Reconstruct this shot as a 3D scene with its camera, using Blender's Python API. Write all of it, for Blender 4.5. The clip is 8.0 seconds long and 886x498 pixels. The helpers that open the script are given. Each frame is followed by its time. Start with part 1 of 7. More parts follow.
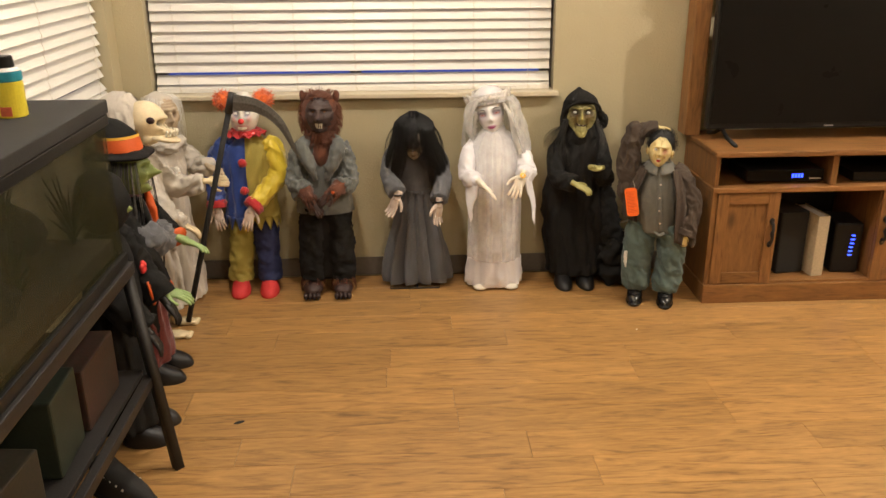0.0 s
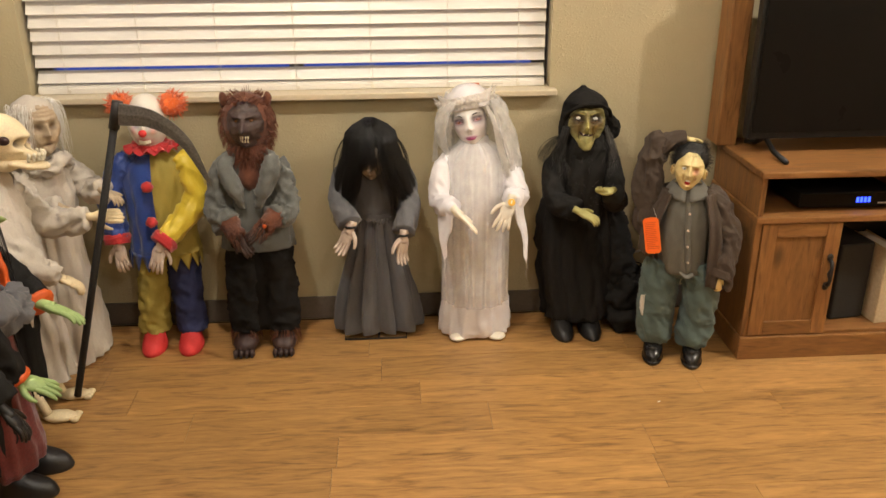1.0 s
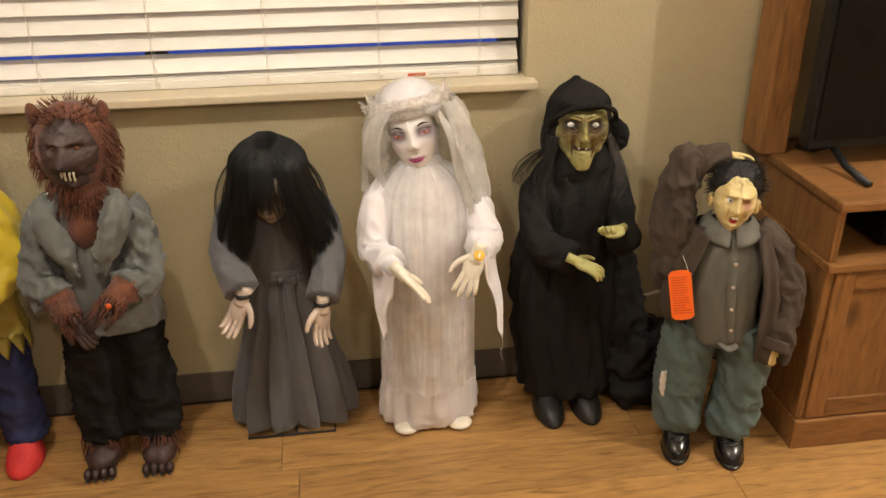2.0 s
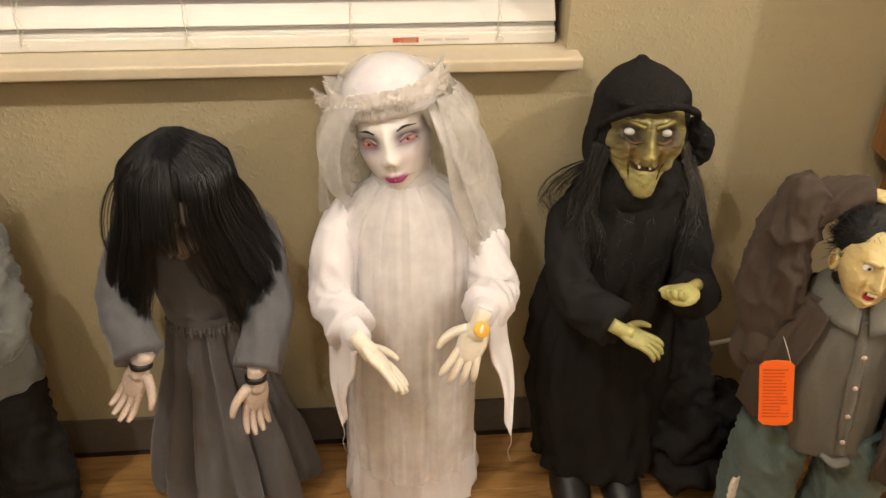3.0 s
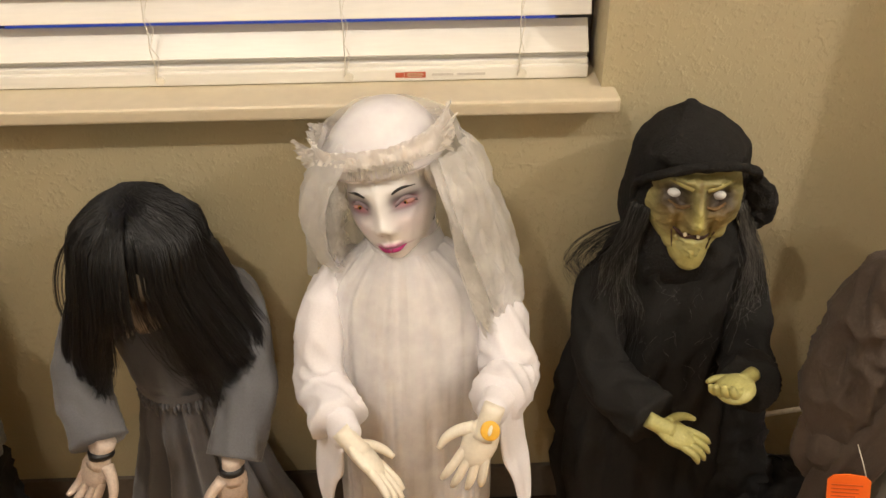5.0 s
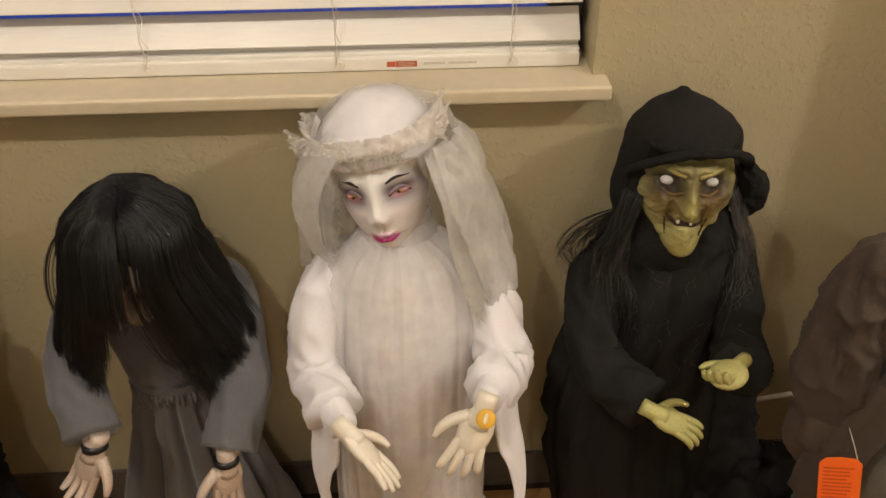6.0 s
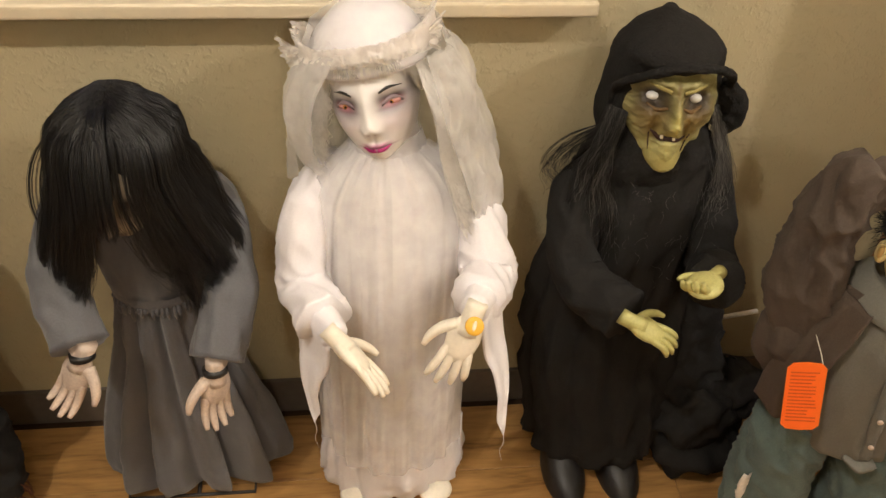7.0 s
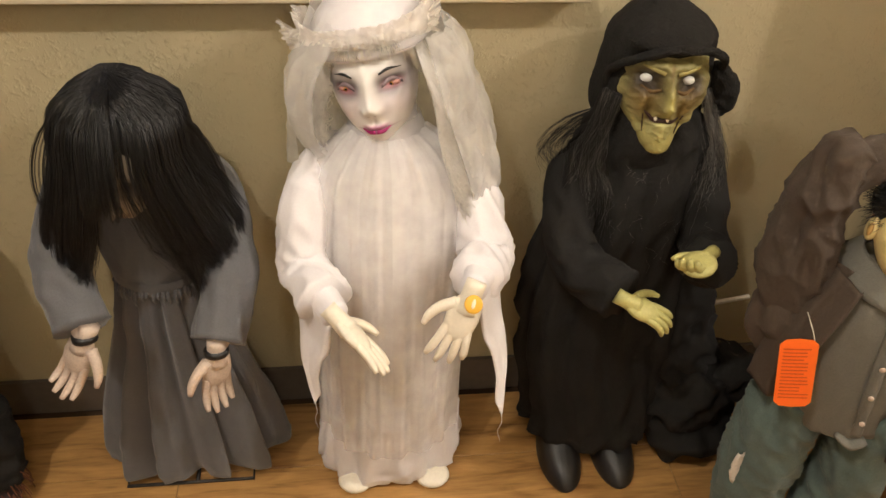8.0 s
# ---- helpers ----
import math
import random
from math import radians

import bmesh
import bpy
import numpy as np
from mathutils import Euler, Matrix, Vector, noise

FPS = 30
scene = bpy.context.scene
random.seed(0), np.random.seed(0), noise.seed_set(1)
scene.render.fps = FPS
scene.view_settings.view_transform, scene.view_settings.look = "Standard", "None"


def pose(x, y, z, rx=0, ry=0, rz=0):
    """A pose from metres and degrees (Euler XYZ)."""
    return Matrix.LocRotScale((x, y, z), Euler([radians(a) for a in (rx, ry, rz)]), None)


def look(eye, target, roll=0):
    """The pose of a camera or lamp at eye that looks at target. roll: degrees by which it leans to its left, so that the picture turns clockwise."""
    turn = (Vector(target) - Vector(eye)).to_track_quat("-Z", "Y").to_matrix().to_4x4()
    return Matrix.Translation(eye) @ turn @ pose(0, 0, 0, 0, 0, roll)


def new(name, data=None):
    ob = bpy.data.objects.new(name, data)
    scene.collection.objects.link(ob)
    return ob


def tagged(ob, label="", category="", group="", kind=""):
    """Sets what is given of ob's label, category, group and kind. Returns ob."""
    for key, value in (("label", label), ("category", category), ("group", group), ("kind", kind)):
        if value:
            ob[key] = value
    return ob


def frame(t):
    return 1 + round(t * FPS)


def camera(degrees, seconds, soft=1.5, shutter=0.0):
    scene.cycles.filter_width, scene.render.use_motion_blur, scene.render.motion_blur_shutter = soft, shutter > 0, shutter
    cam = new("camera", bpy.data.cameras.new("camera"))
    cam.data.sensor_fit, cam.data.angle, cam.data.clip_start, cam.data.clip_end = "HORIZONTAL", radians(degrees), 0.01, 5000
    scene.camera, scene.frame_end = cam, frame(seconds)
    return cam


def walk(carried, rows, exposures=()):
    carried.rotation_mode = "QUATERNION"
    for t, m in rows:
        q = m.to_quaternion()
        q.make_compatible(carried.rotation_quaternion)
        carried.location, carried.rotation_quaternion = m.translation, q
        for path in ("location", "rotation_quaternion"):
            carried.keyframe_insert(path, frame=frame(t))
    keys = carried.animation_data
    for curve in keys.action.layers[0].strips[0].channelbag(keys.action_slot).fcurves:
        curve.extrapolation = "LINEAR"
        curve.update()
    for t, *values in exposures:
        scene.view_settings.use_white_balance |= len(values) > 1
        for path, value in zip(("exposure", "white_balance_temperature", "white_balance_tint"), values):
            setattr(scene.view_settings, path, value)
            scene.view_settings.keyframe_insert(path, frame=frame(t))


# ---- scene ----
cam = camera(55.2, 8.0)
PATH = [
    (0, (-0.157, -0.185, 1.512), (-0.069, 1.688, 0.818), -0.3),
    (0.5, (-0.123, 0.212, 1.472), (0.056, 2.08, 0.78), -0.5),
    (1, (-0.049, 0.659, 1.476), (0.07, 2.503, 0.711), -0.3),
    (1.5, (-0.041, 1.121, 1.454), (0.173, 2.938, 0.646), -0.5),
    (1.7, (-0.017, 1.309, 1.427), (0.239, 3.108, 0.591), -0.8),
    (2.8, (0.164, 2.16, 1.382), (0.336, 3.851, 0.327), 0.8),
    (3, (0.183, 2.245, 1.358), (0.347, 3.907, 0.258), 0.9),
    (3.5, (0.277, 2.409, 1.343), (0.281, 4.026, 0.166), -0.4),
    (4, (0.284, 2.463, 1.331), (0.243, 4.055, 0.121), -0.7),
    (5.5, (0.249, 2.489, 1.371), (0.333, 4.137, 0.241), -0.4),
    (6, (0.248, 2.487, 1.359), (0.332, 4.107, 0.19), -0.3),
    (6.5, (0.217, 2.46, 1.33), (0.377, 4.015, 0.083), 1.8),
    (7, (0.192, 2.453, 1.338), (0.393, 3.98, 0.062), 2.9),
    (7.5, (0.175, 2.434, 1.321), (0.391, 3.959, 0.046), 2.9),
    (8, (0.176, 2.419, 1.322), (0.403, 3.953, 0.058), 3.2),
]
walk(cam, [(t, look(eye, target, roll)) for t, eye, target, roll in PATH],
     [(0.0, 0.0), (0.8, 0.0), (1.6, -0.10), (3.0, -0.06), (4.2, -0.06), (5.3, -0.22), (5.6, -0.24), (6.0, -0.52), (6.5, -0.27), (7.0, -0.05), (8.0, -0.04)])

scene.view_settings.exposure = 0.0

# ---------------------------------------------------------------- world and lamps
world = bpy.data.worlds.new("dusk")
world.use_nodes = True
scene.world = world
world.node_tree.nodes["Background"].inputs[0].default_value = (0.03, 0.06, 0.30, 1)
world.node_tree.nodes["Background"].inputs[1].default_value = 1.2
WARM = (1.0, 0.912, 0.815)


def add_light(x, y, z, watts, radius):
    lamp = bpy.data.lights.new("point_light", "POINT")
    lamp.energy, lamp.color, lamp.shadow_soft_size = watts, WARM, radius
    ob = new("point_light", lamp)
    ob.location = (x, y, z)
    return ob


# two ceiling bulbs, placed by the shadows on the wall
add_light(2.42, 2.36, 2.60, 124, 0.025)
add_light(-0.42, 2.34, 2.60, 69, 0.025)
# added fill lamp with no known fixture; brightens the near floor
add_light(0.7, 0.0, 2.60, 46, 0.06)


# ---------------------------------------------------------------- materials
def nodes_of(m):
    m.use_nodes = True
    t = m.node_tree
    return t, t.nodes, t.links, t.nodes["Principled BSDF"]


def tint(c, k):
    return (min(1, c[0] * k), min(1, c[1] * k), min(1, c[2] * k), 1)


def surface(name, color, rough=0.6, metal=0.0, scale=30.0, vary=0.18, bump=0.15, fine=None, paint=False, sheen=0.0,
            clear=0.0, stretch=(1, 1, 1), other=None, specular=0.5):
    """A two-scale procedural surface: broad stains and fine grain, in colour, gloss and relief."""
    m = bpy.data.materials.new(name)
    t, n, l, b = nodes_of(m)
    co = n.new("ShaderNodeTexCoord")
    mp = n.new("ShaderNodeMapping")
    mp.inputs["Scale"].default_value = stretch
    l.new(co.outputs["Object"], mp.inputs[0])
    broad, grain = n.new("ShaderNodeTexNoise"), n.new("ShaderNodeTexNoise")
    broad.inputs["Scale"].default_value, broad.inputs["Detail"].default_value = scale / 6, 4
    grain.inputs["Scale"].default_value, grain.inputs["Detail"].default_value = fine or scale * 5, 5
    for x in (broad, grain):
        l.new(mp.outputs[0], x.inputs["Vector"])
    add = n.new("ShaderNodeMath")
    add.operation = "MULTIPLY_ADD"
    add.inputs[1].default_value, add.inputs[2].default_value = 0.5, 0.0
    l.new(broad.outputs[0], add.inputs[0])
    half = n.new("ShaderNodeMath")
    half.operation = "MULTIPLY_ADD"
    half.inputs[1].default_value = 0.5
    l.new(grain.outputs[0], half.inputs[0])
    l.new(add.outputs[0], half.inputs[2])
    ramp = n.new("ShaderNodeValToRGB")
    ramp.color_ramp.elements[0].position, ramp.color_ramp.elements[1].position = 0.32, 0.68
    ramp.color_ramp.elements[0].color = tint(other or color, 1 - vary if not other else 1)
    ramp.color_ramp.elements[1].color = tint(color, 1 + vary)
    l.new(half.outputs[0], ramp.inputs[0])
    out = ramp.outputs[0]
    if paint:
        at = n.new("ShaderNodeAttribute")
        at.attribute_name = "paint"
        mx = n.new("ShaderNodeMix")
        mx.data_type, mx.blend_type = "RGBA", "MULTIPLY"
        mx.inputs[0].default_value = 1.0
        l.new(out, mx.inputs[6])
        l.new(at.outputs["Color"], mx.inputs[7])
        out = mx.outputs[2]
    l.new(out, b.inputs["Base Color"])
    rr = n.new("ShaderNodeMapRange")
    rr.inputs[3].default_value, rr.inputs[4].default_value = max(0.02, rough - 0.1), min(1, rough + 0.1)
    l.new(broad.outputs[0], rr.inputs[0])
    l.new(rr.outputs[0], b.inputs["Roughness"])
    b.inputs["Metallic"].default_value = metal
    b.inputs["Specular IOR Level"].default_value = specular
    b.inputs["Sheen Weight"].default_value = sheen
    b.inputs["Coat Weight"].default_value = clear
    bp = n.new("ShaderNodeBump")
    bp.inputs["Strength"].default_value, bp.inputs["Distance"].default_value = bump, 0.003
    l.new(grain.outputs[0], bp.inputs["Height"])
    l.new(bp.outputs[0], b.inputs["Normal"])
    return m


def sheer(name, color, cover):
    """Thin gauze: threads that cover part of the cloth and let the rest show through."""
    m = bpy.data.materials.new(name)
    t, n, l, b = nodes_of(m)
    b.inputs["Base Color"].default_value = (*color, 1)
    b.inputs["Roughness"].default_value = 0.7
    b.inputs["Sheen Weight"].default_value = 0.3
    co, no = n.new("ShaderNodeTexCoord"), n.new("ShaderNodeTexNoise")
    no.inputs["Scale"].default_value, no.inputs["Detail"].default_value = 26, 5
    l.new(co.outputs["Object"], no.inputs["Vector"])
    mr = n.new("ShaderNodeMapRange")
    mr.inputs[1].default_value, mr.inputs[2].default_value = 0.3, 0.7
    mr.inputs[3].default_value, mr.inputs[4].default_value = cover - 0.05, min(1, cover + 0.05)
    l.new(no.outputs[0], mr.inputs[0])
    tr, mx = n.new("ShaderNodeBsdfTransparent"), n.new("ShaderNodeMixShader")
    l.new(mr.outputs[0], mx.inputs[0])
    l.new(tr.outputs[0], mx.inputs[1])
    th, both = n.new("ShaderNodeBsdfTranslucent"), n.new("ShaderNodeMixShader")
    th.inputs["Color"].default_value = (*color, 1)
    both.inputs[0].default_value = 0.4
    l.new(b.outputs[0], both.inputs[1])
    l.new(th.outputs[0], both.inputs[2])
    l.new(both.outputs[0], mx.inputs[2])
    l.new(mx.outputs[0], n["Material Output"].inputs[0])
    return m


def glow(name, color, power):
    m = bpy.data.materials.new(name)
    t, n, l, b = nodes_of(m)
    b.inputs["Base Color"].default_value = (*[c * 0.3 for c in color], 1)
    b.inputs["Emission Color"].default_value = (*color, 1)
    b.inputs["Emission Strength"].default_value = power
    return m


def wood(name, dark, light, along=0, rough=0.42, rand=True, grain=1.0, knots=False, bump=0.12):
    """Wood with long grain along one axis; every piece takes its own cut and tone."""
    m = bpy.data.materials.new(name)
    t, n, l, b = nodes_of(m)
    co, info = n.new("ShaderNodeTexCoord"), n.new("ShaderNodeObjectInfo")
    mul = n.new("ShaderNodeVectorMath")
    mul.operation = "SCALE"
    mul.inputs[0].default_value = (13.7, 7.3, 5.1)
    l.new(info.outputs["Random"], mul.inputs["Scale"])
    add = n.new("ShaderNodeVectorMath")
    l.new(co.outputs["Object"], add.inputs[0])
    l.new(mul.outputs[0], add.inputs[1])
    mp = n.new("ShaderNodeMapping")
    sc = [9.0 * grain] * 3
    sc[along] = 1.3 * grain
    mp.inputs["Scale"].default_value = sc
    l.new(add.outputs[0], mp.inputs[0])
    a = n.new("ShaderNodeTexNoise")
    a.inputs["Scale"].default_value, a.inputs["Detail"].default_value, a.inputs["Distortion"].default_value = 2.4, 8, 1.5
    l.new(mp.outputs[0], a.inputs["Vector"])
    fine = n.new("ShaderNodeTexNoise")
    fine.inputs["Scale"].default_value, fine.inputs["Detail"].default_value = 14, 4
    l.new(mp.outputs[0], fine.inputs["Vector"])
    sm = n.new("ShaderNodeMath")
    sm.operation = "MULTIPLY_ADD"
    sm.inputs[1].default_value = 0.35
    l.new(fine.outputs[0], sm.inputs[0])
    l.new(a.outputs[0], sm.inputs[2])
    ramp = n.new("ShaderNodeValToRGB")
    e = ramp.color_ramp.elements
    e[0].position, e[0].color = 0.40, (*dark, 1)
    e[1].position, e[1].color = 0.92, (*light, 1)
    mid = e.new(0.62)
    mid.color = (*[(p * 0.45 + q * 0.55) for p, q in zip(dark, light)], 1)
    l.new(sm.outputs[0], ramp.inputs[0])
    out = ramp.outputs[0]
    if knots:
        vo = n.new("ShaderNodeTexVoronoi")
        vo.inputs["Scale"].default_value = 4.2
        kp = n.new("ShaderNodeMapping")
        ks = [1.5] * 3
        ks[along] = 0.7
        kp.inputs["Scale"].default_value = ks
        l.new(add.outputs[0], kp.inputs[0])
        l.new(kp.outputs[0], vo.inputs["Vector"])
        kr = n.new("ShaderNodeMapRange")
        kr.inputs[1].default_value, kr.inputs[2].default_value = 0.05, 0.16
        kr.inputs[3].default_value, kr.inputs[4].default_value = 0.75, 0.0
        l.new(vo.outputs["Distance"], kr.inputs[0])
        km = n.new("ShaderNodeMix")
        km.data_type = "RGBA"
        l.new(kr.outputs[0], km.inputs[0])
        l.new(out, km.inputs[6])
        km.inputs[7].default_value = (*[c * 0.35 for c in dark], 1)
        out = km.outputs[2]
    hs = n.new("ShaderNodeHueSaturation")
    vr = n.new("ShaderNodeMapRange")
    vr.inputs[3].default_value, vr.inputs[4].default_value = (0.9, 1.09) if rand else (1, 1)
    l.new(info.outputs["Random"], vr.inputs[0])
    l.new(vr.outputs[0], hs.inputs["Value"])
    l.new(out, hs.inputs["Color"])
    l.new(hs.outputs[0], b.inputs["Base Color"])
    rr = n.new("ShaderNodeMapRange")
    rr.inputs[3].default_value, rr.inputs[4].default_value = rough - 0.08, rough + 0.12
    l.new(a.outputs[0], rr.inputs[0])
    l.new(rr.outputs[0], b.inputs["Roughness"])
    bp = n.new("ShaderNodeBump")
    bp.inputs["Strength"].default_value, bp.inputs["Distance"].default_value = bump, 0.002
    l.new(fine.outputs[0], bp.inputs["Height"])
    l.new(bp.outputs[0], b.inputs["Normal"])
    return m


def plaster(name, color):
    """Painted wall with a knocked-down spray texture."""
    m = bpy.data.materials.new(name)
    t, n, l, b = nodes_of(m)
    co = n.new("ShaderNodeTexCoord")
    blobs, grain, stain = (n.new("ShaderNodeTexNoise") for _ in range(3))
    for x, s, d in ((blobs, 135, 3), (grain, 340, 3), (stain, 1.6, 4)):
        x.inputs["Scale"].default_value, x.inputs["Detail"].default_value = s, d
        l.new(co.outputs["Object"], x.inputs["Vector"])
    blobs.inputs["Distortion"].default_value = 0.1
    flat = n.new("ShaderNodeMapRange")
    flat.inputs[1].default_value, flat.inputs[2].default_value = 0.50, 0.74
    l.new(blobs.outputs[0], flat.inputs[0])
    h = n.new("ShaderNodeMath")
    h.operation = "MULTIPLY_ADD"
    h.inputs[1].default_value = 0.22
    l.new(grain.outputs[0], h.inputs[0])
    l.new(flat.outputs[0], h.inputs[2])
    bp = n.new("ShaderNodeBump")
    bp.inputs["Strength"].default_value, bp.inputs["Distance"].default_value = 0.42, 0.0022
    l.new(h.outputs[0], bp.inputs["Height"])
    l.new(bp.outputs[0], b.inputs["Normal"])
    ramp = n.new("ShaderNodeValToRGB")
    ramp.color_ramp.elements[0].color, ramp.color_ramp.elements[1].color = tint(color, 0.9), tint(color, 1.08)
    l.new(stain.outputs[0], ramp.inputs[0])
    l.new(ramp.outputs[0], b.inputs["Base Color"])
    b.inputs["Roughness"].default_value = 0.55
    return m


def clear_glass(name, color=(1, 1, 1)):
    m = bpy.data.materials.new(name)
    t, n, l, b = nodes_of(m)
    b.inputs["Base Color"].default_value = (*color, 1)
    b.inputs["Transmission Weight"].default_value = 1.0
    b.inputs["Roughness"].default_value = 0.02
    b.inputs["IOR"].default_value = 1.45
    return m


M_WALL = plaster("tan_wall_paint", (0.46, 0.395, 0.245))
M_CEIL = plaster("ceiling_paint", (0.75, 0.72, 0.66))
M_PLANK = wood("vinyl_plank", (0.150, 0.068, 0.019), (0.48, 0.268, 0.092), along=0, rough=0.36, grain=1.5)
M_SUB = surface("plank_joint", (0.05, 0.025, 0.01), 0.9)
M_BASE = surface("rubber_base", (0.115, 0.095, 0.075), 0.5, scale=12, bump=0.1)
M_SILL = surface("sill_paint", (0.60, 0.52, 0.37), 0.45, scale=10, vary=0.07, bump=0.12)
M_SLAT = surface("faux_wood_slat", (0.80, 0.77, 0.70), 0.42, scale=14, vary=0.05, bump=0.05, stretch=(0.3, 3, 3))
M_CORD = surface("blind_cord", (0.72, 0.68, 0.58), 0.8)
M_FRAME = surface("window_vinyl", (0.10, 0.09, 0.08), 0.4)
M_GLASS = clear_glass("window_glass")
M_RED = surface("red_print", (0.50, 0.10, 0.045), 0.5)
M_GREYPRINT = surface("grey_print", (0.62, 0.58, 0.52), 0.6)
M_OAK_X = wood("rustic_oak_long", (0.105, 0.043, 0.012), (0.29, 0.133, 0.041), along=0, rough=0.45, grain=1.7)
M_OAK_Z = wood("rustic_oak_upright", (0.105, 0.043, 0.012), (0.29, 0.133, 0.041), along=2, rough=0.45, grain=1.7, knots=True)
M_BLACK = surface("black_plastic", (0.009, 0.009, 0.009), 0.35, vary=0.3, bump=0.05, specular=0.3)
M_BLACK_MAT = surface("black_matte", (0.014, 0.013, 0.012), 0.75, vary=0.3)
M_SCREEN = surface("dark_screen", (0.007, 0.006, 0.005), 0.3, vary=0.1, bump=0.0, specular=0.12)
M_IRON = surface("dark_iron", (0.022, 0.019, 0.017), 0.5, metal=0.3, bump=0.2)
M_BLUE_LED = glow("blue_led", (0.03, 0.07, 1.0), 5.0)
M_CREAM = surface("cream_cardboard", (0.50, 0.40, 0.26), 0.75, scale=20)
M_SILVER = surface("silver_plastic", (0.55, 0.55, 0.55), 0.3, metal=0.7)
M_WHITE_PLASTIC = surface("white_plastic", (0.75, 0.72, 0.68), 0.4)


# ---------------------------------------------------------------- building helpers
def box_bm(sx, sy, sz, cx=0.0, cy=0.0, cz=0.0, bevel=0.0, seg=2):
    bm = bmesh.new()
    bmesh.ops.create_cube(bm, size=1.0, matrix=Matrix.Translation((cx, cy, cz)) @ Matrix.Diagonal((sx, sy, sz, 1)))
    if bevel:
        bmesh.ops.bevel(bm, geom=bm.edges[:], offset=bevel, segments=seg, affect="EDGES", profile=0.6)
    return bm


def merge(*bms):
    out = bmesh.new()
    for b in bms:
        me = bpy.data.meshes.new("tmp")
        b.to_mesh(me)
        b.free()
        out.from_mesh(me)
        bpy.data.meshes.remove(me)
    return out


def mesh_ob(name, bm, material, smooth=False):
    me = bpy.data.meshes.new(name)
    bm.normal_update()
    bm.to_mesh(me)
    bm.free()
    for m in (material if isinstance(material, list) else [material]):
        me.materials.append(m)
    if smooth:
        me.polygons.foreach_set("use_smooth", [True] * len(me.polygons))
    return new(name, me)


def part(name, bm, material, parent, label="", smooth=False):
    ob = mesh_ob(name, bm, material, smooth)
    ob.parent = parent
    return tagged(ob, label)


def thing(name, label, category, at=(0, 0, 0), rz=0, group="", kind=""):
    ob = new(name)
    ob.matrix_basis = pose(*at, 0, 0, rz)
    ob.empty_display_size = 0.05
    return tagged(ob, label, category, group, kind)


def spline(pts, n):
    """Catmull-Rom through tuples of any length, n samples."""
    p = [np.array(q, float) for q in pts]
    p = [2 * p[0] - p[1]] + p + [2 * p[-1] - p[-2]]
    out = []
    for k in range(n):
        u = k / (n - 1) * (len(pts) - 1)
        i = min(int(u), len(pts) - 2)
        f = u - i
        a, b, c, d = p[i:i + 4]
        out.append(0.5 * (2 * b + (c - a) * f + (2 * a - 5 * b + 4 * c - d) * f * f + (3 * b - a - 3 * c + d) * f ** 3))
    return out


def tube_bm(bm, pts, radii, seg=10, mat=0, flat=1.0, side=None):
    """A swept limb along pts, closed at both ends."""
    pts = [Vector(p) for p in pts]
    rows, prev = [], None
    for i, p in enumerate(pts):
        d = (pts[min(i + 1, len(pts) - 1)] - pts[max(i - 1, 0)]).normalized()
        if prev is None:
            ref = Vector(side) if side else (Vector((0, 0, 1)) if abs(d.z) < 0.9 else Vector((0, 1, 0)))
            u = (ref - d * ref.dot(d)).normalized()
        else:
            u = (prev - d * prev.dot(d)).normalized()
        prev = u
        w = d.cross(u)
        r = radii[i] if not isinstance(radii, (int, float)) else radii
        rows.append([bm.verts.new(p + (u * math.cos(a) * flat + w * math.sin(a)) * r) for a in (2 * math.pi * k / seg for k in range(seg))])
    faces = []
    for a, b in zip(rows, rows[1:]):
        for k in range(seg):
            faces.append(bm.faces.new((a[k], a[(k + 1) % seg], b[(k + 1) % seg], b[k])))
    faces += [bm.faces.new(rows[0][::-1]), bm.faces.new(rows[-1])]
    for f in faces:
        f.material_index, f.smooth = mat, True
    return rows


def rod(pts, radius, seg=8):
    bm = bmesh.new()
    tube_bm(bm, pts, radius, seg)
    return bm


# ---------------------------------------------------------------- room
X0, X1, Y0, Y1, H = -1.37, 3.3, -1.6, 3.575, 2.75
WX0, WX1, WZ0, WZ1 = -1.245, 0.515, 0.863, 2.10
VY0, VY1, VZ0 = 0.9, 3.47, 0.875
T = 0.14


def slabs(*specs):
    return merge(*[box_bm(b[0] - a[0], b[1] - a[1], b[2] - a[2], (a[0] + b[0]) / 2, (a[1] + b[1]) / 2, (a[2] + b[2]) / 2) for a, b in specs])


wall_north = mesh_ob("wall_north", slabs(
    ((X0 - T, Y1, -0.1), (WX0, Y1 + T, H)), ((WX1, Y1, -0.1), (X1 + T, Y1 + T, H)),
    ((WX0, Y1, -0.1), (WX1, Y1 + T, WZ0 - 0.02)), ((WX0, Y1, WZ1), (WX1, Y1 + T, H))), M_WALL)
tagged(wall_north, "tan painted wall with knockdown texture and a window", "wall", kind="structure")
wall_west = mesh_ob("wall_west", slabs(
    ((X0 - T, Y0, -0.1), (X0, VY0, H)), ((X0 - T, VY1, -0.1), (X0, Y1, H)),
    ((X0 - T, VY0, -0.1), (X0, VY1, VZ0 - 0.02)), ((X0 - T, VY0, WZ1), (X0, VY1, H))), M_WALL)
tagged(wall_west, "tan painted side wall with a window", "wall", kind="structure")
wall_east = mesh_ob("wall_east", slabs(((X1, Y0, -0.1), (X1 + T, Y1, H))), M_WALL)
tagged(wall_east, "plain tan painted wall", "wall", kind="structure")
wall_south = mesh_ob("wall_south", slabs(((X0 - T, Y0 - T, -0.1), (X1 + T, Y0, H))), M_WALL)
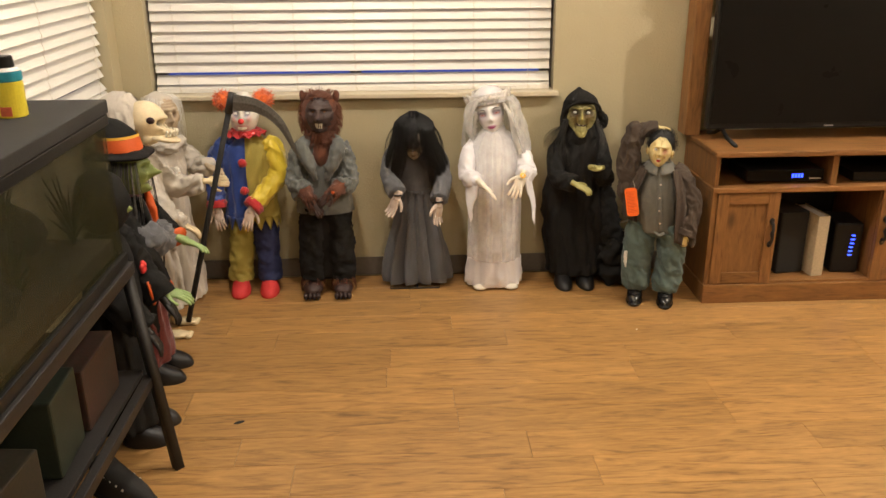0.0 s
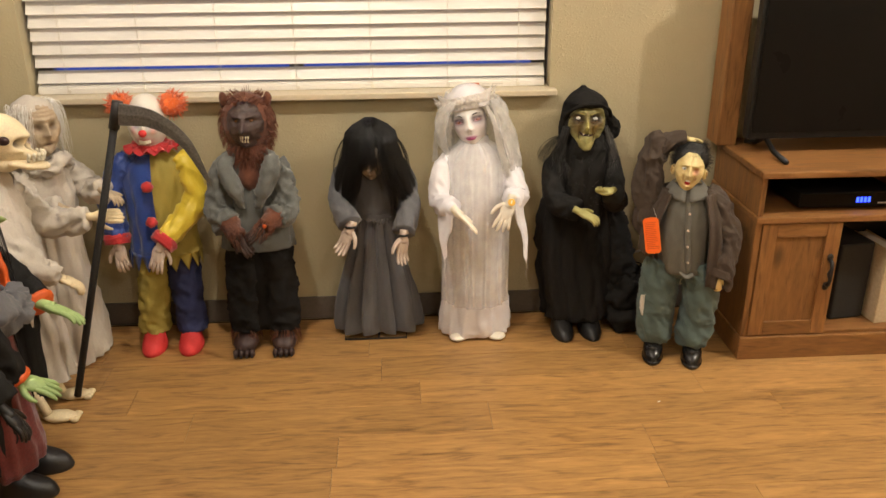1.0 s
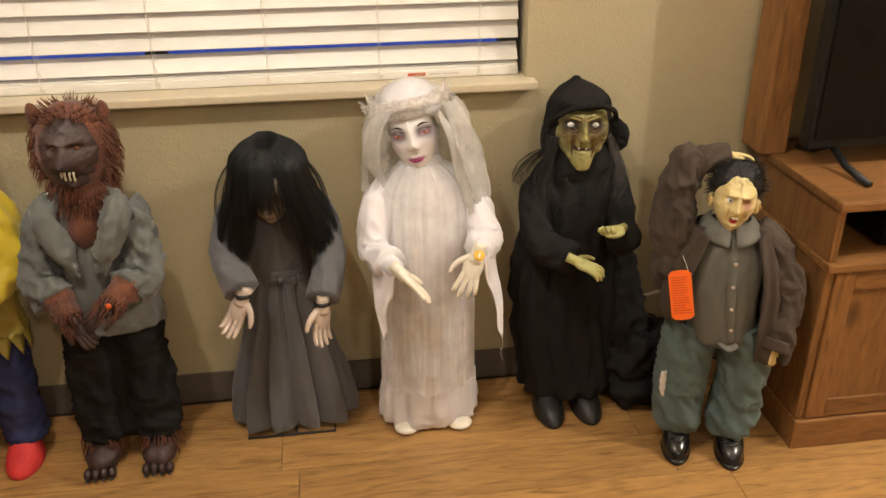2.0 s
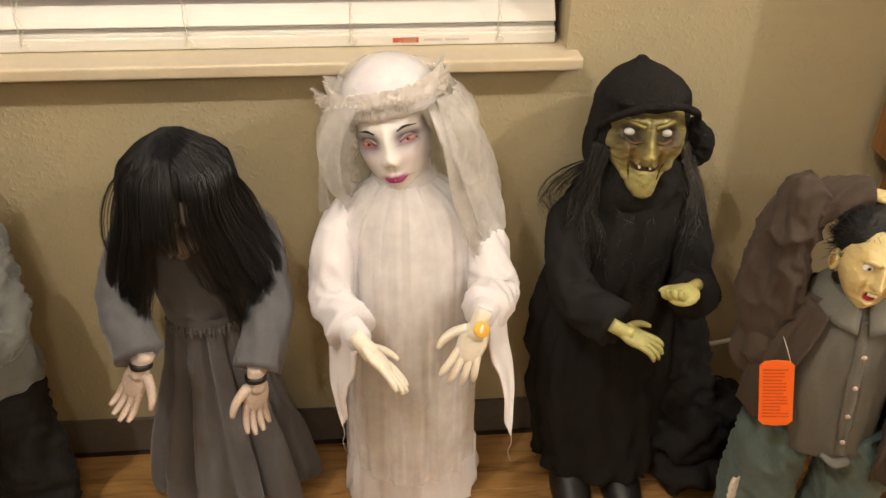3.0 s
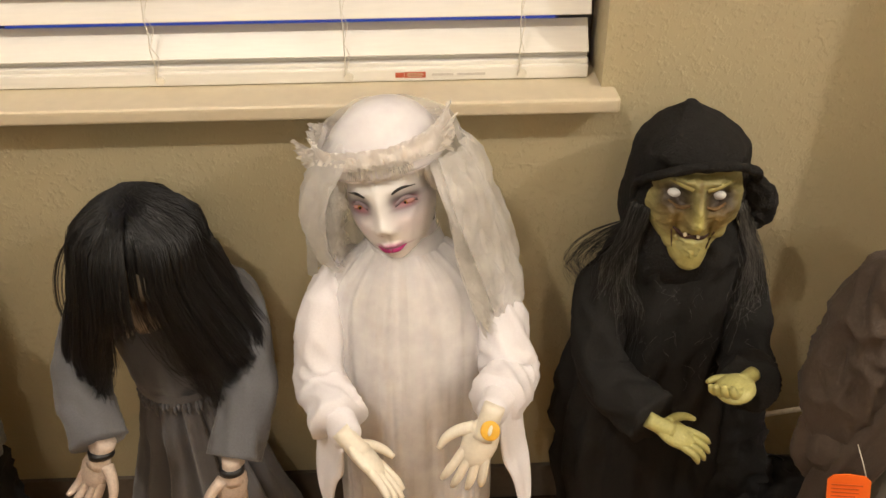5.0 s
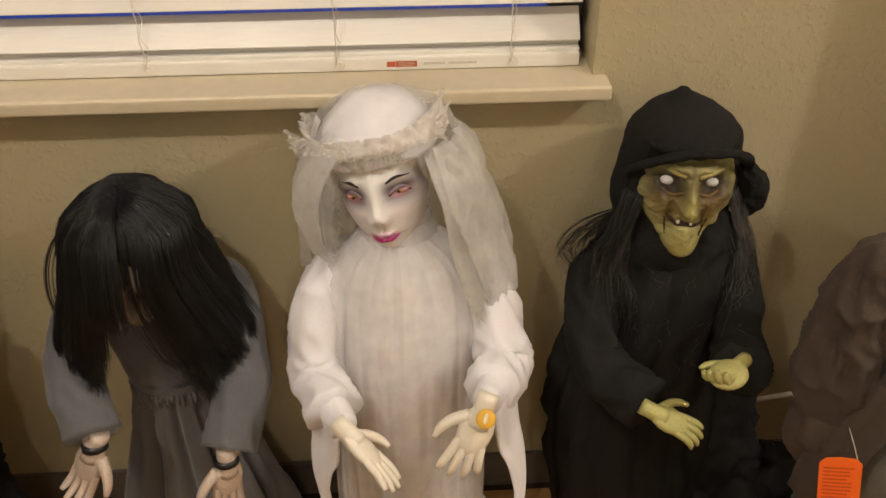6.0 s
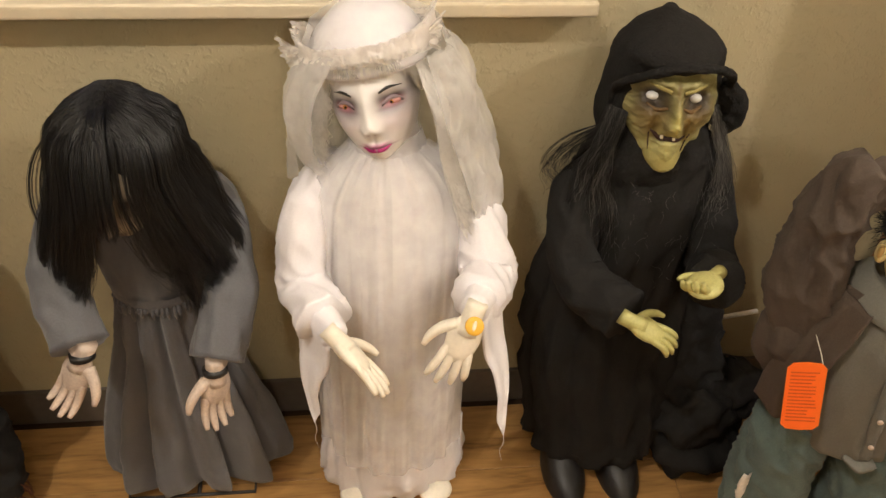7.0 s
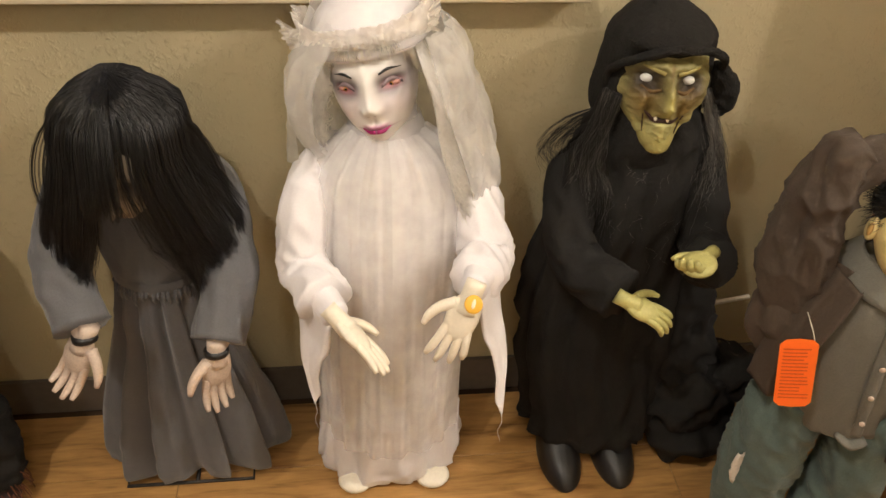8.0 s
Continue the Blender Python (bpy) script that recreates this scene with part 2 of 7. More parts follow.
tagged(wall_south, "plain tan painted wall", "wall", kind="structure")
ceiling = mesh_ob("ceiling", slabs(((X0 - T, Y0 - T, H), (X1 + T, Y1 + T, H + 0.1))), M_CEIL)
tagged(ceiling, "off-white painted ceiling", "ceiling", kind="structure")
floor = mesh_ob("floor", slabs(((X0, Y0, -0.1), (X1, Y1, -0.006))), M_SUB)
tagged(floor, "golden brown wood plank floor with staggered joints", "floor", kind="structure")
for nm, a, b in (("baseboard", (X0 + 0.008, Y1 - 0.008, 0.0), (X1, Y1, 0.088)), ("baseboard", (X0, Y0, 0.0), (X0 + 0.008, Y1, 0.088))):
    bb = mesh_ob(nm, slabs((a, b)), M_BASE)
    tagged(bb, "dark brown-grey rubber base strip along the wall", "baseboard", kind="structure")


def sill_bm(length, depth, height, nose=0.006):
    """A board with a rounded front edge; the front looks to -y."""
    return box_bm(length, depth, height, 0, depth / 2, height / 2, nose, 3)


def build_window(name, width, height, sill_z_drop, label, m):
    """Frame, two panes and sill of a window; origin at the opening's lower left inner corner, room at -y."""
    w = thing(name, label, "window", kind="structure")
    for nm, sx, sz, cx, cz in (("window_frame", width, 0.05, width / 2, 0.025), ("window_frame", width, 0.05, width / 2, height - 0.025),
                               ("window_frame", 0.05, height - 0.1, 0.025, height / 2), ("window_frame", 0.05, height - 0.1, width - 0.025, height / 2),
                               ("window_frame", 0.05, height - 0.1, width / 2, height / 2)):
        part(nm, box_bm(sx, 0.04, sz, cx, 0.115, cz, 0.003), M_FRAME, w)
    for cx in (width * 0.25 + 0.0125, width * 0.75 - 0.0125):
        pane = part("pane", box_bm(width / 2 - 0.078, 0.005, height - 0.102, cx, 0.115, height / 2), M_GLASS, w)
    bm = sill_bm(width + 0.055, 0.04 + 0.135, 0.022)
    bmesh.ops.translate(bm, vec=(width / 2 - 0.007, -0.04, -0.021), verts=bm.verts[:])
    part("window_sill", bm, M_SILL, w, "tan painted sill with a rounded front edge")
    w.matrix_basis = m
    return w


build_window("window_1", WX1 - WX0, WZ1 - WZ0, 0, "wide window behind a closed white blind, tan sill", pose(WX0, Y1, WZ0))
build_window("window_2", VY1 - VY0, WZ1 - VZ0, 0, "side wall window behind a closed white blind, tan sill", pose(X0, VY0, VZ0, 0, 0, 90))


def build_blind(width, height, label, m, cords, pitch=0.0435):
    """A closed slatted blind: bottom rail, slats, head rail and ladder cords. Room at -y."""
    b = thing("window_blind", label, "blind")
    rail = part("bottom_rail", box_bm(width, 0.040, 0.020, width / 2, 0.028, 0.011, 0.003), M_SLAT, b, "thick white ribbed bottom rail")
    part("rib", box_bm(width, 0.034, 0.008, width / 2, 0.031, 0.0235, 0.0025), M_SLAT, rail)
    part("rib", box_bm(width, 0.024, 0.006, width / 2, 0.036, 0.0292, 0.002), M_SLAT, rail)
    n = int((height - 0.09) / pitch)
    slat = box_bm(width, 0.050, 0.0030, 0, 0, 0, 0.001, 1)
    me = bpy.data.meshes.new("slat")
    slat.to_mesh(me)
    slat.free()
    me.materials.append(M_SLAT)
    rnd = random.Random(5)
    for i in range(n):
        ob = new("slat", me)
        ob.parent = b
        z = 0.068 + i * pitch if i else 0.056
        ang = 64 + rnd.uniform(-1.5, 1.5) if i else 50
        ob.matrix_basis = pose(width / 2, 0.030 + rnd.uniform(-0.001, 0.001), z, ang, 0, 0) @ pose(0, 0, 0, 0, rnd.uniform(-0.08, 0.08), 0)
    part("head_rail", box_bm(width, 0.055, 0.05, width / 2, 0.035, height - 0.026, 0.004), M_SLAT, b)
    for cx in cords:
        # ladder cord: a front string that zigzags in to each slat
        zs = [0.012 + 0.5 * pitch * k for k in range(int((height - 0.06) / (0.5 * pitch)))]
        part("ladder_cord", rod([(cx + rnd.uniform(-0.0008, 0.0008), 0.004 + (0.006 if k % 2 else 0.0), z) for k, z in enumerate(zs)], 0.0008, 5), M_CORD, b)
        part("ladder_cord", rod([(cx + (0.007 if k % 2 else 0.001), 0.006 + (0.010 if k % 2 else 0.0), z + 0.004) for k, z in enumerate(zs)], 0.0006, 5), M_CORD, b)
        part("rail_cord", rod([(cx, 0.0355, 0.033), (cx, 0.0135, 0.028), (cx + 0.001, 0.0068, 0.020), (cx + 0.002, 0.0068, 0.006)], 0.0010, 5), M_CORD, rail)
        part("rail_cord", rod([(cx - 0.016, 0.024, 0.033), (cx - 0.006, 0.022, 0.036), (cx + 0.004, 0.022, 0.034), (cx + 0.022, 0.025, 0.034)], 0.0010, 5), M_CORD, rail)
        k = bmesh.new()
        bmesh.ops.create_cone(k, cap_ends=True, segments=14, radius1=0.0075, radius2=0.0065, depth=0.004, matrix=pose(cx + 0.004, 0.0072, 0.010, 90))
        part("rail_plug", k, M_CORD, rail)
    b.matrix_basis = m
    return b


main_blind = build_blind(WX1 - WX0 - 0.026, WZ1 - WZ0 - 0.004, "closed white faux-wood blind hung in the window recess",
                         pose(WX0 + 0.012, Y1 + 0.022, WZ0 + 0.001), (0.10, 0.355, 0.613, 0.871, 1.129, 1.392, 1.636))
build_blind(VY1 - VY0 - 0.024, WZ1 - VZ0 - 0.004, "closed white faux-wood blind in the side window",
            pose(X0 - 0.014, VY0 + 0.012, VZ0 + 0.001, 0, 0, 90), (0.15, 0.75, 1.35, 1.95, 2.45))
sticker = thing("warning_sticker", "small red and white warning sticker on the blind's bottom rail", "sticker", (0.250, Y1 + 0.0295, WZ0 + 0.012))
part("red_field", box_bm(0.030, 0.0006, 0.0085, 0.006, 0, 0), M_RED, sticker)
part("symbol_field", box_bm(0.012, 0.0006, 0.0075, -0.0155, 0, 0), M_RED, sticker)
for z, w in ((0.0022, 0.022), (0.0, 0.024), (-0.0022, 0.020)):
    part("text_bar", box_bm(w, 0.0005, 0.0009, 0.006, -0.0004, z), M_CREAM, sticker)
for x, w in ((0.045, 0.030), (0.085, 0.040)):
    part("text_bar", box_bm(w, 0.0006, 0.0035, x, 0, 0), M_GREYPRINT, sticker)


# ---------------------------------------------------------------- media cabinet with hutch
CX0, CX1, CY0, CY1 = 1.125, 2.155, 3.14, 3.555


def build_cabinet():
    c = thing("media_cabinet", "rustic brown oak media cabinet with hutch and open shelves", "cabinet", ((CX0 + CX1) / 2, (CY0 + CY1) / 2, 0))
    w, d = CX1 - CX0, CY1 - CY0

    def b(nm, x0, x1, y0, y1, z0, z1, m, bev=0.003, label="", parent=c):
        return part(nm, box_bm(x1 - x0, y1 - y0, z1 - z0, (x0 + x1) / 2, (y0 + y1) / 2, (z0 + z1) / 2, bev), m, parent, label)
    L, R, F, B = -w / 2, w / 2, -d / 2, d / 2
    b("plinth", L, R, F, B, 0, 0.085, M_OAK_X, 0.005)
    b("bottom_shelf", L + 0.02, R - 0.02, F + 0.012, B - 0.012, 0.0852, 0.097, M_OAK_X)
    for x0, x1 in ((L + 0.004, L + 0.026), (R - 0.026, R - 0.004)):
        b("side_panel", x0, x1, F + 0.012, B, 0.0855, 0.498, M_OAK_Z)
        b("upper_side", x0 + 0.002, x1 - 0.002, F + 0.014, B, 0.5205, 0.652, M_OAK_Z)
    b("middle_shelf", L, R, F, B, 0.498, 0.520, M_OAK_X, 0.005)
    b("top_board", L - 0.006, R + 0.006, F - 0.006, B, 0.652, 0.676, M_OAK_X, 0.006)
    b("divider", -0.013, 0.013, F + 0.02, B - 0.012, 0.5205, 0.6515, M_OAK_Z)
    b("back_panel", L + 0.03, R - 0.03, B - 0.010, B - 0.002, 0.098, 0.65, M_BLACK_MAT, 0)
    for x0, x1 in ((L + 0.2765, L + 0.294), (R - 0.294, R - 0.2765)):
        b("partition", x0, x1, F + 0.03, B - 0.012, 0.0975, 0.4975, M_OAK_Z)
    for k, (x0, x1) in enumerate(((L + 0.027, L + 0.294), (R - 0.294, R - 0.027))):
        door = b("door", x0 + 0.045, x1 - 0.045, F + 0.014, F + 0.024, 0.136, 0.452, M_OAK_Z, 0.002, "framed oak door with a recessed panel")
        for a0, a1 in ((x0, x0 + 0.05), (x1 - 0.05, x1)):
            b("stile", a0, a1, F + 0.006, F + 0.027, 0.089, 0.495, M_OAK_Z, 0.003, parent=door)
        for z0, z1 in ((0.089, 0.14), (0.446, 0.495)):
            b("rail", x0 + 0.0502, x1 - 0.0502, F + 0.007, F + 0.027, z0, z1, M_OAK_X, 0.003, parent=door)
        hx = x1 - 0.025 if k == 0 else x0 + 0.025
        bm = bmesh.new()
        tube_bm(bm, [(hx, F + 0.006, 0.275), (hx, F - 0.010, 0.28), (hx, F - 0.018, 0.30), (hx, F - 0.010, 0.32), (hx, F - 0.018, 0.34), (hx, F - 0.010, 0.36), (hx, F + 0.006, 0.365)],
                [0.009, 0.007, 0.006, 0.010, 0.006, 0.007, 0.009], 10)
        for z in (0.268, 0.372):
            bmesh.ops.create_uvsphere(bm, u_segments=12, v_segments=8, radius=0.011, matrix=Matrix.Translation((hx, F + 0.004, z)) @ Matrix.Diagonal((1, 0.5, 1.3, 1)))
        part("door_handle", bm, M_IRON, door, "dark cast iron pull", True)
    # hutch: posts with a deeper lower part, a crown and a back frame
    for x0, x1 in ((L - 0.038, L + 0.030), (R - 0.030, R + 0.038)):
        b("hutch_post", x0, x1, B - 0.105, B, 0.6765, 1.345, M_OAK_Z, 0.004)
    b("hutch_crown", L - 0.055, R + 0.055, B - 0.13, B, 1.3455, 1.40, M_OAK_X, 0.006)
    return c


build_cabinet()

tv = thing("television", "large black flat television, switched off, on the cabinet", "television", (1.670, 3.34, 0.676))
part("housing", box_bm(1.06, 0.045, 0.61, 0, 0.02, 0.355, 0.008), M_BLACK, tv)
part("screen", box_bm(1.035, 0.004, 0.575, 0, -0.005, 0.362, 0.001), M_SCREEN, tv, "dark glossy screen")
for sx in (-0.455, 0.455):
    bm = merge(rod([(sx, 0.02, 0.052), (sx + 0.005, -0.04, 0.02), (sx + 0.012, -0.13, 0.006)], 0.009, 8), rod([(sx, 0.02, 0.052), (sx - 0.005, 0.08, 0.02), (sx - 0.012, 0.14, 0.006)], 0.009, 8))
    part("foot", bm, M_BLACK, tv)
part("logo_bar", box_bm(0.04, 0.002, 0.006, 0, -0.009, 0.062), M_SILVER, tv)

stb = thing("cable_box", "black cable box with blue lit digits in the cabinet niche", "cable box", (1.45, 3.31, 0.521))
part("housing", box_bm(0.33, 0.22, 0.05, 0, 0, 0.034, 0.004), M_BLACK, stb)
for sx in (-0.13, 0.13):
    part("foot", box_bm(0.03, 0.15, 0.0095, sx, 0, 0.0048), M_BLACK_MAT, stb)
part("fascia", box_bm(0.325, 0.004, 0.044, 0, -0.112, 0.034, 0.001), M_SCREEN, stb)
for i, dx in enumerate((0.0, 0.013, 0.026, 0.039)):
    part("digit", box_bm(0.008, 0.002, 0.017, 0.03 + dx, -0.1145, 0.034), M_BLUE_LED, stb, "blue lit digit")
part("button", box_bm(0.05, 0.003, 0.004, 0.125, -0.115, 0.022), M_SILVER, stb)
player = mesh_ob("disc_player", box_bm(0.30, 0.22, 0.04, 0, 0, 0.02, 0.004), M_BLACK)
player.matrix_basis = pose(1.90, 3.32, 0.521)
tagged(player, "slim black disc player in the cabinet niche", "player")

carton = mesh_ob("black_speaker_box", box_bm(0.13, 0.20, 0.285, 0, 0, 0.1425, 0.010, 3), M_BLACK_MAT)
carton.matrix_basis = pose(1.525, 3.33, 0.0975, 0, 0, 8)
tagged(carton, "tall black box standing on the cabinet's bottom shelf", "box")
book = thing("cream_book", "thick cream-coloured book standing upright beside the black box", "book", (1.635, 3.29, 0.0975), 6)
part("cover", merge(box_bm(0.004, 0.19, 0.275, -0.024, 0, 0.1375, 0.001), box_bm(0.004, 0.19, 0.275, 0.024, 0, 0.1375, 0.001), box_bm(0.052, 0.005, 0.275, 0, -0.0975, 0.1375, 0.002)), M_CREAM, book)
part("pages", box_bm(0.0435, 0.18, 0.262, 0, 0, 0.1385), M_SLAT, book)
modem = thing("modem", "black upright modem with a column of blue lights", "modem", (1.79, 3.31, 0.0975), -6)
part("housing", box_bm(0.12, 0.18, 0.23, 0, 0, 0.115, 0.012, 3), M_BLACK, modem)
for i in range(6):
    part("status_light", box_bm(0.016, 0.002, 0.006, 0.015 + i * 0.001, -0.0915, 0.085 + i * 0.018), M_BLUE_LED, modem)


# ---------------------------------------------------------------- doll builder: each doll is one plain mesh
class Doll:
    def __init__(self, name):
        self.name, self.bm, self.mats = name, bmesh.new(), []
        self.layer = self.bm.verts.layers.float_color.new("paint")
        self.rnd = random.Random(sum(map(ord, name)))

    def slot(self, m):
        if m not in self.mats:
            self.mats.append(m)
        return self.mats.index(m)

    def sheet(self, rows, m, closed=True, cap=True, colors=None):
        """Skin over rows of points."""
        k = self.slot(m)
        made = []
        for i, row in enumerate(rows):
            line = []
            for j, p in enumerate(row):
                v = self.bm.verts.new(p)
                v[self.layer] = colors[i][j] if colors else (1, 1, 1, 1)
                line.append(v)
            made.append(line)
        n = len(made[0])
        faces = []
        for a, b in zip(made, made[1:]):
            for j in range(n if closed else n - 1):
                faces.append(self.bm.faces.new((a[j], a[(j + 1) % n], b[(j + 1) % n], b[j])))
        if cap and closed:
            faces += [self.bm.faces.new(made[0][::-1]), self.bm.faces.new(made[-1])]
        for f in faces:
            f.material_index, f.smooth = k, True
        return made

    def loft(self, rings, m, steps=28, seg=56, folds=None, crumple=0.0, crumple_scale=14.0, cap=True, arc=None, split=None):
        """Cloth round a line of rings (x, y, z, rx, ry). folds(angle, v): added radius share. split(angle) picks a second material."""
        rows = []
        off = Vector((self.rnd.uniform(0, 50), self.rnd.uniform(0, 50), self.rnd.uniform(0, 50)))
        for i, (x, y, z, rx, ry) in enumerate(spline(rings, steps)):
            v = i / (steps - 1)
            row = []
            for j in range(seg if arc is None else seg + 1):
                a = 2 * math.pi * j / seg if arc is None else arc[0] + (arc[1] - arc[0]) * j / seg
                k = 1 + (folds(a, v) if folds else 0)
                p = Vector((x + math.sin(a) * rx * k, y - math.cos(a) * ry * k, z))
                if crumple:
                    q = Vector((p.x, p.y, p.z * 0.38)) * crumple_scale + off
                    fold = noise.noise(q) + 0.7 * (0.5 - 2 * abs(noise.noise(q * 2.2))) + 0.4 * (0.5 - 2 * abs(noise.noise(p * crumple_scale * 3.1 + off)))
                    p += Vector((math.sin(a), -math.cos(a), 0)) * crumple * 1.35 * fold
                row.append(p)
            rows.append(row)
        made = self.sheet(rows, m, arc is None, cap and arc is None)
        if split:
            other, test = split
            k = self.slot(other)
            for line in made:
                for v in line:
                    for f in v.link_faces:
                        if test(f.calc_center_median()):
                            f.material_index = k
        return made

    def tube(self, pts, radii, m, seg=14, n=None, crumple=0.0, flat=1.0, scale=22.0, color=(1, 1, 1, 1)):
        n = n or len(pts) * 5
        if crumple and n > 15:
            n, seg = int(n * 1.5), int(seg * 1.5)
        q = spline([(*p, r) for p, r in zip(pts, radii)], n)
        rows = tube_bm(self.bm, [tuple(x[:3]) for x in q], [max(0.0008, x[3]) for x in q], seg, self.slot(m), flat)
        off = Vector((self.rnd.uniform(0, 50), 3, self.rnd.uniform(0, 50)))
        gone, last = 0.0, None
        for r in rows:
            c = sum((v.co for v in r), Vector()) / len(r)
            gone += (c - last).length if last else 0.0
            last = c
            for k, v in enumerate(r):
                v[self.layer] = color
                if crumple:
                    a, rad = 2 * math.pi * k / seg + gone * 9, (v.co - c).length
                    s = Vector((math.cos(a) * rad, math.sin(a) * rad, gone * 0.55)) * scale * 1.25 + off
                    fold = noise.noise(s) + 1.1 * (0.5 - 2 * abs(noise.noise(s * 1.7))) + 0.35 * (0.5 - 2 * abs(noise.noise(s * 3.6)))
                    v.co += (v.co - c).normalized() * crumple * 1.35 * fold
        return rows

    def strand(self, pts, r0, r1, m, n=9):
        q = spline(pts, n)
        rows = tube_bm(self.bm, [tuple(x) for x in q], [r0 + (r1 - r0) * i / (n - 1) for i in range(n)], 3, self.slot(m))
        for r in rows:
            for v in r:
                v[self.layer] = (1, 1, 1, 1)

    def ball(self, c, r, m, turn=None, seg=20, crumple=0.0, scale=20.0, color=(1, 1, 1, 1), low=0.02):
        rows = []
        t = turn or Matrix.Identity(3)
        off = Vector((self.rnd.uniform(0, 50), 9, 4))
        rings = max(6, seg // 2)
        for i in range(rings + 1):
            f = math.pi * (low + (0.98 - low) * i / rings)
            row = []
            for j in range(seg):
                a = 2 * math.pi * j / seg
                d = Vector((math.sin(f) * math.sin(a), -math.sin(f) * math.cos(a), -math.cos(f)))
                p = Vector((d.x * r[0], d.y * r[1], d.z * r[2]))
                if crumple:
                    p += d * crumple * noise.noise(p * scale + off)
                row.append(Vector(c) + t @ p)
            rows.append(row)
        return self.sheet(rows, m, colors=[[color] * seg for _ in rows])

    def palm(self, wrist, way, back, size, m, thumb=1, curl=0.5, spread=0.22, bony=1.0):
        """A doll's palm with four fingers and a thumb."""
        w, f = Vector(wrist), Vector(way).normalized()
        b = Vector(back)
        b = (b - f * b.dot(f)).normalized()
        s = f.cross(b) * thumb
        turn = Matrix((s, -f, b)).transposed()
        self.ball(w + f * size * 0.27, (size * 0.215, size * 0.34, size * 0.105), m, turn, 16)
        self.tube([w - f * size * 0.22, w, w + f * size * 0.2], [size * 0.13, size * 0.13, size * 0.15], m, 12, 6)
        for i, (o, ln) in enumerate(((0.155, 0.42), (0.055, 0.48), (-0.05, 0.45), (-0.145, 0.35))):
            g = (f + s * o * spread * 8 * 0.35).normalized()
            c = curl * (0.85 + 0.12 * i)
            p = w + f * size * 0.50 + s * size * o
            pts, a = [p - g * size * 0.1], 0.15 * c
            for seglen in (0.36, 0.34, 0.30):
                pts.append(p)
                p = p + (g * math.cos(a) - b * math.sin(a)) * size * ln * seglen
                a += 0.75 * c
            pts.append(p)
            r = size * 0.056 * bony
            self.tube(pts, [r * 1.05, r * 1.1, r * 1.0, r * 0.95, r * 0.55], m, 9, 14)
        base = w + f * size * 0.12 + s * size * 0.13
        t1 = (f * 0.6 + s * 0.8).normalized()
        self.tube([base, base + t1 * size * 0.2 - b * size * 0.03, base + t1 * size * 0.32 + f * size * 0.08 - b * size * 0.05, base + t1 * size * 0.36 + f * size * 0.2 - b * size * 0.06],
                  [size * 0.085, size * 0.072, size * 0.06, size * 0.035], m, 9, 12)

    def face(self, c, r, m, yaw=0, pitch=0, roll=0, bumps=(), paints=(), taper=0.3, base=(1, 1, 1), n=84, wrinkle=0.0):
        """A moulded head that looks to -y. bumps and paints sit at (x, z) of the unit ball's front. Returns a finder of surface places."""
        turn = Euler((radians(pitch), radians(roll), radians(yaw))).to_matrix()
        c = Vector(c)
        off = Vector((3.1, 7.7, 1.3))

        def place(x, z, y=None):
            y = -math.sqrt(max(0.0, 1 - x * x - z * z)) if y is None else y
            k = 1 - taper * max(0.0, -z) ** 1.4
            p = Vector((x * r[0] * k, y * r[1] * (1 - 0.25 * taper * max(0, -z)), z * r[2]))
            front = min(1.0, max(0.0, -y * 2.2))
            for cx, cz, sx, sz, h in bumps:
                p.y -= h * r[1] * front * math.exp(-((x - cx) / sx) ** 2 - ((z - cz) / sz) ** 2)
            if wrinkle:
                p += p.normalized() * wrinkle * front * (noise.noise(Vector((x * 3, z * 9, 0)) + off) + 0.45 * (0.5 - 2 * abs(noise.noise(Vector((x * 6, z * 15, 4)) + off))))
            return c + turn @ p
        rows, cols = [], []
        for i in range(n + 1):
            f = math.pi * (0.01 + 0.98 * i / n)
            row, col = [], []
            for j in range(n):
                a = 2 * math.pi * (j / n + 0.12 * math.sin(2 * math.pi * j / n) * -0.5)
                x, y, z = math.sin(f) * math.sin(a), -math.sin(f) * math.cos(a), -math.cos(f)
                row.append(place(x, z, y))
                q = np.array(base, float)
                if y < 0.1:
                    for cx, cz, sx, sz, color, amount in paints:
                        w = amount * math.exp(-(abs((x - cx) / sx)) ** 2.6 - (abs((z - cz) / sz)) ** 2.6)
                        q = q * (1 - w) + np.array(color) * w
                col.append((*q, 1))
            rows.append(row)
            cols.append(col)
        self.sheet(rows, m, colors=cols)
        self.turn = turn
        return place

    def finish(self, at, rz, label, category="doll", group="holiday dolls"):
        bmesh.ops.recalc_face_normals(self.bm, faces=self.bm.faces[:])
        me = bpy.data.meshes.new(self.name)
        self.bm.to_mesh(me)
        self.bm.free()
        for m in self.mats:
            me.materials.append(m)
        ob = new(self.name, me)
        ob.matrix_basis = pose(*at, 0, 0, rz)
        return tagged(ob, label, category, group)


def pleats(count, depth, grow=0.0, phase=0.0, sharp=1.0):
    def f(a, v):
        w = (1 - abs(math.sin((a * count + phase + 0.9 * math.sin(a * 2 + v * 1.5)) / 2))) ** 2.5
        w2 = (1 - abs(math.sin((a * round(count * 1.7) + 1.3 + v * 2) / 2))) ** 2.5
        return depth * (1 - grow + grow * (1 - v)) * (0.45 - 2.2 * w - 1.1 * w2)
    return f


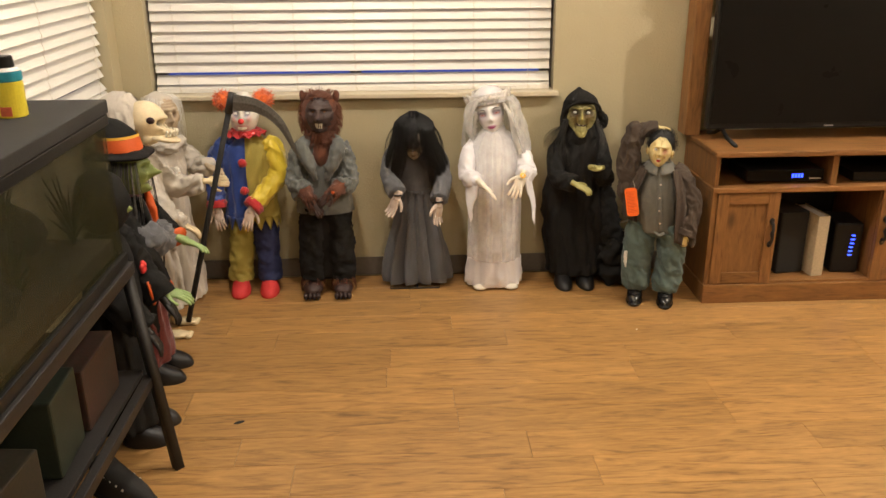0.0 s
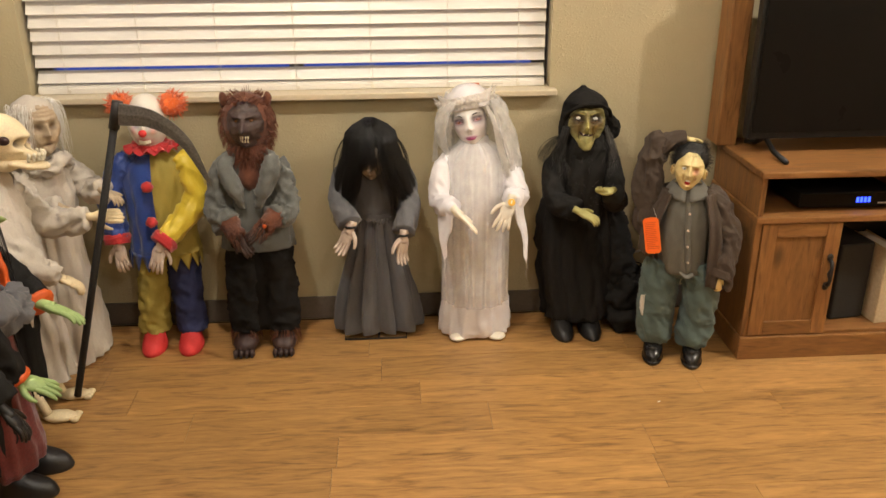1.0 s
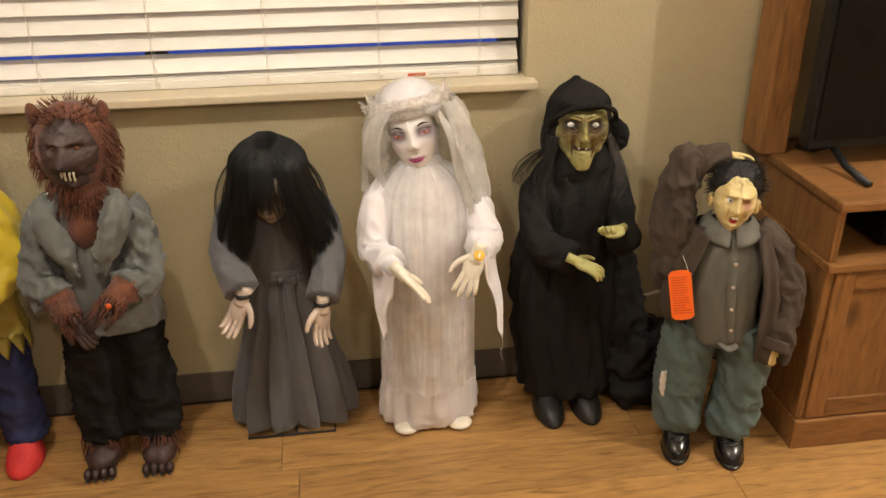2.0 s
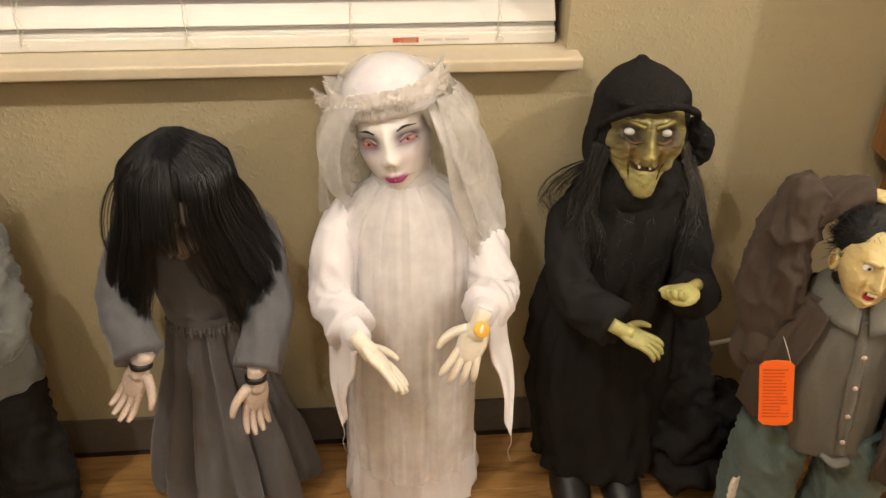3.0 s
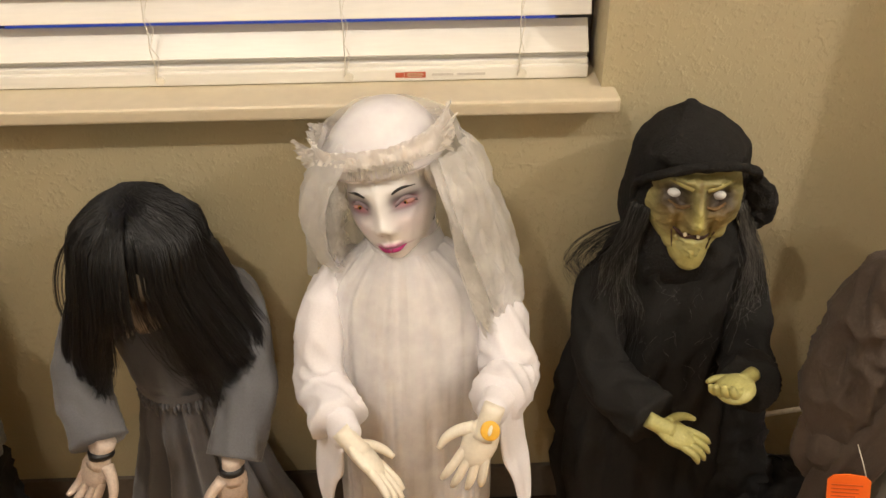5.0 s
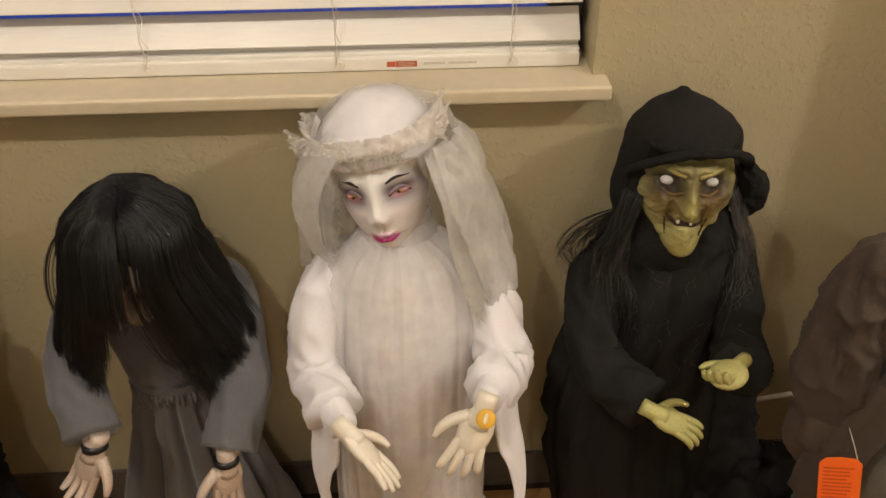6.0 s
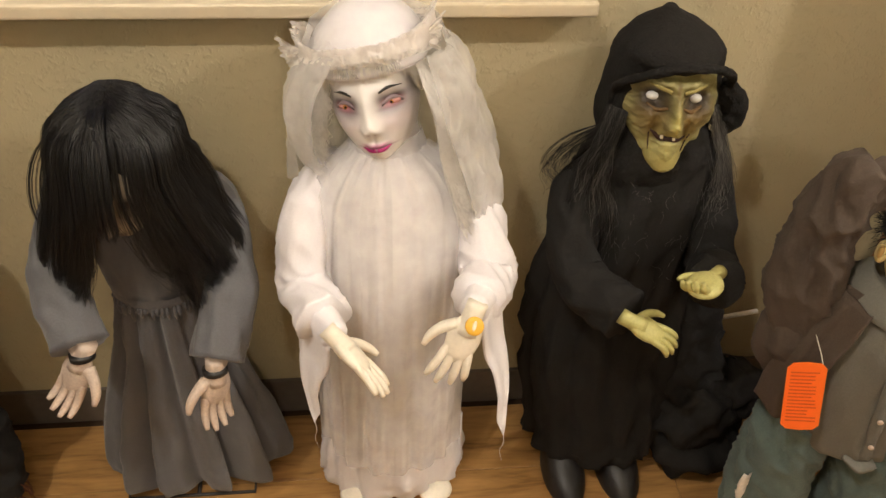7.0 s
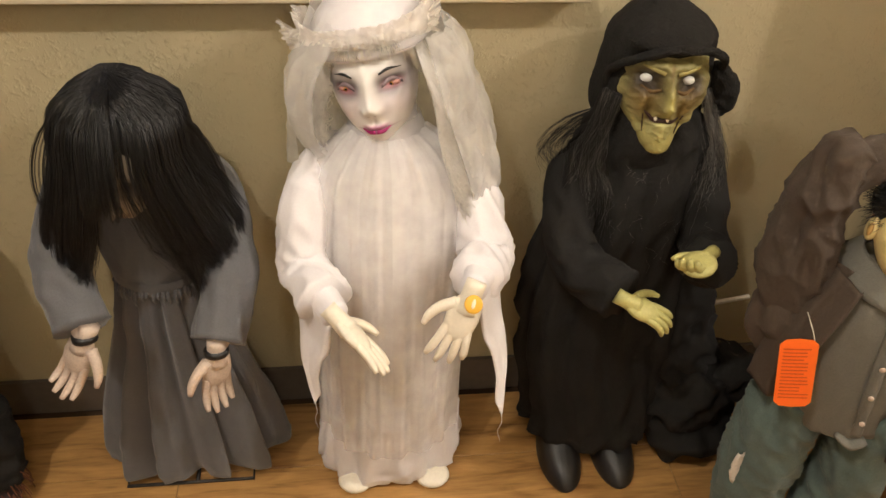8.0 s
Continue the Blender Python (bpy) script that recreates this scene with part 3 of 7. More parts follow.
def drapes(depth, waves, fade=0.0, phase=0.0):
    """Long soft folds that run unbroken down the cloth; fade lets them die out upwards."""
    def f(a, v):
        k = 0.0
        for i, n in enumerate(waves):
            w = math.sin(n * a + phase + 1.7 * i + 0.35 * math.sin(v * 2.3 + i))
            k += (abs(w) ** 0.7 * (1 if w > 0 else -1)) / (1 + 0.6 * i)
        return depth * (1 - fade * v) * k
    return f


D_WHITE = surface("white_satin", (0.77, 0.745, 0.77), 0.6, scale=24, vary=0.05, bump=0.1, fine=400, sheen=0.2)
D_UNDER = surface("ivory_chiffon", (0.76, 0.74, 0.735), 0.7, scale=24, vary=0.06, bump=0.1, fine=400)
D_GAUZE = sheer("white_gauze", (0.95, 0.94, 0.94), 0.36)
D_VEIL = sheer("veil_gauze", (0.97, 0.96, 0.94), 0.33)
D_LACE = sheer("lace_ruffle", (0.95, 0.91, 0.86), 0.55)
D_TINSEL = surface("glossy_white_fibre", (0.86, 0.83, 0.78), 0.2, vary=0.1, specular=0.8)
D_PORCELAIN = surface("pale_doll_vinyl", (0.80, 0.785, 0.765), 0.42, scale=18, vary=0.03, bump=0.02, paint=True)
D_PALE = surface("cream_doll_vinyl", (0.80, 0.74, 0.62), 0.42, scale=40, vary=0.08, bump=0.1)
D_PALE_HAIR = surface("ash_blonde_fibre", (0.90, 0.88, 0.82), 0.4, vary=0.06)
D_EYE = surface("painted_glass_eye", (1, 1, 1), 0.12, vary=0.02, bump=0.0, paint=True)
D_BLACK_HAIR = surface("glossy_black_fibre", (0.013, 0.0125, 0.012), 0.34, vary=0.3, specular=0.45)
D_BLACK_SHELL = surface("black_hair_mass", (0.009, 0.009, 0.009), 0.5, vary=0.3, stretch=(6, 6, 0.5), bump=0.6, fine=160)
D_GREY = surface("grey_linen", (0.104, 0.103, 0.110), 0.9, scale=26, vary=0.16, bump=0.25, fine=480, sheen=0.2)
D_GREY_FACE = surface("ashen_mask", (0.42, 0.36, 0.29), 0.5, scale=40, vary=0.2, bump=0.2, paint=True)
D_CORPSE = surface("flesh_grey_vinyl", (0.58, 0.47, 0.39), 0.5, scale=60, vary=0.2, bump=0.25)
D_BLACK_CLOTH = surface("black_cotton", (0.0135, 0.0125, 0.0115), 0.92, scale=22, vary=0.25, bump=0.35, fine=420, specular=0.2)
D_KNIT = surface("black_knit", (0.0135, 0.0125, 0.0115), 0.95, scale=30, vary=0.3, bump=0.9, fine=330, specular=0.2)
D_WITCH = surface("yellow_green_mask", (0.36, 0.335, 0.135), 0.55, scale=50, vary=0.12, bump=0.3, paint=True)
D_WITCH_SKIN = surface("yellow_green_vinyl", (0.44, 0.41, 0.15), 0.5, scale=60, vary=0.15, bump=0.3)
D_GREY_HAIR = surface("grey_streaked_fibre", (0.16, 0.15, 0.14), 0.35, vary=0.5)
D_WHITE_EYE = surface("blank_white_eye", (0.78, 0.78, 0.76), 0.15, vary=0.02, bump=0.0)
D_TOOTH = surface("stained_tooth", (0.75, 0.70, 0.55), 0.35)
D_MOUTH = surface("dark_mouth", (0.03, 0.008, 0.006), 0.6)
D_BOOT = surface("black_boot", (0.012, 0.011, 0.011), 0.45, vary=0.3, bump=0.15)
D_SHINE = surface("polished_black_shoe", (0.010, 0.009, 0.009), 0.18, vary=0.2, bump=0.05)
D_BROWN = surface("brown_twill", (0.058, 0.040, 0.028), 0.9, scale=24, vary=0.18, bump=0.4, fine=460, sheen=0.03)
D_OLIVE = surface("grey_green_shirt", (0.130, 0.125, 0.105), 0.8, scale=24, vary=0.15, bump=0.3, fine=460, sheen=0.1)
D_TEAL = surface("faded_teal_denim", (0.085, 0.120, 0.108), 0.88, scale=24, vary=0.22, bump=0.35, fine=420, sheen=0.1)
D_LATEX = surface("yellow_latex", (0.70, 0.57, 0.27), 0.45, scale=50, vary=0.1, bump=0.2, paint=True)
D_WHITE_RAG = surface("white_patch", (0.70, 0.66, 0.60), 0.8)
D_FUR = surface("rust_brown_fur", (0.115, 0.036, 0.016), 0.85, scale=60, vary=0.5, bump=0.9, fine=260, sheen=0.2)
D_FUR_HAIR = surface("rust_fur_fibre", (0.14, 0.045, 0.02), 0.6, vary=0.4)
D_MUZZLE = surface("dark_wolf_mask", (0.050, 0.030, 0.026), 0.5, scale=50, vary=0.3, bump=0.5, paint=True)
D_SLATE = surface("slate_grey_cotton", (0.118, 0.122, 0.112), 0.88, scale=24, vary=0.18, bump=0.3, fine=460, sheen=0.2)
D_BLUE = surface("royal_blue_satin", (0.018, 0.055, 0.26), 0.42, scale=24, vary=0.15, bump=0.12, fine=400, sheen=0.3)
D_YELLOW = surface("yellow_satin", (0.66, 0.50, 0.035), 0.42, scale=24, vary=0.12, bump=0.12, fine=400, sheen=0.3)
D_OCHRE = surface("mustard_cotton", (0.36, 0.29, 0.06), 0.75, scale=24, vary=0.12, bump=0.2, fine=400)
D_NAVY = surface("navy_cotton", (0.018, 0.024, 0.085), 0.75, scale=24, vary=0.15, bump=0.2, fine=400)
D_SCARLET = surface("red_plush", (0.46, 0.018, 0.02), 0.8, scale=60, vary=0.2, bump=0.6, fine=300, sheen=0.3)
D_SHOE_RED = surface("red_felt_shoe", (0.62, 0.035, 0.035), 0.65, scale=30, vary=0.1, bump=0.2)
D_ORANGE_FUZZ = surface("orange_wool", (0.72, 0.13, 0.02), 0.85, scale=60, vary=0.25, bump=0.9, fine=200, sheen=0.4)
D_CLOWN = surface("white_mask", (0.72, 0.68, 0.60), 0.45, vary=0.05, bump=0.1, paint=True)
D_BONE = surface("aged_bone", (0.72, 0.60, 0.38), 0.5, scale=40, vary=0.18, bump=0.3, paint=True)
D_RAG = surface("off_white_gauze_cloth", (0.52, 0.47, 0.40), 0.9, scale=30, vary=0.14, bump=0.4, fine=300, sheen=0.2)
D_TAN_MASK = surface("withered_tan_mask", (0.46, 0.36, 0.24), 0.55, scale=50, vary=0.2, bump=0.4, paint=True)
D_GREEN = surface("green_mask", (0.23, 0.28, 0.085), 0.5, scale=50, vary=0.15, bump=0.3, paint=True)
D_GREEN_SKIN = surface("green_vinyl", (0.30, 0.42, 0.16), 0.5, scale=50, vary=0.15, bump=0.3)
D_ORANGE = surface("orange_satin", (0.62, 0.10, 0.015), 0.5, vary=0.1)
D_GOLD = surface("gold_trim", (0.75, 0.42, 0.04), 0.5, vary=0.1)
D_DARK_RED = surface("dark_red_velvet", (0.12, 0.014, 0.010), 0.85, scale=30, vary=0.3, bump=0.4, sheen=0.2)


# ---------------------------------------------------------------- pale bride ghost
def ghost_doll():
    d = Doll("ghost_doll")
    rnd = d.rnd
    # under dress, down to the floor
    d.loft([(0, 0.005, 0.012, 0.128, 0.085), (0, 0.005, 0.05, 0.130, 0.090), (0, 0.0, 0.18, 0.118, 0.080), (0, 0, 0.40, 0.102, 0.072),
            (0, 0.005, 0.58, 0.105, 0.068), (0, 0.012, 0.66, 0.095, 0.058), (0, 0.015, 0.70, 0.05, 0.045)], D_WHITE, 40, 96,
           pleats(9, 0.07, 0.6), 0.008, 13)
    # softer front panel with long folds
    d.loft([(0, -0.004, 0.19, 0.094, 0.100), (0, -0.004, 0.26, 0.093, 0.099), (0, -0.002, 0.36, 0.093, 0.096), (0, 0.0, 0.5, 0.098, 0.092), (0, 0.006, 0.60, 0.104, 0.082), (0, 0.010, 0.66, 0.098, 0.070), (-0.002, 0.012, 0.690, 0.074, 0.060), (-0.006, 0.012, 0.712, 0.050, 0.048)],
           D_UNDER, 34, 150, drapes(0.026, (21, 13, 34), 0.35), 0.0015, 8, arc=(-1.35, 1.35))
    # thin gauze layer that falls from the neck in long folds
    d.loft([(0, -0.012, 0.15, 0.116, 0.114), (0, -0.012, 0.30, 0.115, 0.113), (0, -0.010, 0.45, 0.116, 0.108), (0, -0.004, 0.58, 0.118, 0.098), (0, 0.003, 0.65, 0.112, 0.085), (-0.002, 0.006, 0.694, 0.086, 0.072), (-0.006, 0.010, 0.722, 0.053, 0.053)],
           D_GAUZE, 40, 190, drapes(0.032, (17, 9, 29), 0.35, 0.4), 0.0015, 8, arc=(-1.5, 1.5))
    # gathered collar
    d.loft([(-0.004, 0.008, 0.664, 0.070, 0.052), (-0.004, 0.008, 0.690, 0.062, 0.052), (-0.006, 0.010, 0.706, 0.052, 0.048), (-0.008, 0.012, 0.724, 0.045, 0.045), (-0.010, 0.014, 0.752, 0.046, 0.044)], D_WHITE, 18, 84, pleats(5, 0.02), 0.004, 22, cap=False)
    for lay in range(2):
        rows = []
        for i in range(9):
            v = i / 8
            row = []
            for a in np.linspace(-2.6, 2.6, 70):
                notch = 1 - 0.30 * math.exp(-(a / 0.22) ** 2)
                rr = 0.045 + (0.024 - 0.006 * lay) * v * notch
                wv = 0.004 * v * math.sin(a * 9 + lay * 2)
                row.append(Vector((-0.006 + rr * math.sin(a), 0.006 - (rr * 0.90) * math.cos(a), 0.736 + 0.006 * lay - 0.052 * v ** 1.3 - 0.014 * v * abs(math.sin(a)) + wv)))
            rows.append(row)
        d.sheet(rows, D_GAUZE, closed=False, cap=False)
    # shoulders and wide sleeves
    for sx, elbow, wrist in ((-1, (-0.126, -0.075, 0.535), (-0.082, -0.185, 0.535)), (1, (0.132, -0.080, 0.545), (0.098, -0.180, 0.570))):
        sh = (0.094 * sx, 0.01, 0.648)
        mid = ((sh[0] + elbow[0]) / 2 + 0.012 * sx, (sh[1] + elbow[1]) / 2, 0.600)
        d.tube([(0.055 * sx, 0.012, 0.675), sh, mid, elbow, tuple((np.array(elbow) * 0.35 + np.array(wrist) * 0.65))],
               [0.030, 0.036, 0.037, 0.038, 0.036], D_WHITE, 30, 44, 0.0048, scale=14)
        fore = [tuple(np.array(elbow) * (1 - k) + np.array(wrist) * k) for k in (0.1, 0.5, 0.95)]
        d.tube(fore, [0.026, 0.0235, 0.018], D_WHITE, 16, 12, 0.0025)
        # hanging sleeve drop: a folded cloth triangle with thickness
        tip = Vector((-0.120, -0.175, 0.361)) if sx < 0 else Vector((0.148, -0.218, 0.363))
        e, w = Vector(elbow), Vector(wrist)
        rows = []
        for i in range(22):
            v = i / 21
            a = e.lerp(tip, v) + Vector((0.012 * sx * math.sin(v * 3.1), 0.012 * math.sin(v * 6), 0))
            b = (w + Vector((0.010 * sx, 0.0, -0.012))).lerp(tip, v ** 0.8) + Vector((-0.004 * sx * math.sin(v * 9), 0, 0.004 * math.sin(v * 21)))
            row = []
            for j in range(13):
                f = j / 12
                p = a.lerp(b, f)
                p += Vector((sx * (0.020 * math.sin(f * math.pi) + 0.004 * math.sin(f * 14 + v * 3)) * (1 - v), 0, 0))
                row.append(p)
            for j in range(13):
                f = 1 - j / 12
                p = a.lerp(b, f)
                p += Vector((-sx * 0.010 * math.sin(f * math.pi) * (1 - v) - sx * 0.0012, 0.001, 0))
                row.append(p)
            rows.append(row)
        d.sheet(rows, D_WHITE)
        d.strand([tip, tip + Vector((0.002, 0, -0.02)), tip + Vector((-0.002, 0.002, -0.04)), tip + Vector((0.003, 0, -0.062))], 0.0006, 0.0003, D_WHITE)
        # little cloth tag edge by the sleeve
    d.palm((-0.080, -0.186, 0.536), (0.60, -0.42, -0.52), (-0.62, -0.10, -0.68), 0.100, D_PALE, thumb=1, curl=-0.15, spread=0.35)
    d.palm((0.094, -0.186, 0.566), (-0.36, -0.34, -0.86), (0.05, -0.75, 0.62), 0.108, D_PALE, thumb=1, curl=0.25, spread=0.55)
    # orange round badge on the wrist
    d.ball((0.095, -0.2055, 0.571), (0.0125, 0.0028, 0.0125), D_GOLD, Euler((radians(-42), 0, 0)).to_matrix(), 22)
    d.ball((0.095, -0.2072, 0.573), (0.003, 0.0014, 0.007), D_TOOTH, Euler((radians(-42), radians(25), 0)).to_matrix(), 12)
    # feet
    for sx in (-0.065, 0.075):
        d.ball((sx, -0.062, 0.012), (0.032, 0.030, 0.012), D_PALE)
    # head: moulded face, looking down and aside
    hc = (-0.020, 0.012, 0.783)
    d.tube([(-0.006, 0.012, 0.66), (-0.010, 0.014, 0.72), (-0.014, 0.020, 0.77)], [0.04, 0.034, 0.034], D_PALE, 20, 10)
    bumps = [(-0.52, 0.10, 0.27, 0.15, -0.15), (0.52, 0.10, 0.27, 0.15, -0.15), (0, 0.06, 0.15, 0.28, 0.12), (0, -0.19, 0.20, 0.13, 0.19), (-0.52, 0.33, 0.30, 0.08, 0.04), (0.52, 0.33, 0.30, 0.08, 0.04),
             (-0.15, -0.25, 0.09, 0.07, 0.09), (0.15, -0.25, 0.09, 0.07, 0.09), (-0.11, -0.515, 0.13, 0.04, 0.08), (0.11, -0.515, 0.13, 0.04, 0.08), (0, -0.605, 0.20, 0.05, 0.10), (0, -0.55, 0.38, 0.14, 0.06), (0, -0.40, 0.05, 0.10, -0.03),
             (0, -0.80, 0.32, 0.14, 0.10), (-0.55, -0.18, 0.26, 0.25, 0.06), (0.55, -0.18, 0.26, 0.25, 0.06), (0, 0.45, 0.5, 0.25, 0.05)]
    lip, pink, smoke, liner = (0.40, 0.018, 0.15), (0.84, 0.72, 0.80), (0.085, 0.065, 0.08), (0.035, 0.022, 0.032)
    paints = [(-0.60, -0.10, 0.42, 0.34, pink, 0.5), (0.60, -0.10, 0.42, 0.34, pink, 0.6),
              (-0.57, 0.09, 0.36, 0.19, smoke, 0.85), (0.57, 0.10, 0.36, 0.19, smoke, 0.8), (-0.32, 0.14, 0.12, 0.14, smoke, 0.5), (0.32, 0.14, 0.12, 0.14, smoke, 0.5),
              (-0.55, 0.155, 0.28, 0.055, liner, 0.85), (0.55, 0.165, 0.28, 0.055, liner, 0.85), (-0.50, 0.03, 0.24, 0.025, (0.14, 0.07, 0.09), 0.6), (0.50, 0.035, 0.24, 0.025, (0.14, 0.07, 0.09), 0.6),
              (-0.53, 0.09, 0.20, 0.06, (0.62, 0.20, 0.25), 0.8), (0.53, 0.095, 0.20, 0.06, (0.62, 0.20, 0.25), 0.8),
              # nostril shade, put into the face colour as two dark spots
              (-0.08, -0.30, 0.035, 0.022, (0.42, 0.34, 0.34), 0.8), (0.08, -0.30, 0.035, 0.022, (0.42, 0.34, 0.34), 0.8),
              (-0.13, -0.515, 0.20, 0.032, lip, 0.85), (0.13, -0.515, 0.20, 0.032, lip, 0.85), (0, -0.615, 0.22, 0.050, lip, 1.0), (0, -0.553, 0.44, 0.018, (0.20, 0.01, 0.09), 1.0), (0, -0.55, 0.40, 0.09, (0.80, 0.5, 0.68), 0.25), (0, -0.72, 0.2, 0.02, (0.86, 0.80, 0.74), 0.6)]
    pl = d.face(hc, (0.057, 0.066, 0.086), D_PORCELAIN, yaw=-9, pitch=-9, roll=-12, bumps=bumps, paints=paints, taper=0.24, n=170)
    for sx in (-1, 1):
        p = pl(0.52 * sx, 0.095)
        t = d.turn
        d.ball(p + t @ Vector((0, 0.0042, 0)), (0.0108, 0.0060, 0.0046), D_EYE, t, 16, color=(0.52, 0.26, 0.24, 1))
        d.ball(p + t @ Vector((-0.001, 0.0010, -0.0006)), (0.0042, 0.0036, 0.0038), D_EYE, t, 14, color=(0.42, 0.19, 0.045, 1))
        d.ball(p + t @ Vector((-0.001, -0.0016, -0.0008)), (0.0018, 0.0022, 0.0018), D_EYE, t, 10, color=(0.02, 0.01, 0.01, 1))
        d.tube([pl(0.31 * sx, 0.10), pl(0.52 * sx, 0.160), pl(0.74 * sx, 0.09)], [0.0012, 0.0034, 0.0012], D_PORCELAIN, 8, 12, color=(0.30, 0.23, 0.26, 1))
        d.tube([pl(0.31 * sx, 0.075), pl(0.52 * sx, 0.130), pl(0.75 * sx, 0.065)], [0.0006, 0.0012, 0.0006], D_BLACK_HAIR, 6, 9)
        d.tube([pl(0.02 * sx, -0.59), pl(0.18 * sx, -0.60), pl(0.36 * sx, -0.555)], [0.0028, 0.0028, 0.0006], D_PORCELAIN, 8, 10, color=(0.44, 0.016, 0.17, 1))
        brow = [pl(0.30 * sx, 0.285), pl(0.50 * sx, 0.335), pl(0.76 * sx, 0.30)]
        d.tube(brow, [0.0014, 0.0022, 0.0005], D_BLACK_HAIR, 6, 12)
    # pale fringe, wavy locks and cap
    T3 = d.turn
    hv = Vector(hc) + Vector((0, 0.002, 0.012))
    for i in range(520):
        a = rnd.uniform(-1.35, 1.35)
        p0 = hv + T3 @ Vector((0.062 * math.sin(a), -0.058 * math.cos(a), 0.072))
        p1 = hv + T3 @ Vector((0.064 * math.sin(a), -0.070 * math.cos(a), 0.056))
        tuft = 0.5 + 0.5 * math.sin(a * 17 + 1.3 * math.sin(a * 7))
        ln = 0.010 + 0.010 * tuft + rnd.uniform(-0.006, 0.004) + 0.055 * abs(math.sin(a)) ** 7
        p2 = hv + T3 @ Vector((0.066 * math.sin(a + rnd.uniform(-0.07, 0.07)), -0.073 * math.cos(a), 0.052 - ln))
        d.strand([p0, p1, p2], 0.0005, 0.0002, D_PALE_HAIR, 6)
    for lock in range(84):
        sx = 1 if lock % 3 else -1
        o = rnd.random()
        if sx > 0:
            pts = [hv + Vector((0.050, -0.030 + 0.05 * o, 0.050)), Vector((0.058 + 0.022 * o, -0.050 + 0.06 * o, 0.775)), Vector((0.070 + 0.035 * o, -0.055 + 0.06 * o, 0.715)),
                   Vector((0.088 + 0.045 * o, -0.066 + 0.06 * o, 0.655)), Vector((0.105 + 0.045 * o, -0.070 + 0.06 * o, 0.600 + rnd.uniform(-0.03, 0.03)))]
        else:
            pts = [hv + Vector((-0.062, -0.010 + 0.04 * o, 0.045)), Vector((-0.082 - 0.02 * o, -0.012 + 0.04 * o, 0.785)), Vector((-0.090 - 0.014 * o, -0.016 + 0.04 * o, 0.735)), Vector((-0.088 - 0.010 * o, -0.02 + 0.03 * o, 0.685 + rnd.uniform(-0.01, 0.02)))]
        base = [Vector(q) for q in spline(pts, 22)]
        ph, amp, turns = rnd.uniform(0, 6.3), rnd.uniform(0.003, 0.006), rnd.uniform(2.5, 4.5)
        for k in range(13):
            off = Vector((rnd.gauss(0, 1), rnd.gauss(0, 1), 0)) * 0.0030
            run = rnd.uniform(0.75, 1.0)
            m = max(6, int(22 * run))
            line = []
            for i in range(m):
                v = i / 21
                w = ph + turns * 6.28 * v + k * 0.08
                line.append(base[i] + off * (0.5 + v) + Vector((math.cos(w), math.sin(w), 0.3 * math.sin(w))) * amp * min(1, v * 3))
            d.strand(line, 0.00036, 0.00022, D_TINSEL, 24)
    # white cap
    d.ball(hv + T3 @ Vector((0, 0.006, 0.042)), (0.072, 0.075, 0.071), D_WHITE, T3, 48, 0.002, 20, low=0.46)
    d.ball(hv + T3 @ Vector((0, 0.008, 0.043)), (0.076, 0.079, 0.074), D_GAUZE, T3, 48, 0.004, 22, low=0.47)
    # crinkled ruffle band with flared bow ends at both temples
    for lay in range(3):
        rows = []
        for i in range(7):
            row = []
            for j in range(300):
                a = 2 * math.pi * j / 300
                side = abs(math.sin(a)) ** 4 * (1 if math.cos(a) > -0.4 else 0.3)
                wob = noise.noise(Vector((math.sin(a) * 7 + lay * 7, math.cos(a) * 7, i * 0.4)))
                wob2 = noise.noise(Vector((math.sin(a) * 26 + lay * 3, math.cos(a) * 26, i * 0.9)))
                rr = 0.0765 + 0.003 * lay + 0.007 * abs(i / 6 - 0.5) + 0.006 * wob + 0.006 * wob2 * abs(i / 3 - 1) + 0.006 * side
                zz = 0.060 + 0.004 * lay + (i / 6 - 0.5) * (0.019 + 0.020 * side) + 0.006 * wob + 0.004 * wob2 + 0.006 * side
                row.append(hv + T3 @ Vector((rr * math.sin(a), 0.004 - rr * math.cos(a), zz)))
            rows.append(row)
        d.sheet(rows, D_LACE, cap=False)
    for sx in (-1, 1):
        base = hv + T3 @ Vector((0.080 * sx, -0.026, 0.066))
        for k in range(3):
            # a loop of lace that widens outwards and ends in a crimped edge
            way = (T3 @ Vector((sx * (0.9 - 0.1 * k), -0.25 - 0.15 * k, 0.55 - 0.42 * k))).normalized()
            up = T3 @ Vector((0.25 * sx, 0.0, 1.0))
            rows = []
            for i in range(8):
                v = i / 7
                row = []
                for j in range(19):
                    f = j / 18 - 0.5
                    q = base + way * (0.026 - 0.004 * k) * v + up * f * (0.010 + 0.018 * v)
                    q += way.cross(up) * (0.003 * math.sin(f * 7 + k) + 0.010 * noise.noise(Vector((f * 5, v * 2.5, k * 5 + sx)))) * (0.3 + v)
                    q += way * 0.010 * noise.noise(Vector((f * 6 + 9, k * 3.0, sx))) * v
                    row.append(q)
                rows.append(row)
            d.sheet(rows, D_LACE, closed=False, cap=False)
    # veil: a wide sheet behind the head, a full puff at one side and a long fall at the other
    d.loft([(-0.010, 0.040, 0.640, 0.128, 0.060), (-0.014, 0.036, 0.70, 0.124, 0.070), (-0.018, 0.030, 0.765, 0.118, 0.082), (-0.018, 0.026, 0.83, 0.104, 0.086), (-0.018, 0.022, 0.885, 0.080, 0.078)],
           D_VEIL, 26, 110, drapes(0.03, (7, 12), 0.6), 0.004, 10, arc=(1.25, 2 * math.pi - 1.25))
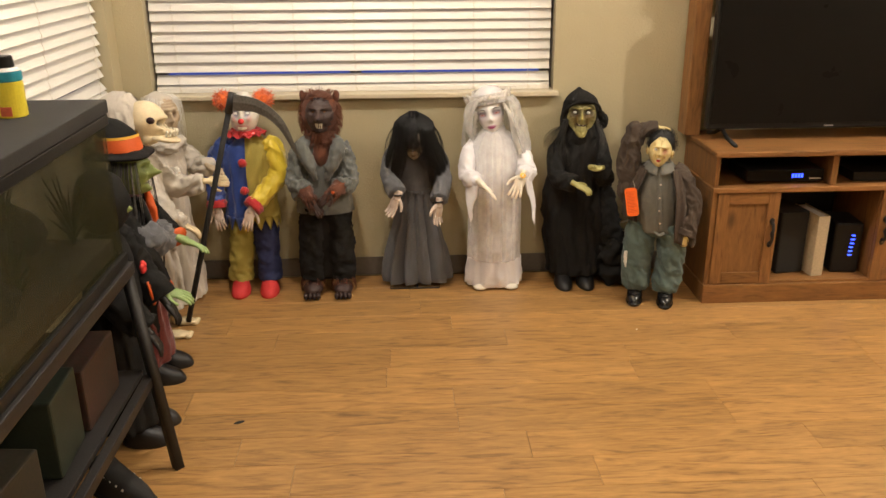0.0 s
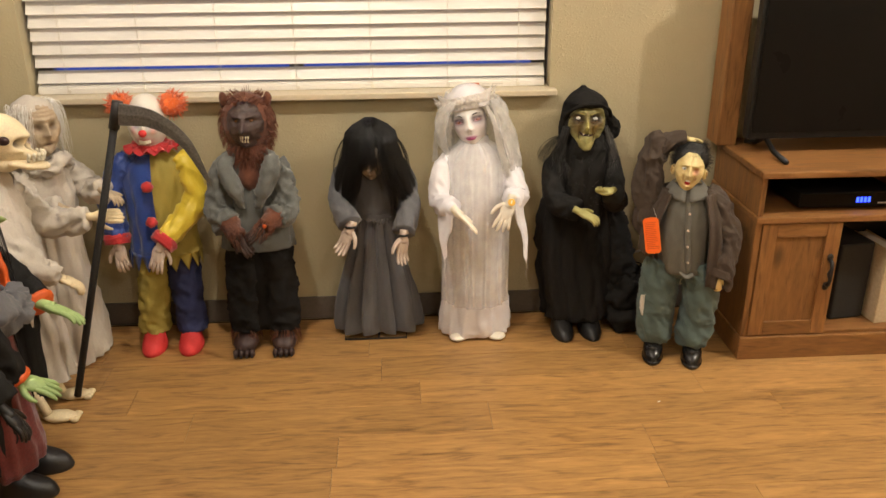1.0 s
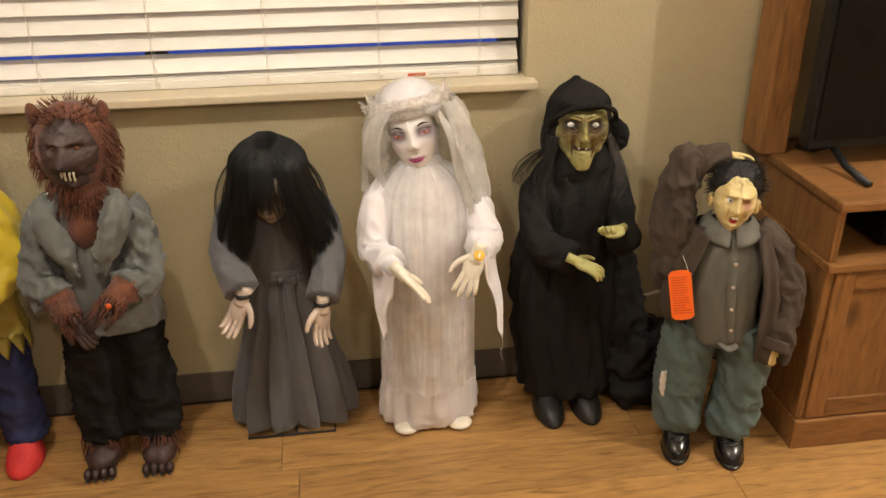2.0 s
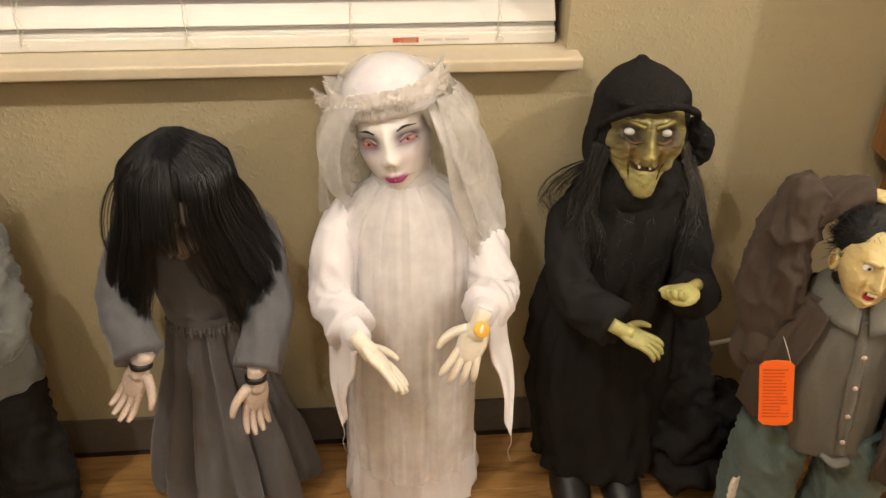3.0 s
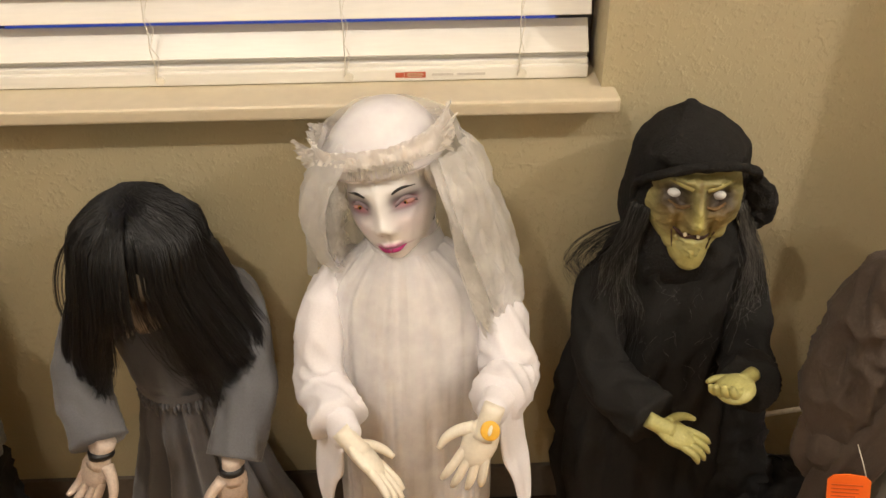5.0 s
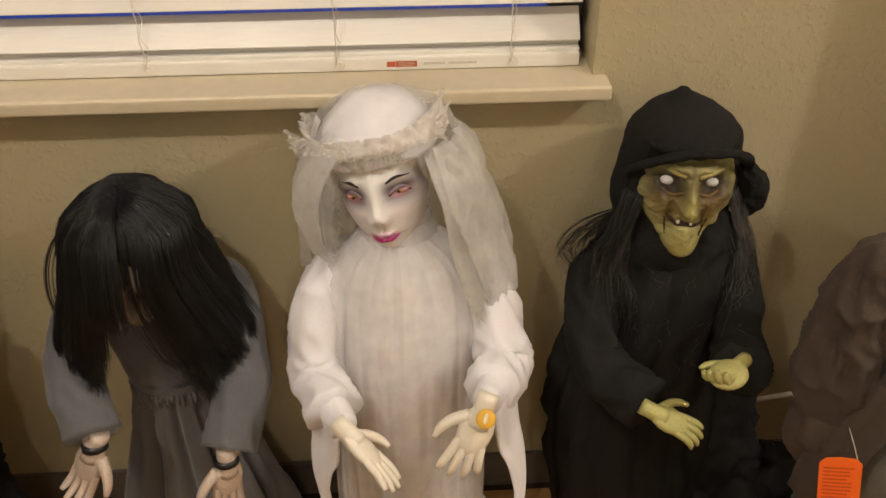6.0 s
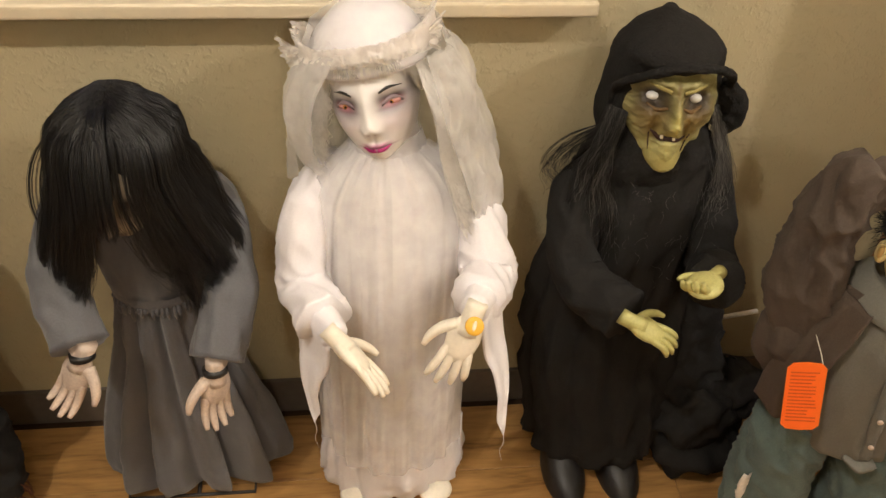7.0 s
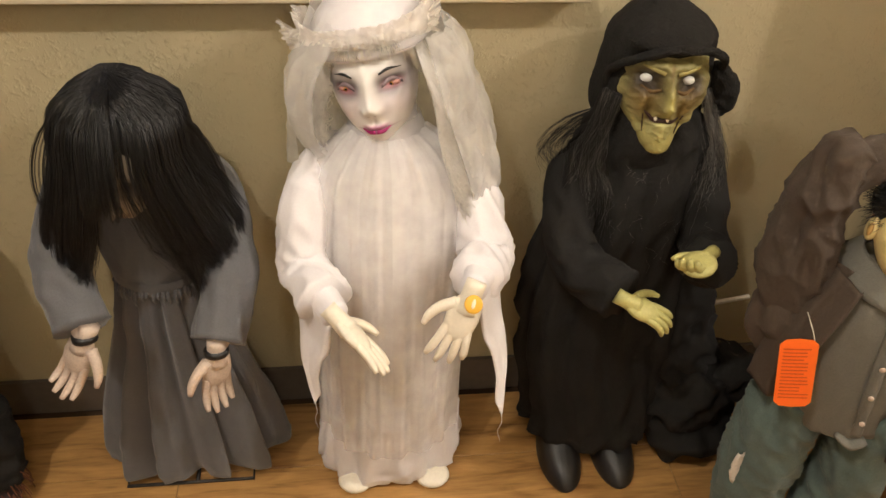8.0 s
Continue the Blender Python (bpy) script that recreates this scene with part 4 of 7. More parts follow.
    for k in range(2):
        q = 0.006 * k
        d.loft([(-0.074, 0.010, 0.672 + 2 * q, 0.030, 0.026), (-0.080, 0.004, 0.715, 0.046 - q, 0.044), (-0.082, 0.000, 0.762, 0.056 - q, 0.056), (-0.078, 0.000, 0.810, 0.054 - q, 0.062), (-0.066, 0.002, 0.846, 0.044 - q, 0.060), (-0.052, 0.006, 0.874, 0.030, 0.052)],
               D_VEIL, 28, 70, drapes(0.045, (4, 7, 11), 0.3, k * 1.3), 0.006, 16, arc=(2.6, 5.85))
        d.loft([(0.110, -0.012, 0.600 + 0.012 * k, 0.038 - q, 0.036), (0.100, -0.010, 0.655, 0.050 - q, 0.046), (0.080, -0.006, 0.72, 0.054 - q, 0.056), (0.058, -0.002, 0.785, 0.058 - q, 0.062), (0.044, 0.002, 0.835, 0.054 - q, 0.064), (0.034, 0.006, 0.872, 0.038, 0.056)],
               D_VEIL, 34, 80, drapes(0.050, (4, 7, 12), 0.3, k * 1.7), 0.007, 18, arc=(0.10, 3.2))
    return d.finish((0.243, 3.42, 0), 0, "pale bride doll in white gauze dress and veil, arms out")


# ---------------------------------------------------------------- girl with long black hair
def girl_doll():
    d = Doll("girl_doll")
    rnd = d.rnd

    def skirt_folds(a, v):
        """Full folds hanging from the waist, with two deep hollows in front."""
        b = (a + math.pi) % (2 * math.pi) - math.pi
        k = 0.075 * math.sin(8 * a + 0.6 + 0.5 * math.sin(v * 3)) + 0.045 * math.sin(15 * a + 1.0) + 0.02 * math.sin(29 * a)
        for at, wide, deep in ((-0.66, 0.08, 0.36), (-0.05, 0.11, 0.55), (0.50, 0.08, 0.38), (1.15, 0.10, 0.25), (-1.25, 0.10, 0.25)):
            k -= deep * math.exp(-((b - at - 0.12 * (1 - v)) / (wide * (0.7 + 0.8 * (1 - v)))) ** 2)
        return k * (0.55 + 0.45 * (1 - v)) * min(1, (1 - v) * 7 + 0.1)

    d.loft([(0.0, 0.0, 0.022, 0.150, 0.085), (0.0, 0.0, 0.06, 0.152, 0.088), (0, 0.0, 0.18, 0.128, 0.078), (0, 0.0, 0.33, 0.090, 0.066), (0, 0.0, 0.44, 0.068, 0.056), (0, 0, 0.462, 0.066, 0.055)],
           D_GREY, 54, 170, skirt_folds, 0.004, 10)
    d.loft([(0, 0, 0.452, 0.066, 0.056), (0, 0, 0.472, 0.068, 0.058), (0, 0.002, 0.52, 0.078, 0.060), (0, 0.01, 0.60, 0.092, 0.058), (0, 0.02, 0.65, 0.075, 0.05), (0, 0.02, 0.67, 0.03, 0.03)], D_GREY, 26, 72, None, 0.004, 20)
    d.loft([(0, 0, 0.462, 0.0695, 0.059), (0, 0, 0.470, 0.0705, 0.0605), (0, 0, 0.478, 0.0715, 0.0605)], D_GREY, 5, 72, pleats(30, 0.012), cap=False)
    # small gathers under the waistband
    for i in range(24):
        a = -1.3 + 2.6 * i / 23 + rnd.uniform(-0.03, 0.03)
        ln = rnd.uniform(0.012, 0.035)
        d.tube([(0.066 * math.sin(a), -0.055 * math.cos(a), 0.463), (0.070 * math.sin(a), -0.060 * math.cos(a), 0.463 - ln * 0.5), (0.069 * math.sin(a), -0.058 * math.cos(a), 0.463 - ln)], [0.002, 0.0032, 0.001], D_GREY, 8, 9)
    for sx, elbow, wrist, way in ((-1, (-0.112, -0.07, 0.535), (-0.078, -0.155, 0.470), (-0.42, -0.15, -0.85)), (1, (0.118, -0.07, 0.520), (0.096, -0.165, 0.440), (-0.10, -0.1, -0.97))):
        cuff = tuple(np.array(elbow) * 0.12 + np.array(wrist) * 0.88)
        d.tube([(0.07 * sx, 0.015, 0.635), (0.102 * sx, 0.0, 0.60), elbow, cuff], [0.030, 0.035, 0.037, 0.038], D_GREY, 26, 34, 0.0045, scale=13)
        d.tube([tuple(np.array(elbow) * 0.2 + np.array(wrist) * 0.8), wrist], [0.016, 0.0145], D_CORPSE, 12, 6)
        d.tube([tuple(np.array(wrist) + np.array((0, 0, 0.006))), tuple(np.array(wrist) + np.array((0, -0.002, -0.002)))], [0.0175, 0.0175], D_BOOT, 14, 3)
        d.palm(wrist, way, (-0.5 * sx, 0.8, 0.1), 0.106, D_CORPSE, thumb=-sx, curl=0.42, spread=0.2)
    # hanging head, seen only between the hair
    hc = Vector((-0.004, -0.040, 0.684))
    bumps = [(-0.36, 0.10, 0.2, 0.15, -0.2), (0.36, 0.10, 0.2, 0.15, -0.2), (0, 0.0, 0.09, 0.3, 0.18), (0, -0.2, 0.13, 0.1, 0.22), (0, -0.55, 0.25, 0.08, 0.1), (0, -0.8, 0.25, 0.12, 0.1)]
    d.face(hc, (0.058, 0.070, 0.085), D_GREY_FACE, yaw=-6, pitch=14, bumps=bumps, paints=[(-0.36, 0.1, 0.25, 0.2, (0.1, 0.08, 0.07), 0.9), (0.36, 0.1, 0.25, 0.2, (0.1, 0.08, 0.07), 0.9), (0, -0.53, 0.2, 0.06, (0.25, 0.12, 0.1), 0.8)], taper=0.4, n=60)
    # hair mass: shell on the crown, then long strands
    d.ball(hc + Vector((0, 0.014, 0.030)), (0.071, 0.076, 0.086), D_BLACK_SHELL, None, 40, 0.001, 30)
    d.loft([(-0.010, 0.030, 0.500, 0.122, 0.070), (-0.006, 0.026, 0.58, 0.114, 0.074), (0, 0.006, 0.66, 0.096, 0.080), (0, -0.010, 0.715, 0.078, 0.074), (0, -0.022, 0.748, 0.055, 0.055)],
           D_BLACK_SHELL, 24, 90, pleats(16, 0.03), 0.006, 24, arc=(1.0, 2 * math.pi - 1.0))
    locks = [(rnd.uniform(-math.pi, math.pi), rnd.uniform(0.94, 1.13), rnd.uniform(-0.045, 0.045)) for _ in range(150)]
    for i in range(4200):
        la, lj, lz = rnd.choice(locks)
        a = la + rnd.gauss(0, 0.045)
        # leave an opening before the nose
        opening = -0.30 < a < -0.02
        s, c = math.sin(a), -math.cos(a)
        part_x = rnd.uniform(-0.012, 0.006)
        yy = c * rnd.uniform(0.0, 0.06) + rnd.uniform(-0.012, 0.012)
        top = hc + Vector((part_x + s * 0.006, 0.014 + yy, 0.030 + 0.0925 * math.sqrt(1 - (yy / 0.085) ** 2) + rnd.uniform(-0.001, 0.002)))
        j = lj + rnd.gauss(0, 0.018)
        crown = hc + Vector((s * 0.070 * j, 0.012 + c * 0.072 * j, 0.082))
        temple = hc + Vector((s * 0.084 * j, 0.006 + c * 0.088 * j, 0.010))
        if opening:
            continue
        width = 0.114 if s < 0 else 0.124
        low = hc + Vector((s * width * j + (0.010 if s > 0 else -0.004), 0.004 + c * 0.088 * j, -0.10))
        zend = 0.492 + lz + rnd.uniform(-0.016, 0.016) + (0.05 * max(0, -c) if abs(s) < 0.45 else 0) + (0.03 if c > 0.3 else 0)
        if c < -0.45:
            g = -1 if a < -0.18 else 1
            low.x = hc.x + g * max(abs(low.x - hc.x), 0.030 + rnd.uniform(0, 0.03))
        if s > 0.55:
            end = Vector((0.118 + rnd.uniform(-0.02, 0.016), -0.055 * (-c + 0.6) + rnd.uniform(-0.02, 0.02), zend + 0.03))
        else:
            end = Vector((low.x * 1.03 + rnd.uniform(-0.008, 0.008), low.y * 0.85 + rnd.uniform(-0.01, 0.01), zend))
            if c < -0.45:
                end.x = hc.x + g * max(abs(end.x - hc.x), 0.058 + rnd.uniform(0, 0.04))
        d.strand([top, crown, temple, low, end], rnd.uniform(0.0003, 0.0007), 0.0002, D_BLACK_HAIR, 12)
    # shorter hair over the brow; the nose shows below it
    for i in range(330):
        a = rnd.uniform(-0.42, 0.12)
        s, c, j = math.sin(a), -math.cos(a), rnd.uniform(0.98, 1.10)
        d.strand([hc + Vector((rnd.uniform(-0.012, 0.006), -0.030 + rnd.uniform(-0.02, 0.02), 0.116)), hc + Vector((s * 0.075 * j, 0.010 + c * 0.078 * j, 0.082)), hc + Vector((s * 0.086 * j, 0.002 + c * 0.094 * j, 0.025)),
                  hc + Vector((s * 0.090 * j, -0.002 + c * 0.096 * j, rnd.uniform(-0.030, -0.004)))], 0.0005, 0.0002, D_BLACK_HAIR, 10)
    # stray loops at the sides
    for k in range(60):
        sx = 1 if k % 3 else -1
        o = rnd.uniform(-0.01, 0.018)
        d.strand([hc + Vector((0.05 * sx, 0, 0.10)), hc + Vector(((0.092 + o) * sx, 0.0, 0.03)), hc + Vector(((0.112 + o) * sx, 0.0, -0.05)), hc + Vector(((0.100 + o * 0.6) * sx, 0.0, -0.12))], 0.0006, 0.0003, D_BLACK_HAIR, 12)
    return d.finish((-0.107, 3.445, 0), 0, "doll with long black hair over its face in a grey dress")


# ---------------------------------------------------------------- hooded witch with yellow-green face
def witch_doll():
    d = Doll("hooded_witch_doll")
    rnd = d.rnd
    d.loft([(0.02, 0.0, 0.055, 0.132, 0.095), (0.02, 0.0, 0.10, 0.138, 0.10), (-0.006, 0.0, 0.28, 0.146, 0.092), (-0.012, 0.0, 0.42, 0.132, 0.085), (-0.006, 0.0, 0.56, 0.112, 0.078),
            (0.0, 0.005, 0.66, 0.104, 0.070), (0.005, 0.0, 0.70, 0.075, 0.062), (0.0, -0.004, 0.74, 0.045, 0.045)], D_BLACK_CLOTH, 44, 100, pleats(9, 0.07, 0.6), 0.012, 14)
    # high soft neck
    d.loft([(0.002, 0.0, 0.640, 0.088, 0.056), (0.002, -0.004, 0.668, 0.090, 0.062), (0.002, -0.006, 0.690, 0.080, 0.062), (0.0, -0.006, 0.712, 0.062, 0.056), (0.0, -0.004, 0.735, 0.056, 0.052)], D_KNIT, 20, 70, drapes(0.02, (5, 9)), 0.005, 14, cap=False)
    # trailing drape towards the floor
    d.tube([(0.10, 0.0, 0.46), (0.130, -0.01, 0.32), (0.150, -0.01, 0.18), (0.185, -0.01, 0.06)], [0.045, 0.058, 0.068, 0.050], D_BLACK_CLOTH, 20, 26, 0.012)
    for sx, elbow, wrist in ((-1, (-0.110, -0.09, 0.52), (-0.050, -0.185, 0.515)), (1, (0.098, -0.085, 0.515), (0.062, -0.175, 0.572))):
        d.tube([(0.065 * sx, 0, 0.66), ((0.104 if sx < 0 else 0.088) * sx, -0.02, 0.61), elbow, tuple(np.array(elbow) * 0.10 + np.array(wrist) * 0.90)], [0.034, 0.038, 0.038, 0.036], D_BLACK_CLOTH, 26, 34, 0.006, scale=13)
    # one open palm upwards, one palm hanging over
    d.palm((0.058, -0.172, 0.580), (-0.72, -0.62, 0.10), (0.10, -0.30, -0.95), 0.078, D_WITCH_SKIN, thumb=-1, curl=0.75, spread=0.12, bony=1.35)
    d.ball((0.036, -0.193, 0.583), (0.030, 0.024, 0.011), D_WITCH_SKIN, Euler((0, 0, radians(40))).to_matrix(), 20)
    d.palm((-0.052, -0.190, 0.516), (0.80, -0.25, -0.38), (0.35, -0.45, 0.75), 0.088, D_WITCH_SKIN, thumb=-1, curl=0.45, spread=0.3)
    for sx in (-0.06, 0.042):
        d.loft([(sx, -0.070, 0.0, 0.038, 0.080), (sx, -0.070, 0.012, 0.040, 0.083), (sx, -0.062, 0.036, 0.036, 0.068), (sx, -0.035, 0.060, 0.032, 0.042), (sx, -0.020, 0.09, 0.030, 0.034)], D_BOOT, 18, 32)
    # head
    hc = (-0.004, -0.018, 0.772)
    bumps = [(-0.42, 0.14, 0.24, 0.15, -0.26), (0.42, 0.14, 0.24, 0.15, -0.26), (-0.32, 0.36, 0.30, 0.09, 0.22), (0.32, 0.36, 0.30, 0.09, 0.22), (0, 0.33, 0.10, 0.06, -0.06),
             (0, 0.10, 0.14, 0.20, 0.22), (0.01, -0.10, 0.14, 0.18, 0.28), (0.01, -0.25, 0.14, 0.10, 0.30), (-0.13, -0.23, 0.07, 0.06, 0.16), (0.14, -0.23, 0.07, 0.06, 0.16),
             (-0.5, -0.10, 0.18, 0.17, 0.16), (0.5, -0.10, 0.18, 0.17, 0.16), (-0.36, -0.32, 0.08, 0.2, -0.12), (0.36, -0.32, 0.08, 0.2, -0.12),
             (0, -0.46, 0.36, 0.05, -0.12), (0, -0.56, 0.25, 0.06, 0.06), (0, -0.80, 0.34, 0.22, 0.20), (0, 0.55, 0.5, 0.05, 0.05), (0, 0.66, 0.5, 0.05, 0.05)]
    dk = (0.16, 0.075, 0.06)
    paints = [(-0.46, 0.04, 0.46, 0.34, dk, 0.95), (0.46, 0.04, 0.46, 0.34, dk, 0.95), (-0.44, 0.13, 0.30, 0.16, (0.02, 0.01, 0.01), 0.9), (0.44, 0.13, 0.30, 0.16, (0.02, 0.01, 0.01), 0.9), (-0.45, -0.25, 0.3, 0.2, (0.5, 0.36, 0.26), 0.75), (0.45, -0.25, 0.3, 0.2, (0.5, 0.36, 0.26), 0.75),
              (-0.34, -0.33, 0.05, 0.22, (0.4, 0.3, 0.2), 0.7), (0.34, -0.33, 0.05, 0.22, (0.4, 0.3, 0.2), 0.7), (0.01, -0.2, 0.10, 0.3, (1.25, 1.2, 0.95), 0.8),
              (0, -0.465, 0.34, 0.04, (0.10, 0.05, 0.03), 0.95), (-0.30, 0.52, 0.4, 0.03, (0.5, 0.38, 0.25), 0.7), (0.30, 0.48, 0.4, 0.03, (0.5, 0.38, 0.25), 0.7), (0, 0.30, 0.05, 0.16, (0.35, 0.24, 0.16), 0.8), (-0.34, 0.02, 0.22, 0.03, (0.05, 0.025, 0.02), 0.6), (0.36, 0.02, 0.22, 0.03, (0.05, 0.025, 0.02), 0.6), (0, 0.56, 0.6, 0.03, (0.6, 0.5, 0.35), 0.6), (0, 0.43, 0.5, 0.03, (0.6, 0.5, 0.35), 0.5), (0, -0.86, 0.3, 0.2, (1.15, 1.1, 0.9), 0.6)]
    pl = d.face(hc, (0.064, 0.066, 0.092), D_WITCH, yaw=-10, pitch=-14, roll=0, bumps=bumps, paints=paints, taper=0.42, n=170, wrinkle=0.0040)
    t = d.turn
    for sx in (-1, 1):
        p = pl(0.42 * sx, 0.14)
        d.ball(p + t @ Vector((0, 0.001, 0)), (0.0100, 0.0085, 0.0066), D_WHITE_EYE, t, 18)
        d.tube([pl(0.13 * sx, 0.26), pl(0.36 * sx, 0.33), pl(0.58 * sx, 0.36)], [0.0030, 0.0034, 0.0015], D_WITCH, 10, 10, color=(0.85, 0.78, 0.62, 1))
        d.tube([pl(0.16 * sx, 0.03), pl(0.38 * sx, -0.02), pl(0.56 * sx, 0.05)], [0.002, 0.0028, 0.0015], D_WITCH, 8, 9, color=(0.34, 0.20, 0.15, 1))
        # hinge line of the jaw
        d.tube([pl(0.46 * sx, -0.36), pl(0.47 * sx, -0.52), pl(0.45 * sx, -0.68)], [0.0012, 0.0012, 0.0008], D_MOUTH, 6, 8)
    d.tube([pl(-0.44, -0.33), pl(-0.20, -0.455), pl(0, -0.475), pl(0.2, -0.46), pl(0.38, -0.40)], [0.001, 0.0042, 0.005, 0.0042, 0.001], D_MOUTH, 8, 16)
    for x, z in ((-0.17, -0.44), (0.13, -0.455)):
        d.ball(pl(x, z) + t @ Vector((0, -0.003, 0)), (0.0026, 0.0026, 0.0032), D_TOOTH, t, 10)
    # long hinged jaw
    jaw = [Vector(hc) + t @ Vector(q) for q in ((0.0, -0.016, -0.050), (0.0, -0.022, -0.062), (0.001, -0.028, -0.073), (0.002, -0.033, -0.083), (0.002, -0.037, -0.091), (0.002, -0.038, -0.0945))]
    d.tube(jaw, [0.026, 0.027, 0.0245, 0.019, 0.012, 0.003], D_WITCH, 30, 26, 0.0005, scale=60, color=(0.94, 0.90, 0.78, 1))
    # knitted hood with a rolled brim and a small point
    h = Vector(hc)
    d.loft([(h.x + q[0], h.y + q[1], h.z + q[2], q[3], q[4]) for q in ((0.004, 0.046, -0.080, 0.076, 0.050), (0.004, 0.042, -0.045, 0.087, 0.060), (0.004, 0.038, -0.010, 0.087, 0.068), (0.002, 0.036, 0.026, 0.080, 0.070), (0.002, 0.034, 0.054, 0.075, 0.076), (0.0, 0.016, 0.072, 0.067, 0.080), (0.0, 0.015, 0.086, 0.055, 0.070), (-0.001, 0.018, 0.097, 0.041, 0.054), (-0.004, 0.024, 0.106, 0.024, 0.032), (-0.008, 0.028, 0.113, 0.011, 0.014), (-0.009, 0.029, 0.120, 0.004, 0.005))],
           D_KNIT, 40, 80, drapes(0.012, (5, 8)), 0.003, 16)
    d.tube([h + Vector((0.076, 0.0, 0.020)), h + Vector((0.094, 0.004, -0.010)), h + Vector((0.098, 0.006, -0.036)), h + Vector((0.090, 0.006, -0.055))], [0.012, 0.020, 0.020, 0.010], D_KNIT, 16, 16, 0.004, scale=40)
    brim = []
    for a in np.linspace(-2.5, 2.5, 22):
        brim.append((h.x + 0.079 * math.sin(a) + 0.004, h.y + 0.008 - 0.073 * math.cos(a) * (1 if math.cos(a) > 0 else 0.25), h.z + 0.010 + 0.067 * math.cos(a)))
    d.tube(brim, [0.005] + [0.0058] * 20 + [0.005], D_KNIT, 14, 70, 0.0012, scale=60)
    # frizzy grey-streaked hair at both sides
    for lock in range(50):
        sx = 1 if lock % 2 else -1
        o = rnd.random()
        low = rnd.uniform(-0.27, -0.15)
        pts = [h + Vector((sx * (0.058 + 0.02 * o), -0.020 + 0.02 * o, -0.010)), h + Vector((sx * (0.070 + 0.020 * o), -0.030 + 0.02 * o, -0.055)), h + Vector((sx * (0.078 + 0.034 * o), -0.040 + 0.02 * o, -0.105)),
               h + Vector((sx * (0.074 + 0.042 * o) + rnd.uniform(-0.012, 0.012), -0.055 + 0.03 * o, -0.155)), h + Vector((sx * (0.066 + 0.046 * o) + rnd.uniform(-0.02, 0.02), -0.066 + 0.03 * o, low))]
        base = [Vector(q) for q in spline(pts, 20)]
        ph, turns = rnd.uniform(0, 6.3), rnd.uniform(1.5, 3.5)
        for k in range(14):
            off = Vector((rnd.gauss(0, 1), rnd.gauss(0, 0.7), 0)) * 0.0040
            line = [base[i] + off * (0.4 + i / 14) + Vector((math.cos(ph + turns * 6.28 * i / 19 + k * 0.3), math.sin(ph + turns * 6.28 * i / 19), 0)) * 0.0035 * min(1, i / 5) for i in range(int(rnd.uniform(11, 20)))]
            d.strand(line, 0.00019, 0.00012, D_GREY_HAIR if rnd.random() < (0.45 if sx > 0 else 0.22) else D_BLACK_HAIR, 20)
    for i in range(70):
        x = -0.105 - rnd.uniform(0.0, 0.05) ** 1.0
        q = rnd.uniform(0, 0.03)
        d.strand([h + Vector((-0.072, 0.0, -0.035)), h + Vector((x + 0.02, 0.004, -0.055 - q)), h + Vector((x - 0.008, 0.01, -0.095 - q)), h + Vector((x + rnd.uniform(0.0, 0.02), 0.01, -0.125 - q)), h + Vector((x + rnd.uniform(0.0, 0.035), 0.008, -0.135 - q))], 0.00036, 0.0002, D_BLACK_HAIR, 14)
    # loose glinting fibres on the robe
    for i in range(44):
        p = Vector((rnd.uniform(-0.09, 0.09), -0.082 - rnd.uniform(0, 0.012), rnd.uniform(0.50, 0.68)))
        b, c = rnd.uniform(-0.012, 0.012), rnd.uniform(-0.006, 0.006)
        d.strand([p, p + Vector((c, -0.002, -0.006)), p + Vector((b, -0.002, -0.012)), p + Vector((b - c, -0.003, -rnd.uniform(0.014, 0.026)))], 0.00014, 0.00008, D_GREY_HAIR, 8)
    return d.finish((0.622, 3.455, 0), 0, "hooded witch doll in a black robe with yellow-green face")


